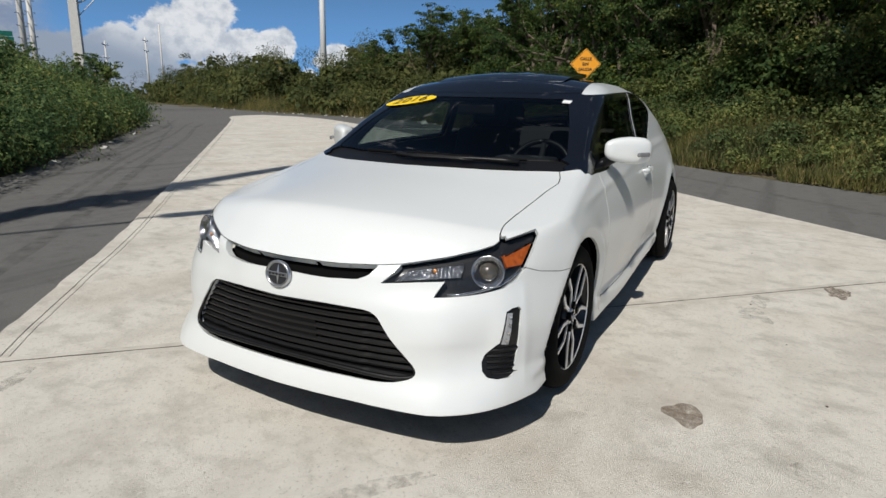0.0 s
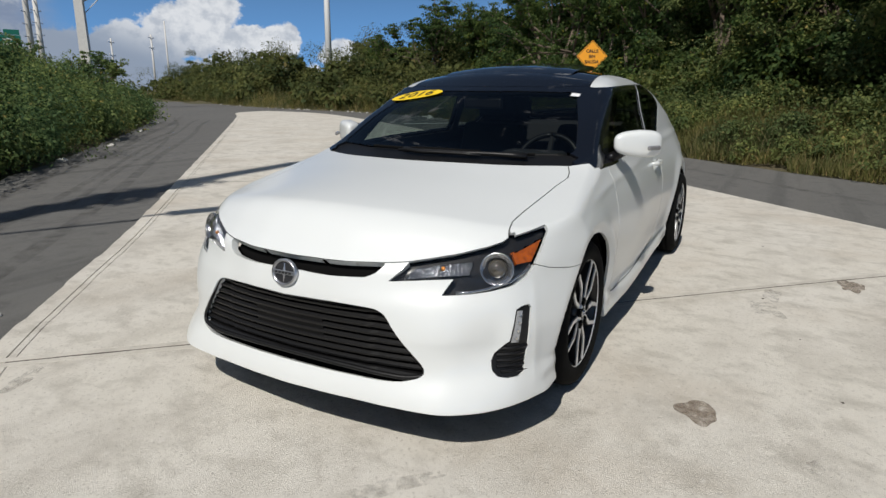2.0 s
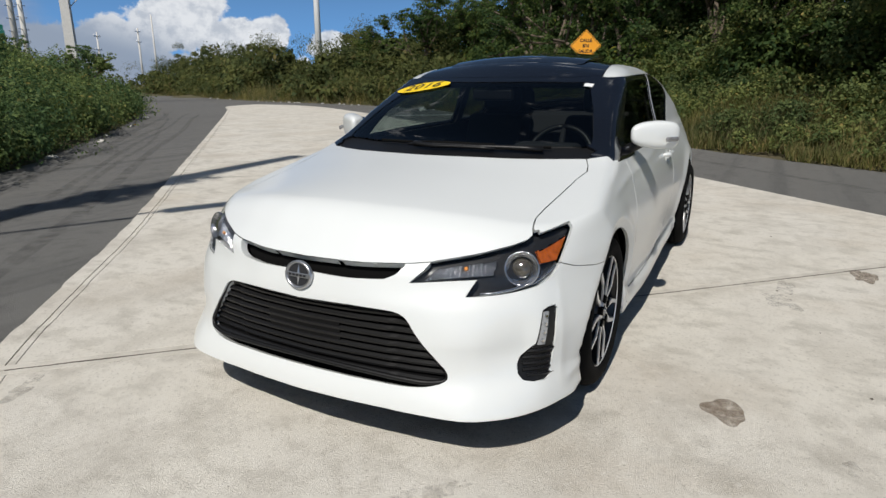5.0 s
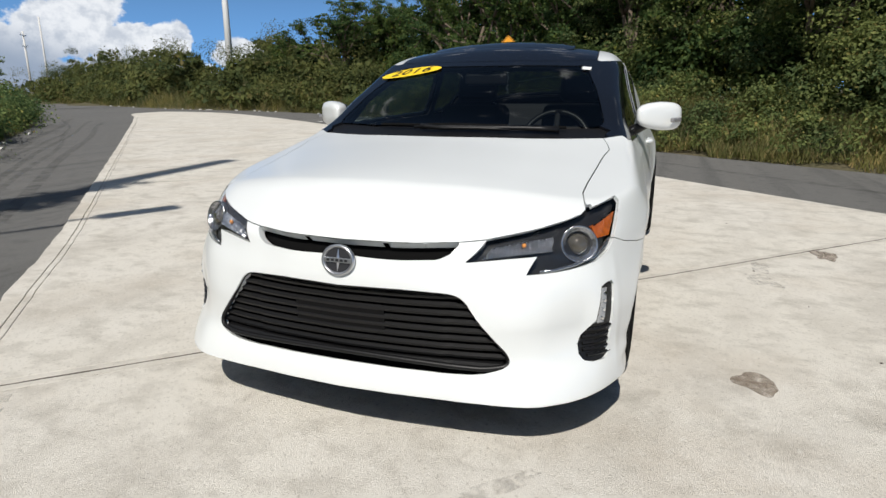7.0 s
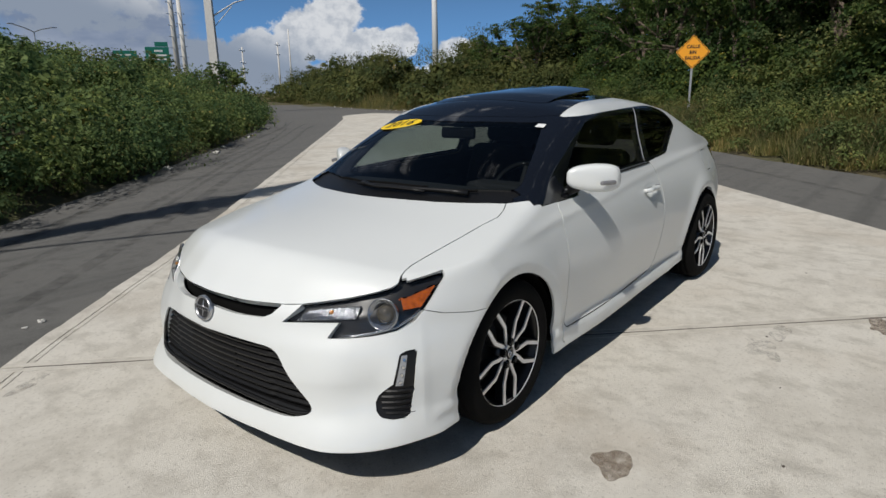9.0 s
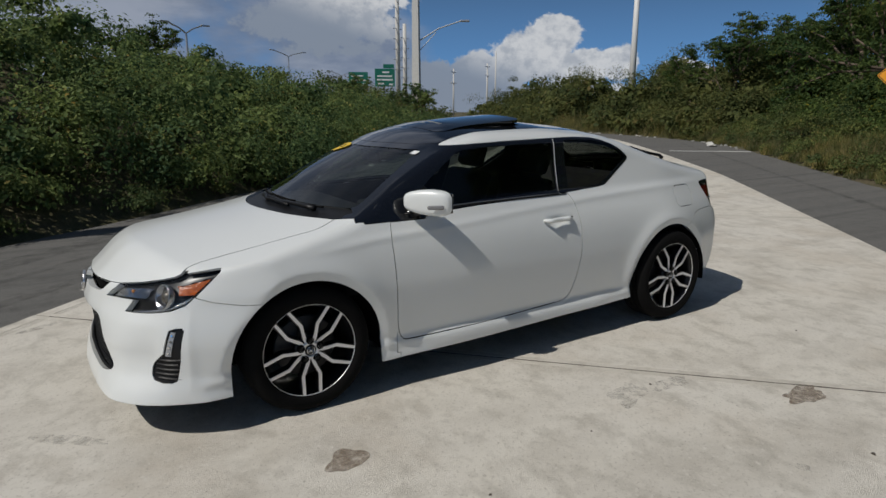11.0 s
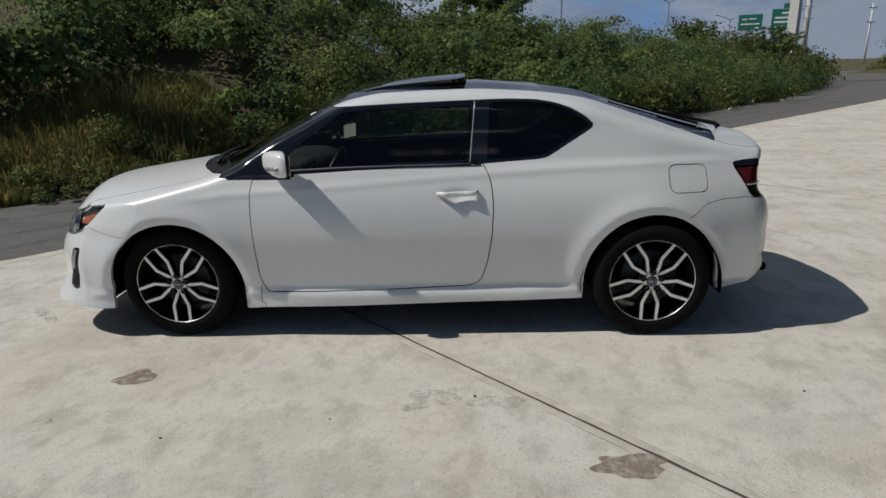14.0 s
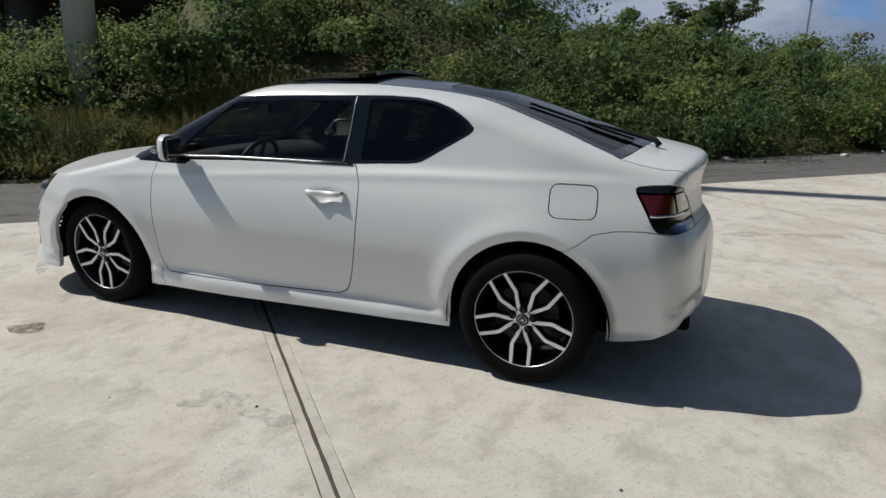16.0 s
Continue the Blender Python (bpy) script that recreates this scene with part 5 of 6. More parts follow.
for side in ("left", "right"):
    left = side == "left"
    lamp = empty("headlamp")
    lamp.parent = car
    skin_part("housing", ("headlamp", "amber"), M_LAMPBACK, lamp, "black lamp housing", -0.004, 0.0, -0.034, side)
    skin_part("lens", ("headlamp", "amber"), M_LENS, lamp, "clear plastic lens", 0.0008, 0.006, 0.0, side, False)
    skin_part("indicator", ("amber",), M_AMBER, lamp, "amber indicator", 0.009, 0.012, -0.012, side)
    p, n = snap(-1.985, 0.718, 0.666, -0.008, left)
    d = (n + Vector((-1.0, 0, 0))).normalized()
    m = Matrix.Translation(p) @ d.to_track_quat("-Y", "Z").to_matrix().to_4x4()
    bm = bmesh.new()
    lathe(bm, [(0.056, 0.032), (0.0600, 0.006), (0.058, 0.002), (0.0535, 0.004), (0.049, 0.012), (0.043, 0.014), (0.040, 0.024), (0.037, 0.030)], 44, m)
    part("lamp_ring", bm, M_REFLECT, lamp, "silver projector ring", True)
    bm = bmesh.new()
    lathe(bm, [(0.0, 0.004), (0.012, 0.0055), (0.023, 0.010), (0.032, 0.019), (0.037, 0.030)], 32, m)
    part("projector", bm, M_EYE, lamp, "glassy projector eye", True)
    bm = bmesh.new()
    cols = []
    for k in range(31):
        u = k / 30
        lo, hi = Vector((-2.166 + 0.118 * u, 0.446 + 0.200 * u, 0.636 + 0.016 * u)), Vector((-2.128 + 0.106 * u, 0.474 + 0.176 * u, 0.676 + 0.030 * u))
        cols.append([bm.verts.new(snap(*lo.lerp(hi, w), -0.012 - (0.010 if (k + j) % 2 else 0.0) - 0.006 * u, left)[0]) for j, w in enumerate((0.0, 0.33, 0.66, 1.0))])
    for a, b in zip(cols, cols[1:]):
        for k in range(3):
            bm.faces.new((a[k], a[k + 1], b[k + 1], b[k]))
    bmesh.ops.recalc_face_normals(bm, faces=bm.faces)
    part("reflector", bm, M_REFLECT, lamp, "faceted silver reflector")
    q, n = snap(-2.090, 0.562, 0.676, -0.010, left)
    bm = bmesh.new()
    bmesh.ops.create_uvsphere(bm, u_segments=14, v_segments=10, radius=0.0075, matrix=Matrix.Translation(q))
    part("bulb", bm, M_BULB, lamp, "amber bulb", True)
    bm = bmesh.new()
    line = [(-2.105, 0.620, 0.598), (-2.085, 0.665, 0.603), (-2.036, 0.715, 0.609), (-1.965, 0.770, 0.621), (-1.905, 0.795, 0.645), (-1.870, 0.803, 0.668)]
    tube(bm, [snap(*q, -0.012, left)[0] for q in line], 0.0055, 6)
    part("trim_strip", bm, M_REFLECT, lamp, "silver strip along the lamp", True)
    fog = empty("fog_lamp")
    fog.parent = car
    skin_part("pocket", ("fog",), M_PLASTIC, fog, "black bumper pocket", -0.002, 0.0, -0.008, side)
    for k in range(5):
        z = 0.303 + k * 0.022
        bm = bmesh.new()
        a = [snap(-2.034 + 0.010 * (k in (0, 4)) + t * 0.075, 0.748 + 0.010 * (k in (0, 4)) + t * 0.078, z, -0.005, left)[0] for t in np.linspace(0, 1, 6)]
        tube(bm, a, 0.006, 5)
        part("pocket_slat", bm, M_PLASTIC, fog)
    bm = bmesh.new()
    rows = []
    for t in np.linspace(0, 1, 7):
        c, e = Vector((-1.953 - 0.029 * t, 0.811, 0.521 - 0.111 * t)), Vector((-1.974 - 0.032 * t, 0.799 - 0.009 * t, 0.523 - 0.111 * t))
        rows.append([bm.verts.new(snap(*c.lerp(e, w), o, left)[0]) for w, o in ((0.0, -0.014), (0.08, -0.003), (0.92, -0.003), (1.0, -0.014))])
    for a, b in zip(rows, rows[1:]):
        for k in range(3):
            bm.faces.new((a[k], a[k + 1], b[k + 1], b[k]))
    bmesh.ops.recalc_face_normals(bm, faces=bm.faces)
    lit = part("running_light", bm, M_REFLECTPLATE, fog, "clear daytime running light strip")
    for k in range(4):
        t = 0.14 + 0.24 * k
        q, n = snap(-1.9635 - 0.0305 * t, 0.805 - 0.0045 * t, 0.522 - 0.111 * t, -0.001, left)
        bm = bmesh.new()
        rod(bm, q - n * 0.004, q + n * 0.003, 0.0075, 0.005, 10)
        part("light_cell", bm, M_CHROME, lit)
    tail = empty("tail_lamp")
    tail.parent = car
    skin_part("housing", ("tail_lamp", "reverse_lamp", "clear_lamp"), M_BLACKGLOSS, tail, "black lamp housing", -0.003, 0.0, -0.03, side)
    skin_part("red_lens", ("tail_lamp",), M_RED, tail, "dark red lens", 0.009, 0.01, -0.002, side)
    skin_part("clear_lens", ("clear_lamp",), M_SMOKE, tail, "clear inner lens", 0.009, 0.01, -0.002, side)
    skin_part("smoked_lens", ("reverse_lamp",), M_BLACKGLOSS, tail, "smoked lower lens", 0.002, 0.01, -0.002, side)
    bm = bmesh.new()
    tube(bm, [snap(x, h, 0.846, 0.0, left)[0] for x, h in ((1.862, 0.742), (1.90, 0.72), (1.95, 0.67), (2.0, 0.58), (2.03, 0.50))], 0.006, 6)
    part("tail_strip", bm, M_CHROME, tail, "chrome divider strip", True)

    # door mirror
    mirror = empty("door_mirror")
    mirror.parent = car
    s = -1 if left else 1
    bm = bmesh.new()
    bmesh.ops.create_uvsphere(bm, u_segments=40, v_segments=24, radius=1.0)
    for v in bm.verts:
        c = v.co.copy()
        for k in range(3):
            c[k] = math.copysign(abs(c[k]) ** 0.5, c[k])
        c *= 1.0 / max(1e-6, (abs(c.x) ** 2.8 + abs(c.y) ** 3.6 + abs(c.z) ** 3.4) ** (1 / 3.6))
        taper = 1 - 0.22 * max(0.0, c.y)
        v.co = Vector((-0.640 - (1 - c.x) * 0.076 * (1 - 0.25 * (1 - c.y)), s * (0.905 - c.y * 0.104), 1.022 + c.z * 0.068 * taper + 0.004 * c.y))
    if not left:
        bmesh.ops.reverse_faces(bm, faces=bm.faces)
    bmesh.ops.recalc_face_normals(bm, faces=bm.faces)
    back = bm.copy()
    bmesh.ops.bisect_plane(bm, geom=bm.verts[:] + bm.edges[:] + bm.faces[:], plane_co=(-0.668, 0, 0), plane_no=(1, 0, 0), clear_outer=True)
    part("mirror_cap", bm, M_PAINT, mirror, "white painted mirror cap", True)
    bmesh.ops.bisect_plane(back, geom=back.verts[:] + back.edges[:] + back.faces[:], plane_co=(-0.667, 0, 0), plane_no=(-1, 0, 0), clear_outer=True)
    bmesh.ops.bisect_plane(back, geom=back.verts[:] + back.edges[:] + back.faces[:], plane_co=(-0.646, 0, 0), plane_no=(1, 0, 0), clear_outer=True)
    bmesh.ops.holes_fill(back, edges=[e for e in back.edges if e.is_boundary])
    part("mirror_frame", back, M_PLASTIC, mirror, "black mirror back")
    bm = bmesh.new()
    chunky(bm, (-0.6445, s * 0.908, 1.018), (0.004, 0.165, 0.105), 0.0018)
    part("mirror_glass", bm, M_CHROME, mirror, "mirror glass")
    bm = bmesh.new()
    chunky(bm, (0, 0, 0), (0.072, 0.020, 0.022), 0.008, pose(-0.742, s * 0.984, 1.004, 0, 0, 34 * s))
    part("side_indicator", bm, M_LAMPGREY, mirror, "clear side indicator")
    bm = bmesh.new()
    tube(bm, [Vector((-0.73, s * 0.775, 0.945)), Vector((-0.72, s * 0.815, 0.965)), Vector((-0.71, s * 0.85, 0.985))], [0.028, 0.024, 0.022], 10)
    part("mirror_foot", bm, M_PLASTIC, mirror, "black mirror foot", True)

    for piece in mirror.children:
        if piece.name.split(".")[0] != "mirror_foot":
            for v in piece.data.vertices:
                v.co.x += 0.42 * (abs(v.co.y) - 0.885)

    # door handle
    handle = empty("door_handle")
    handle.parent = car
    bm = bmesh.new()
    pts = [snap(0.158 + 0.228 * t, 0.82, 0.834, 0.004 + 0.030 * min(1.0, 6 * t, 6 * (1 - t)), left)[0] for t in np.linspace(0, 1, 19)]
    for q in pts:
        q.z = 0.834
    tube(bm, pts, [0.0095 + 0.0045 * min(1.0, 8 * t, 8 * (1 - t)) for t in np.linspace(0, 1, 19)], 10)
    part("handle_grip", bm, M_PAINT, handle, "white painted grip", True)
    p, n = snap(0.378, 0.82, 0.836, 0.012, left)
    bm = bmesh.new()
    rod(bm, p - n * 0.012, p + n * 0.012, 0.007, 0.006, 14)
    part("lock", bm, M_PLASTIC, handle, "dark key lock")

# ---- pillar highlights and window strips ----
for left in (True, False):
    # a bright tube stands in for the reflection on the gloss black pillar
    for x0, x1 in ((0.368, 0.340),):
        bm = bmesh.new()
        tube(bm, [snap(x0 + (x1 - x0) * t, 0.632 + 0.124 * t, 1.308 - 0.312 * t, 0.001, left)[0] for t in np.linspace(0, 1, 9)], 0.0035, 6)
        part("pillar_highlight", bm, M_GALV, car, "thin bright highlight modelled on the gloss black door pillar", True)
    bm = bmesh.new()
    tube(bm, [snap(x, 0.78, z + 0.004, 0.002, left)[0] for x, z in [(-0.78, 0.941), (-0.66, 0.947), (-0.45, 0.957), (-0.3, 0.964), (0.0, 0.974), (0.2, 0.979), (0.4, 0.985)]], 0.0045, 6)
    part("window_seal", bm, M_PLASTIC, car, "black rubber window seal", True)
    bm = bmesh.new()
    tube(bm, [snap(x, 0.78, z + 0.014, 0.002, left)[0] for x, z in [(-0.76, 0.943), (-0.66, 0.947), (-0.45, 0.957), (-0.3, 0.964), (0.0, 0.974), (0.2, 0.979), (0.34, 0.983)]], 0.0034, 6)
    part("belt_strip", bm, M_SILVER, car, "bright strip along the foot of the door glass", True)

# ---- wipers ----
for path, side in (([(-1.255, 0.12), (-1.285, 0.0), (-1.25, -0.30), (-1.13, -0.60)], "a"), ([(-1.17, -0.50), (-1.25, -0.20), (-1.265, 0.15), (-1.20, 0.42)], "b")):
    wiper = empty("wiper")
    wiper.parent = car
    pts = []
    for (x0, y0), (x1, y1) in zip(path, path[1:]):
        for t in np.linspace(0, 1, 5)[:-1]:
            y = y0 + (y1 - y0) * t
            q, n = snap(x0 + (x1 - x0) * t, abs(y), 0.97, 0.012)
            pts.append(Vector((q.x, y, q.z)))
    bm = bmesh.new()
    tube(bm, pts[:9], [0.016, 0.014, 0.012, 0.011, 0.010, 0.009, 0.008, 0.008, 0.007], 6)
    part("wiper_arm", bm, M_PLASTIC, wiper, smooth=True)
    bm = bmesh.new()
    tube(bm, [p + Vector((0.03, 0, 0.008)) for p in pts[3:]], 0.0065, 5)
    part("wiper_blade", bm, M_RUBBER, wiper)
wiper = empty("rear_wiper")
wiper.parent = car
bm = bmesh.new()
tube(bm, [snap(x, h, 1.1, o)[0] for x, h, o in ((1.845, 0.30, 0.012), (1.82, 0.29, 0.03), (1.72, 0.27, 0.026), (1.58, 0.26, 0.022), (1.46, 0.26, 0.02))], [0.018, 0.013, 0.010, 0.008, 0.007], 8)
part("wiper_arm", bm, M_PLASTIC, wiper, smooth=True)
bm = bmesh.new()
tube(bm, [snap(x, h, 1.2, 0.008)[0] for x, h in ((1.74, 0.30), (1.6, 0.285), (1.45, 0.27), (1.28, 0.262), (1.16, 0.26))], 0.0065, 5)
part("wiper_blade", bm, M_RUBBER, wiper)

# ---- stickers on the windscreen ----
def screen_place(y, up, out):
    """A place on the windscreen by its distance from the middle and metres up the slope from the sticker's line."""
    x = -0.668 + 0.20 * y * y + 0.80 * up
    q, n = snap(x, abs(y), 1.25 + 0.5 * up, out)
    return Vector((q.x, y, q.z)), Vector((n.x, math.copysign(n.y, y) if y else 0, n.z))


sticker = empty("windscreen_sticker")
sticker.parent = car
bm = bmesh.new()
rings = []
for r in (0.0, 0.35, 0.7, 1.0):
    ring = []
    for t in np.linspace(0, math.tau, 48, endpoint=False):
        ring.append(bm.verts.new(screen_place(0.435 + 0.190 * r * math.cos(t), 0.058 * r * math.sin(t) - 0.022 * r * math.cos(t), 0.005)[0]))
    rings.append(ring)
for a, b in zip(rings, rings[1:]):
    for k in range(48):
        bm.faces.new((a[k], a[(k + 1) % 48], b[(k + 1) % 48], b[k]))
bmesh.ops.remove_doubles(bm, verts=bm.verts, dist=1e-4)
bmesh.ops.recalc_face_normals(bm, faces=bm.faces)
part("sticker_film", bm, M_STICKER, sticker, "oval yellow film", True)
cu = bpy.data.curves.new("year_digits", "FONT")
cu.body, cu.size, cu.align_x, cu.align_y, cu.shear, cu.space_character, cu.offset, cu.resolution_u = "2016", 0.100, "CENTER", "CENTER", 0.25, 1.12, 0.0008, 3
text = bpy.data.objects.new("year_digits", cu)
flat_text = text.to_mesh()
digits = bpy.data.meshes.new("year_digits")
places = []
for v in flat_text.vertices:
    y = 0.435 - 1.15 * v.co.x
    places.append(tuple(screen_place(y, v.co.y - 0.116 * (y - 0.435), 0.0075)[0]))
digits.from_pydata(places, [], [list(f.vertices) for f in flat_text.polygons])
digits.materials.append(M_INK)
text.to_mesh_clear()
bpy.data.objects.remove(text)
printed = new("year_digits", digits)
printed.parent = sticker
tagged(printed, "black printed year 2016")
bm = bmesh.new()
for dy, du in ((0, 0),):
    vs = [bm.verts.new(screen_place(-0.53 + a, 0.045 + b, 0.004)[0]) for a, b in ((-0.022, -0.02), (0.022, -0.02), (0.022, 0.02), (-0.022, 0.02))]
    bm.faces.new(vs)
part("inspection_tag", bm, M_TAG, car, "small white tag inside the windscreen")

# ---- cabin ----
dash = empty("dashboard")
dash.parent = car
bm = bmesh.new()
sec = [(-1.15, 0.90), (-0.98, 0.945), (-0.84, 0.945), (-0.74, 0.915), (-0.67, 0.86), (-0.68, 0.70), (-0.76, 0.55), (-1.15, 0.55)]
rows = [[bm.verts.new((x + 0.06 * (abs(y) / 0.72) ** 2, y, z - 0.02 * (abs(y) / 0.72) ** 2)) for x, z in sec] for y in np.linspace(-0.72, 0.72, 17)]
for a, b in zip(rows, rows[1:]):
    for k in range(8):
        bm.faces.new((a[k], a[(k + 1) % 8], b[(k + 1) % 8], b[k]))
bm.faces.new(rows[0])
bm.faces.new(rows[-1])
bmesh.ops.recalc_face_normals(bm, faces=bm.faces)
part("dash_top", bm, M_CLOTH, dash, "dark moulded dashboard", True)
bm = bmesh.new()
chunky(bm, (-0.73, -0.37, 0.93), (0.16, 0.34, 0.07), 0.03)
part("instrument_hood", bm, M_CLOTH, dash)
wheel_m = pose(-0.52, -0.37, 0.865, 0, -64, 0)
steer = empty("steering_wheel", wheel_m)
steer.parent = car
bm = bmesh.new()
ring = [Vector((0.183 * math.cos(t), 0.183 * math.sin(t), 0)) for t in np.linspace(0, math.tau, 40)]
tube(bm, ring, 0.016, 8)
part("wheel_rim", bm, M_PLASTIC, steer, "black steering wheel rim", True)
bm = bmesh.new()
chunky(bm, (0, 0, -0.01), (0.13, 0.15, 0.05), 0.02)
for t in (0, math.pi, -math.pi / 2):
    rod(bm, (0.05 * math.cos(t + math.pi / 2), 0.05 * math.sin(t + math.pi / 2), 0), (0.17 * math.cos(t + math.pi / 2), 0.17 * math.sin(t + math.pi / 2), 0), 0.018, 0.014, 8)
part("wheel_boss", bm, M_CLOTH, steer)


def car_seat(y):
    seat = empty("front_seat", pose(0.0, y, 0.0))
    seat.parent = car
    bm = bmesh.new()
    chunky(bm, (-0.05, 0, 0.42), (0.52, 0.50, 0.18), 0.06)
    part("cushion", bm, M_CLOTH, seat)
    m = pose(0.20, 0, 0.48, 0, 20, 0)
    bm = bmesh.new()
    chunky(bm, (0.02, 0, 0.30), (0.15, 0.50, 0.62), 0.06, m)
    part("backrest", bm, M_CLOTH, seat)
    bm = bmesh.new()
    chunky(bm, (0.0, 0, 0.72), (0.10, 0.28, 0.18), 0.045, m)
    part("headrest", bm, M_CLOTH, seat)


car_seat(-0.37)
car_seat(0.37)
bench = empty("rear_bench")
bench.parent = car
bm = bmesh.new()
chunky(bm, (0.88, 0, 0.45), (0.46, 1.20, 0.20), 0.06)
part("cushion", bm, M_CLOTH, bench)
bm = bmesh.new()
chunky(bm, (0.0, 0, 0.28), (0.16, 1.20, 0.58), 0.06, pose(1.12, 0, 0.5, 0, 22, 0))
part("backrest", bm, M_CLOTH, bench)
bm = bmesh.new()
chunky(bm, (-0.60, 0.0, 1.205), (0.03, 0.24, 0.065), 0.014)
rod(bm, (-0.59, 0, 1.22), (-0.575, 0, 1.30), 0.01, 0.01, 8)
part("rear_view_mirror", bm, M_PLASTIC, car, "black rear-view mirror")

# ---- growth ----
def leaf_mesh(name, pos, nor, size, material, slim=0.55, seed=1):
    """Leaves as folded diamonds, one island each, from places, outward directions and lengths."""
    rng = np.random.default_rng(seed)
    n = len(pos)
    nor = nor / np.linalg.norm(nor, axis=1, keepdims=True)
    rnd = rng.normal(size=(n, 3))
    t = np.cross(nor, rnd)
    t /= np.linalg.norm(t, axis=1, keepdims=True)
    t[:, 2] -= 0.35
    t /= np.linalg.norm(t, axis=1, keepdims=True)
    s = np.cross(t, nor)
    s /= np.linalg.norm(s, axis=1, keepdims=True)
    L, W = size[:, None], size[:, None] * slim
    fold = nor * W * 0.22
    co = np.stack([pos - t * L * 0.5, pos + s * W * 0.5 + fold, pos + t * L * 0.5, pos - s * W * 0.5 + fold], 1).reshape(-1, 3)
    i = np.arange(n)[:, None] * 4
    tri = np.concatenate([i + [0, 1, 2], i + [0, 2, 3]], 1).reshape(-1)
    me = bpy.data.meshes.new(name)
    me.vertices.add(len(co))
    me.vertices.foreach_set("co", co.astype(np.float32).ravel())
    me.loops.add(len(tri))
    me.loops.foreach_set("vertex_index", tri.astype(np.int32))
    me.polygons.add(n * 2)
    me.polygons.foreach_set("loop_start", np.arange(0, n * 6, 3, dtype=np.int32))
    me.update(calc_edges=True)
    me.materials.append(material)
    return me


def clump_points(rng, centres, radii, per, flat=0.8, inner=0.45):
    """Leaf places and directions on the shells of many clumps."""
    k = rng.integers(0, len(centres), per)
    d = rng.normal(size=(per, 3))
    d /= np.linalg.norm(d, axis=1, keepdims=True)
    d[:, 2] = np.where(d[:, 2] < -0.3, -d[:, 2], d[:, 2])
    r = radii[k] * (inner + (1 - inner) * rng.random(per) ** 0.5)
    sway = 1 + 0.25 * np.sin(7 * d[:, 0] + 3 * k) * np.sin(6 * d[:, 1] + k)
    pos = centres[k] + d * (r * sway)[:, None] * [1, 1, flat]
    return pos, d + rng.normal(0, 0.45, (per, 3)) + [0, 0, 0.35]


def env_np(a, b, z):
    return np.stack([(a + b) * R2, (a - b) * R2, z], -1)


def thicket(name, label, rng, a0, a1, side, depth, clumps, leaves, radius, size, height, material, lean=0.35, bias=1.6, slim=0.55, shell=0.45, bare=None):
    """Tangled shrubs along a road edge: side -1 the left bank, +1 the right; bare: a stretch left to grass."""
    a = rng.uniform(a0, a1, clumps)
    d = depth * rng.random(clumps) ** bias
    if bare:
        d = np.where((a > bare[0]) & (a < bare[1]) & (d < bare[2]), bare[2] + 2.0 * rng.random(clumps), d)
    edge = np.where(side < 0, ROAD_LEFT(a), ROAD_RIGHT(a))
    wob = 0.35 * np.sin(a * 1.3) + 0.25 * np.sin(a * 2.9 + 1)
    b = edge + side * (d + lean + wob * 0.6)
    z0 = bank_height(a, b)
    top = height * (0.35 + 0.65 * np.clip(d / (depth * 0.35), 0, 1)) * (0.70 + 0.28 * np.sin(a * 0.9 + d) + 0.22 * np.sin(a * 2.3 - d * 2) + 0.20 * np.sin(a * 4.1 + d * 3))
    z = z0 + top * rng.random(clumps) ** 0.7
    r = radius * (0.45 + 1.15 * rng.random(clumps) ** 1.6)
    z = np.maximum(z, z0 + r * 0.2)
    pos, nor = clump_points(rng, env_np(a, b, z), r, leaves, 0.8, shell)
    pos[:, 2] = np.maximum(pos[:, 2], -0.02)
    me = leaf_mesh(name, pos, nor, rng.uniform(size * 0.6, size * 1.4, leaves), material, slim, 3)
    return tagged(new(name, me), label, "shrubs", kind="stuff")


rng_v = np.random.default_rng(21)
thicket("shrubs", "dense green hummocks of broad-leaved shrubs on the road bank", rng_v, -14, 16, -1, 8.0, 360, 205000, 0.78, 0.078, 0.9, M_LEAF_BANK, shell=0.80, bare=(-3.6, 1.6, 2.3))
thicket("vines", "broad-leaved vines sprawling over the bank", rng_v, -14, 20, -1, 6.5, 150, 32000, 0.50, 0.125, 1.2, M_LEAF_BANK, 0.3, 1.0, 0.8, 0.7, (-3.4, 1.4, 2.0))
thicket("shrubs", "dense green roadside shrubs thinning along the road", rng_v, 14, 41, -1, 6.0, 330, 90000, 0.75, 0.10, 1.3, M_LEAF_BANK, shell=0.7)
thicket("vines", "pale broad-leaved weeds standing out of the bank", rng_v, -3, 14, -1, 4.5, 26, 5200, 0.36, 0.15, 1.5, M_LEAF_PALE, 0.9, 0.8, 0.45, 0.6)
thicket("shrubs", "taller green bushes along the top of the bank", rng_v, 8, 20, -1, 3.5, 130, 30000, 0.65, 0.11, 1.5, M_LEAF_BANK, 3.4, 1.0, shell=0.6)
thicket("weeds", "low weeds creeping onto the asphalt edge", rng_v, -14, 30, -1, 1.3, 620, 60000, 0.27, 0.055, 0.40, M_LEAF_VERGE, 0.05, 1.0)
thicket("shrubs", "olive green scrub along the far bend of the road", rng_v, 30, 86, 1, 7.0, 620, 165000, 1.15, 0.16, 4.1, M_LEAF_SCRUB, 0.8, 1.1, 0.4, 0.35, (46.5, 54.0, 7.0))
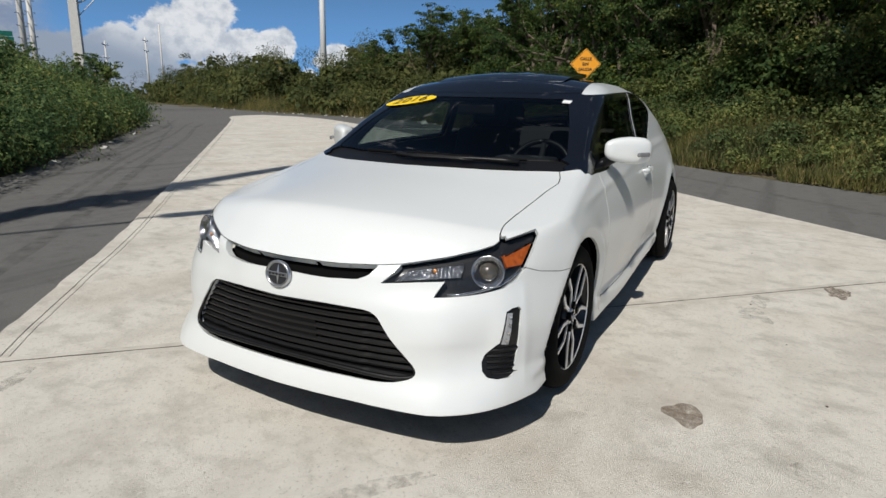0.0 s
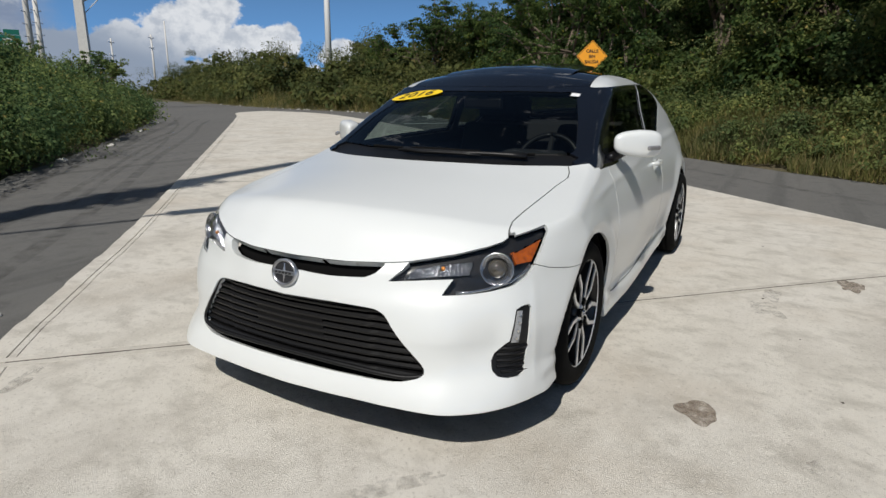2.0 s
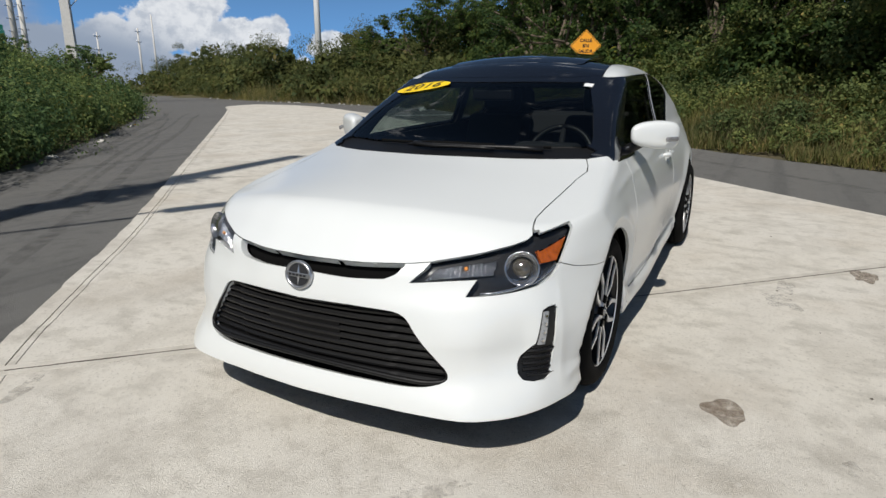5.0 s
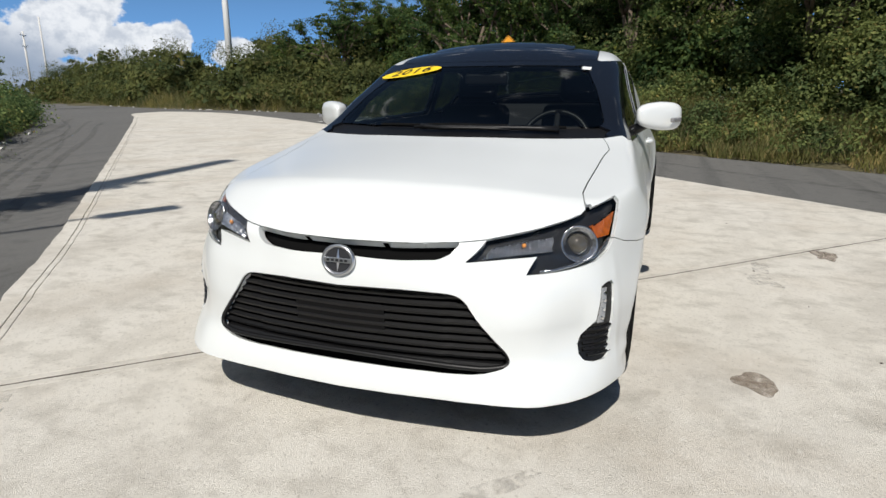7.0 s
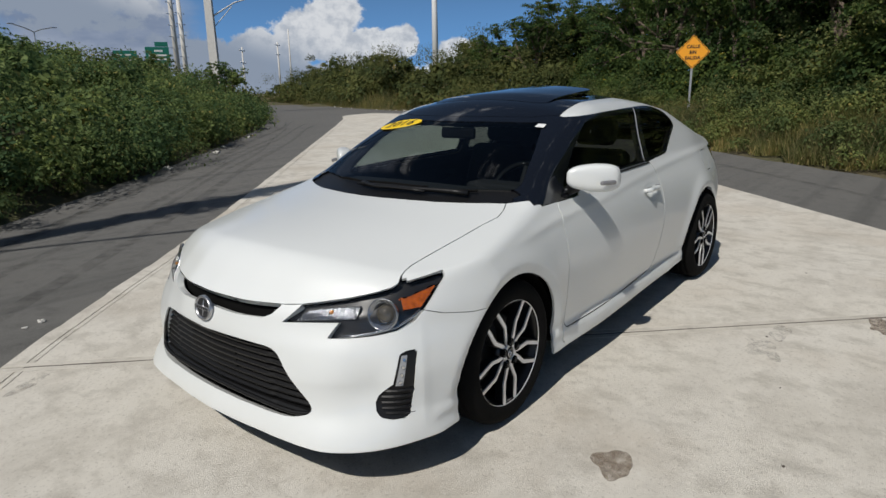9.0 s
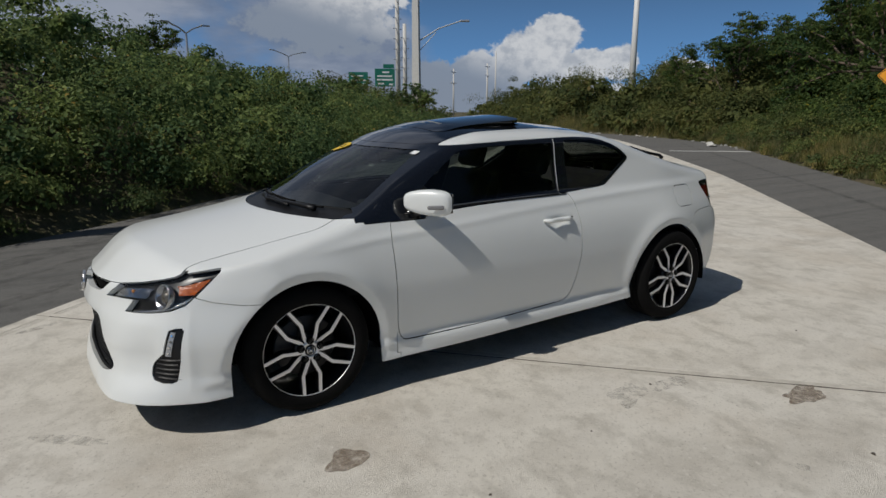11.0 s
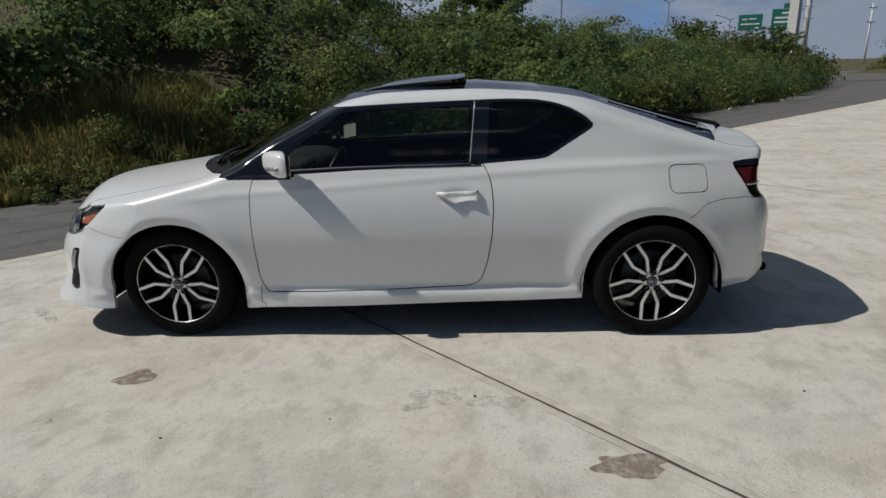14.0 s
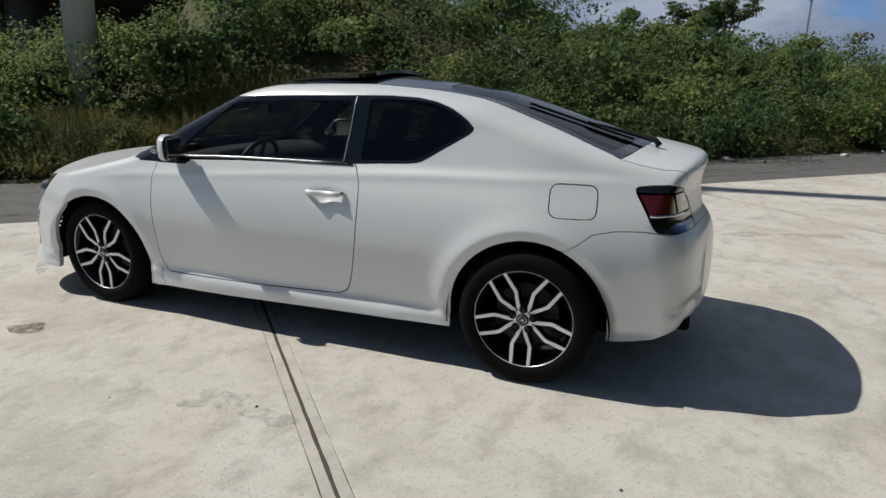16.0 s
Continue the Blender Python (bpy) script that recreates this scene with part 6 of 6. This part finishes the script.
thicket("shrubs", "shaded inner growth of the scrub along the far bend", rng_v, 30, 86, 1, 7.0, 620, 42000, 1.1, 0.42, 3.5, M_LEAF_SCRUB, 1.2, 1.0, 0.6, 0.2, (46.5, 54.0, 7.0))
thicket("shrubs", "distant scrub beyond the bank", rng_v, 34, 120, -1, 14.0, 560, 60000, 1.3, 0.24, 3.0, M_LEAF_SCRUB, 0.5, 1.2)
thicket("shrubs", "dark green understorey at the foot of the woods", rng_v, -8, 34, 1, 4.5, 1000, 175000, 0.80, 0.135, 4.2, M_LEAF_WOOD, 3.1, 1.1)
thicket("shrubs", "shaded inner growth of the woods", rng_v, -10, 34, 1, 4.0, 420, 20000, 1.1, 0.45, 7.5, M_LEAF_WOOD, 7.0, 1.0, 0.6, 0.2)
thicket("vines", "fine-leaved creepers hanging over the edge of the woods", rng_v, -8, 13, 1, 2.2, 400, 110000, 0.55, 0.085, 4.6, M_LEAF_VERGE, 2.3, 0.9, 0.5, 0.6)
thicket("shrubs", "tangled olive brush behind the grass verge", rng_v, -8, 36, 1, 2.6, 460, 80000, 0.46, 0.075, 1.0, M_LEAF_VERGE, 0.9, 0.9, bare=(13.4, 16.4, 1.6))

thicket("weeds", "leafy weeds in tufts along the grass verge", rng_v, -8, 34, 1, 2.0, 170, 34000, 0.34, 0.07, 0.75, M_LEAF_VERGE, 0.2, 1.0, 0.5, 0.5)


def grass(name, label, rng, a0, a1, side, depth, blades, height, inset=0.25):
    """Tall dry roadside grass: thin leaning blades."""
    a = rng.uniform(a0, a1, blades)
    tuft = np.sin(a * 5.1) + np.sin(a * 2.3 + 1.7)
    d = depth * rng.random(blades) + 0.12 * tuft
    b = np.where(side < 0, ROAD_LEFT(a), ROAD_RIGHT(a)) + side * (d + inset)
    h = height * rng.uniform(0.35, 1.1, blades) * (0.5 + 0.5 * np.clip(d / 0.8, 0, 1)) * (0.75 + 0.3 * np.sin(a * 1.9 + 0.5 * d) + 0.25 * np.sin(a * 0.83 + 2))
    base = env_np(a, b, bank_height(a, b) - 0.05)
    lean = rng.normal(0, 0.28, (blades, 3))
    lean[:, 2] = 1
    lean /= np.linalg.norm(lean, axis=1, keepdims=True)
    s = np.cross(lean, rng.normal(size=(blades, 3)))
    s *= (0.006 + 0.008 * rng.random(blades))[:, None] / np.linalg.norm(s, axis=1, keepdims=True)
    mid = base + lean * h[:, None] * 0.55
    tip = base + lean * h[:, None] + rng.normal(0, 0.12, (blades, 3)) * h[:, None]
    co = np.stack([base - s, base + s, mid + s * 0.8, tip, mid - s * 0.8], 1).reshape(-1, 3)
    i = np.arange(blades)[:, None] * 5
    tri = np.concatenate([i + [0, 1, 2], i + [0, 2, 4], i + [4, 2, 3]], 1).reshape(-1)
    me = bpy.data.meshes.new(name)
    me.vertices.add(len(co))
    me.vertices.foreach_set("co", co.astype(np.float32).ravel())
    me.loops.add(len(tri))
    me.loops.foreach_set("vertex_index", tri.astype(np.int32))
    me.polygons.add(blades * 3)
    me.polygons.foreach_set("loop_start", np.arange(0, blades * 9, 3, dtype=np.int32))
    me.update(calc_edges=True)
    me.materials.append(M_GRASS)
    return tagged(new(name, me), label, "grass", kind="stuff")


grass("grass", "tall dry grass along the foot of the woods", rng_v, -8, 34, 1, 2.6, 95000, 0.66)
grass("grass", "pale dry grass on an open patch of the bank", rng_v, -3.6, 1.8, -1, 2.0, 26000, 0.50, 0.35)
grass("grass", "dry grass on the edge of the far road", rng_v, 34, 90, 1, 3.0, 20000, 1.2)


def tree(x, y, height, spread, seed, leaves, size, material, label):
    """A thorny roadside tree: forked tapered trunk, limbs, and a ragged crown of leaf clumps."""
    rng = np.random.default_rng(seed)
    root = empty("tree", Matrix.Translation((x, y, 0.0)))
    bm = bmesh.new()
    tips, base_r = [], 0.035 * height * 0.5

    def grow(p, d, length, r, level):
        q = p + d * length
        rod(bm, p, q, r, r * 0.68, 7 if level < 2 else 5)
        if level >= 2:
            tips.append(np.array(q))
            tips.append(np.array((p + q) / 2))
        if level < 4:
            for i in range(3 if level < 2 else 2):
                nd = (d + Vector(rng.normal(0, 0.48, 3)) * (spread if level < 2 else 1.1) + Vector((0, 0, 0.10))).normalized()
                grow(q, nd, length * rng.uniform(0.62, 0.86), r * 0.64, level + 1)

    for i in range(2):
        grow(Vector((rng.normal(0, 0.15), rng.normal(0, 0.15), -0.2)), Vector((rng.normal(0, 0.18), rng.normal(0, 0.18), 1)).normalized(), height * 0.27, base_r, 0)
    part("trunk", bm, M_BARK, root, smooth=True)
    tips = np.array(tips)
    r = rng.uniform(0.16, 0.46, len(tips)) * height / 7
    pos, nor = clump_points(rng, tips, r, leaves, 0.5, 0.15)
    me = leaf_mesh("crown", pos, nor, rng.uniform(size * 0.6, size * 1.4, leaves), material, 0.5, seed)
    crown = new("crown", me)
    crown.parent = root
    return tagged(root, label, "tree", group="trees along the road")


rng_t = np.random.default_rng(8)
for i, (a, off, h) in enumerate([(-4, 3.5, 7.5), (0, 2.6, 7.0), (3.0, 4.6, 8.5), (6.0, 2.4, 7.0), (8.5, 4.6, 8.0), (11.5, 3.0, 7.5), (14.5, 4.5, 8.0),
                                (17.5, 2.8, 7.6), (20.5, 4.2, 9.0), (24, 3.0, 9.0), (27.5, 4.0, 8.4), (31, 3.6, 7.6), (33.5, 2.0, 7.4), (36.0, 4.2, 7.4), (38.5, 2.6, 6.2), (41.5, 4.0, 5.2), (35, 8.0, 8.5), (2, 8.5, 9.0), (8, 8.5, 9.5), (14, 9, 9.5), (20, 9, 9.5), (26, 8.5, 8.5), (-3, 8, 9)]):
    p = env(a, float(ROAD_RIGHT(a)) + off + 1.6)
    tree(p.x, p.y, h, 0.85, 40 + i, 17000 if off < 6 else 12000, 0.125, M_LEAF_WOOD, "dark green thorny tree at the edge of the woods")
for i, (a, off, h) in enumerate([(33, 2.0, 3.8), (29, 5.5, 4.0), (1.5, 9, 4.0)]):
    p = env(a, float(ROAD_LEFT(a)) - off)
    t_ob = tree(p.x, p.y, h, 0.7, 80 + i, 9000, 0.10, M_LEAF_BANK, "small bushy tree above the bank")
    t_ob.location.z = float(bank_height(a, float(ROAD_LEFT(a)) - off)) - 0.1

far_tree = tree(1.8, 41.0, 8.4, 0.55, 95, 12000, 0.16, M_LEAF_WOOD, "tall dark tree standing beyond the bank")
far_tree.location.z = 0.4

# ---- signs, poles and litter ----
def lettering(parent, body, size, m, material, name="lettering"):
    cu = bpy.data.curves.new(name, "FONT")
    cu.body, cu.size, cu.align_x, cu.align_y, cu.extrude, cu.offset = body, size, "CENTER", "CENTER", 0.002, 0.004
    cu.materials.append(material)
    ob = new(name, cu)
    ob.parent = parent
    ob.matrix_local = m
    return ob


def warning_sign():
    """A diamond warning sign on a steel post, facing down the road."""
    sx, sy, sz = 16.63, 4.246, 2.43
    root = tagged(empty("road_sign", Matrix.Translation((sx, sy, 0)) @ Matrix.Rotation(math.atan2(-0.35, -0.93) + math.pi / 2, 4, "Z")),
                  "orange diamond warning sign on a grey steel post", "sign")
    bm = bmesh.new()
    ring = rounded([(0, -0.5), (0.5, 0), (0, 0.5), (-0.5, 0)], 0.05, True, 5)
    a = [bm.verts.new((x, -0.006, sz + z)) for x, z in ring]
    bm.faces.new(a)
    ex = bmesh.ops.extrude_face_region(bm, geom=list(bm.faces))
    bmesh.ops.translate(bm, verts=[g for g in ex["geom"] if isinstance(g, bmesh.types.BMVert)], vec=(0, 0.008, 0))
    bmesh.ops.recalc_face_normals(bm, faces=bm.faces)
    part("sign_plate", bm, M_SIGNY, root, "orange diamond plate")
    bm = bmesh.new()
    inner = rounded([(0, -0.455), (0.455, 0), (0, 0.455), (-0.455, 0)], 0.04, True, 5)
    outer = rounded([(0, -0.475), (0.475, 0), (0, 0.475), (-0.475, 0)], 0.04, True, 5)
    vi, vo = [bm.verts.new((x, -0.010, sz + z)) for x, z in inner], [bm.verts.new((x, -0.010, sz + z)) for x, z in outer]
    for k in range(len(vi)):
        bm.faces.new((vi[k], vi[k - 1], vo[k - 1], vo[k]))
    part("sign_border", bm, M_INK, root, "black border line")
    for k, word in enumerate(("CALLE", "SIN", "SALIDA")):
        lettering(root, word, 0.135, Matrix.Translation((0, -0.012, sz + 0.155 - 0.165 * k)) @ Matrix.Rotation(radians(90), 4, "X"), M_INK)
    bm = bmesh.new()
    box(bm, (0, 0.02, 1.3), (0.06, 0.012, 2.75))
    box(bm, (-0.024, 0.036, 1.3), (0.012, 0.03, 2.75))
    box(bm, (0.024, 0.036, 1.3), (0.012, 0.03, 2.75))
    part("sign_post", bm, M_GALV, root, "grey steel channel post")
    return root


warning_sign()


def pole(x, y, z0, height, r0, r1, label, material=M_CONCPOLE, arms=(), lamp=None, sides=10):
    root = tagged(empty("utility_pole", Matrix.Translation((x, y, z0))), label, "pole", group="poles beside the roads")
    bm = bmesh.new()
    rod(bm, (0, 0, -0.3), (0, 0, height), r0, r1, sides)
    part("mast", bm, material, root, smooth=sides > 8)
    for z, half, turn in arms:
        bm = bmesh.new()
        box(bm, (0, 0, z), (2 * half, 0.12, 0.14), Matrix.Rotation(turn, 4, "Z"))
        part("crossarm", bm, M_GALV, root)
        for s in (-0.85, 0.0, 0.85):
            bm = bmesh.new()
            c = Matrix.Rotation(turn, 4, "Z") @ Vector((s * half, 0, z))
            for k in range(3):
                rod(bm, c + Vector((0, 0, 0.07 + 0.07 * k)), c + Vector((0, 0, 0.13 + 0.07 * k)), 0.075, 0.04, 8)
            part("insulator", bm, M_GALV, root)
    if lamp:
        z, tx, ty, rise = lamp
        bm = bmesh.new()
        tube(bm, [Vector((0, 0, z)), Vector((tx * 0.5, ty * 0.5, z + rise * 0.65)), Vector((tx, ty, z + rise))], [0.06, 0.05, 0.045], 8)
        tube(bm, [Vector((0, 0, z - 0.9)), Vector((tx * 0.45, ty * 0.45, z + rise * 0.5))], 0.035, 6)
        part("lamp_arm", bm, M_CONCPOLE, root)
        bm = bmesh.new()
        d = Vector((tx, ty, 0)).normalized()
        chunky(bm, (0.3, 0, 0), (0.75, 0.3, 0.16), 0.06, Matrix.Translation((tx, ty, z + rise)) @ d.to_track_quat("X", "Z").to_matrix().to_4x4())
        part("lamp_head", bm, M_GALV, root, "grey street lamp head")
    return root


pole(22.8, 41.3, 0.3, 17.0, 0.46, 0.26, "tall square concrete utility pole with a street lamp arm", lamp=(6.6, 3.2, -1.7, 1.7), sides=4)
pole(38.5, 32.8, 0.0, 16.0, 0.30, 0.17, "tall round pale lamp pole rising from the scrub", M_WHITE)
bank_pole = pole(-8.1, 4.6, 1.0, 14.6, 0.27, 0.19, "grey concrete pole standing in the vines on the bank")
bm = bmesh.new()
tube(bm, [Vector((0, 0, 5.8)), Vector((1.3, -0.6, 5.98)), Vector((2.75, -1.29, 6.0))], 0.035, 8)
part("lamp_arm", bm, M_GALV, bank_pole)
bm = bmesh.new()
chunky(bm, (0, 0, 0), (0.75, 0.26, 0.14), 0.06, Matrix.Translation((2.98, -1.40, 6.0)) @ Matrix.Rotation(math.atan2(-1.49, 3.17), 4, "Z"))
part("lamp_head", bm, M_GALV, bank_pole, "grey street lamp head")
rng_p = np.random.default_rng(61)
up = rng_p.uniform(7.6, 11.2, 60)
centres = np.stack([-8.1 + rng_p.normal(0, 0.12, 60), 4.6 + rng_p.normal(0, 0.17, 60), 1.0 + up], -1)
pos, nor = clump_points(rng_p, centres, rng_p.uniform(0.10, 0.28, 60), 2200)
tagged(new("vines", leaf_mesh("vines", pos, nor, rng_p.uniform(0.07, 0.17, 2200), M_LEAF_BANK, 0.6, 5)), "leafy vines clinging to the grey concrete pole", "vines", kind="stuff")
for x, y, h, low in ((67.3, 129.9, 36.0, 11.0), (71.1, 133.5, 22.0, 9.5)):
    pole(x, y, 0.2, h, 0.60, 0.42, "far concrete power pole with steel crossarms", arms=[(low + 2.3 * k, 1.7, 0.5) for k in range(int((h - low) / 2.3))])
pole(57, 77, 0.2, 10.5, 0.13, 0.10, "thin distant timber pole")
pole(60, 94, 0.2, 9.0, 0.16, 0.12, "distant pole with crossarms", arms=[(8.4, 1.2, 0.6), (6.4, 1.2, 0.6)])
pole(74, 103, 0.2, 11.0, 0.20, 0.15, "distant pole with crossarms", arms=[(10.4, 1.3, 0.6), (8.6, 1.2, 0.6)])


def twin_lamp(x, y, z, spread, turn):
    root = tagged(empty("highway_lamp", Matrix.Translation((x, y, 0)) @ Matrix.Rotation(turn, 4, "Z")), "tall pale highway lamp with two raised arms", "street lamp", group="highway lamps")
    bm = bmesh.new()
    rod(bm, (0, 0, 0), (0, 0, z - 1.2), 0.22, 0.14, 8)
    part("mast", bm, M_GALV, root)
    for s in (-1, 1):
        bm = bmesh.new()
        tube(bm, [Vector((0, 0, z - 1.3)), Vector((s * spread * 0.4, 0, z - 0.6)), Vector((s * spread, 0, z))], 0.11, 6)
        part("lamp_arm", bm, M_GALV, root)
        bm = bmesh.new()
        chunky(bm, (s * (spread + 0.5), 0, z + 0.05), (1.4, 0.4, 0.22), 0.08)
        part("lamp_head", bm, M_GALV, root)
    return root


for x, y, z, spread in ((50, 158, 16.8, 4.6), (14.7, 95, 13.9, 2.6), (84, 205, 15.2, 4.8), (115, 300, 19.0, 4.6), (150, 330, 18.0, 4.4)):
    twin_lamp(x, y, z, spread, 0.35)


def gantry_sign(x, y, z, w, h, rows, tab):
    root = tagged(empty("highway_sign", Matrix.Translation((x, y, 0)) @ Matrix.Rotation(radians(-24), 4, "Z")), "green highway direction sign with white lettering", "sign", group="green highway signs")
    bm = bmesh.new()
    chunky(bm, (0, 0, z), (w, 0.2, h), 0.05)
    if tab:
        chunky(bm, (w * 0.2, 0, z + h * 0.5 + 0.8), (w * 0.55, 0.2, 1.4), 0.05)
    part("sign_panel", bm, M_SIGNG, root, "green panel")
    for k, (cx, cz, lw) in enumerate(rows):
        bm = bmesh.new()
        box(bm, (cx * w, -0.13, z + cz * h), (lw * w, 0.05, h * 0.09))
        part("text_bar", bm, M_WHITE, root)
    for s in (-0.35, 0.35):
        bm = bmesh.new()
        rod(bm, (s * w, 0.25, 0), (s * w, 0.25, z + h * 0.45), 0.22, 0.18, 8)
        part("sign_leg", bm, M_GALV, root)


gantry_sign(96, 195, 13.2, 6.9, 6.0, [(0.05, 0.30, 0.35), (0.0, 0.08, 0.75), (0.0, -0.12, 0.8), (-0.2, -0.34, 0.3), (0.3, -0.38, 0.2)], True)
gantry_sign(87.5, 198.5, 12.7, 6.6, 4.6, [(-0.25, 0.2, 0.22), (0.1, 0.22, 0.3), (0.0, -0.1, 0.8), (0.3, -0.36, 0.15)], False)


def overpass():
    """A road bridge far behind the bank; its dark concrete colour deepens the shade."""
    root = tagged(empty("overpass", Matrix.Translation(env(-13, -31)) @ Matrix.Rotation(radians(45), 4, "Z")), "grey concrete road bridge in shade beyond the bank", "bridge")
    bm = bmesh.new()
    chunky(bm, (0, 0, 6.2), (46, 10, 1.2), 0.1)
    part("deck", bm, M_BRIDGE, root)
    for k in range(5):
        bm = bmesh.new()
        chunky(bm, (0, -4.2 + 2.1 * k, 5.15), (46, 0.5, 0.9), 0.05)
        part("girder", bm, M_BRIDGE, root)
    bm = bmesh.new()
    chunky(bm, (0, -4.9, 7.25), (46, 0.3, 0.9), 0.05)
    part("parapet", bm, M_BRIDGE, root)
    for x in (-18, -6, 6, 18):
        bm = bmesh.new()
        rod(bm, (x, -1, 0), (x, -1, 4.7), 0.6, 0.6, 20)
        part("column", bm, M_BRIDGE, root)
    # wall added at the back so the opening under the deck looks dark
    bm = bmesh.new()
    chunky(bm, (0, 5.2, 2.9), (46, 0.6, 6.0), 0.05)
    part("abutment", bm, M_BRIDGE, root, "dark abutment wall added behind the bridge columns")


overpass()


def litter_piece(x, y, size, seed):
    """A crumpled scrap of plastic or paper."""
    rng = np.random.default_rng(seed)
    bm = bmesh.new()
    bmesh.ops.create_icosphere(bm, subdivisions=2, radius=1.0)
    for v in bm.verts:
        v.co = Vector((v.co.x * size * rng.uniform(0.7, 1.3), v.co.y * size * 0.7 * rng.uniform(0.6, 1.3), max(0, (v.co.z + 0.6)) * size * 0.35 * rng.uniform(0.5, 1.4)))
    m = Matrix.Translation((x, y, -0.034)) @ Matrix.Rotation(rng.uniform(0, 6), 4, "Z")
    ob = mesh_object("litter", bm, M_SCRAP)
    ob.matrix_world = m
    return tagged(ob, "crumpled white scrap lying on the road edge", "litter", group="litter along the roads")


for k, (x, y, size) in enumerate([(22.5, 13.7, 0.30), (10.97, 19.93, 0.20), (-2.17, 2.40, 0.032), (-2.28, 2.36, 0.018)]):
    litter_piece(x, y, size, 260 + k)
rng_l = np.random.default_rng(4)
for k in range(34):
    a = float(rng_l.uniform(22, 62))
    p = env(a, float(ROAD_RIGHT(a)) - float(rng_l.uniform(-0.25, 0.25)))
    litter_piece(p.x, p.y, float(rng_l.uniform(0.03, 0.11)), 100 + k)
for k, (a, off) in enumerate([(12.5, 0.35), (14.2, 0.2), (23.5, 0.4), (9.1, 0.15), (18.0, 0.3)]):
    p = env(a, float(ROAD_LEFT(a)) + off)
    litter_piece(p.x, p.y, 0.10, 200 + k)
for k, (x, y, s) in enumerate([(-3.55, 2.2, 0.03), (-1.0, -1.9, 0.008), (0.35, -1.55, 0.008), (0.62, -2.55, 0.012), (-0.3, -1.75, 0.007), (1.9, -1.5, 0.008)]):
    rng = np.random.default_rng(300 + k)
    bm = bmesh.new()
    bmesh.ops.create_icosphere(bm, subdivisions=1, radius=s)
    for v in bm.verts:
        v.co *= rng.uniform(0.6, 1.2)
        v.co.z *= 0.5
    ob = mesh_object("pebble", bm, M_SEAM)
    ob.location = (x, y, s * 0.3)
    tagged(ob, "small dark pebble on the concrete", "stone", group="pebbles on the paving")
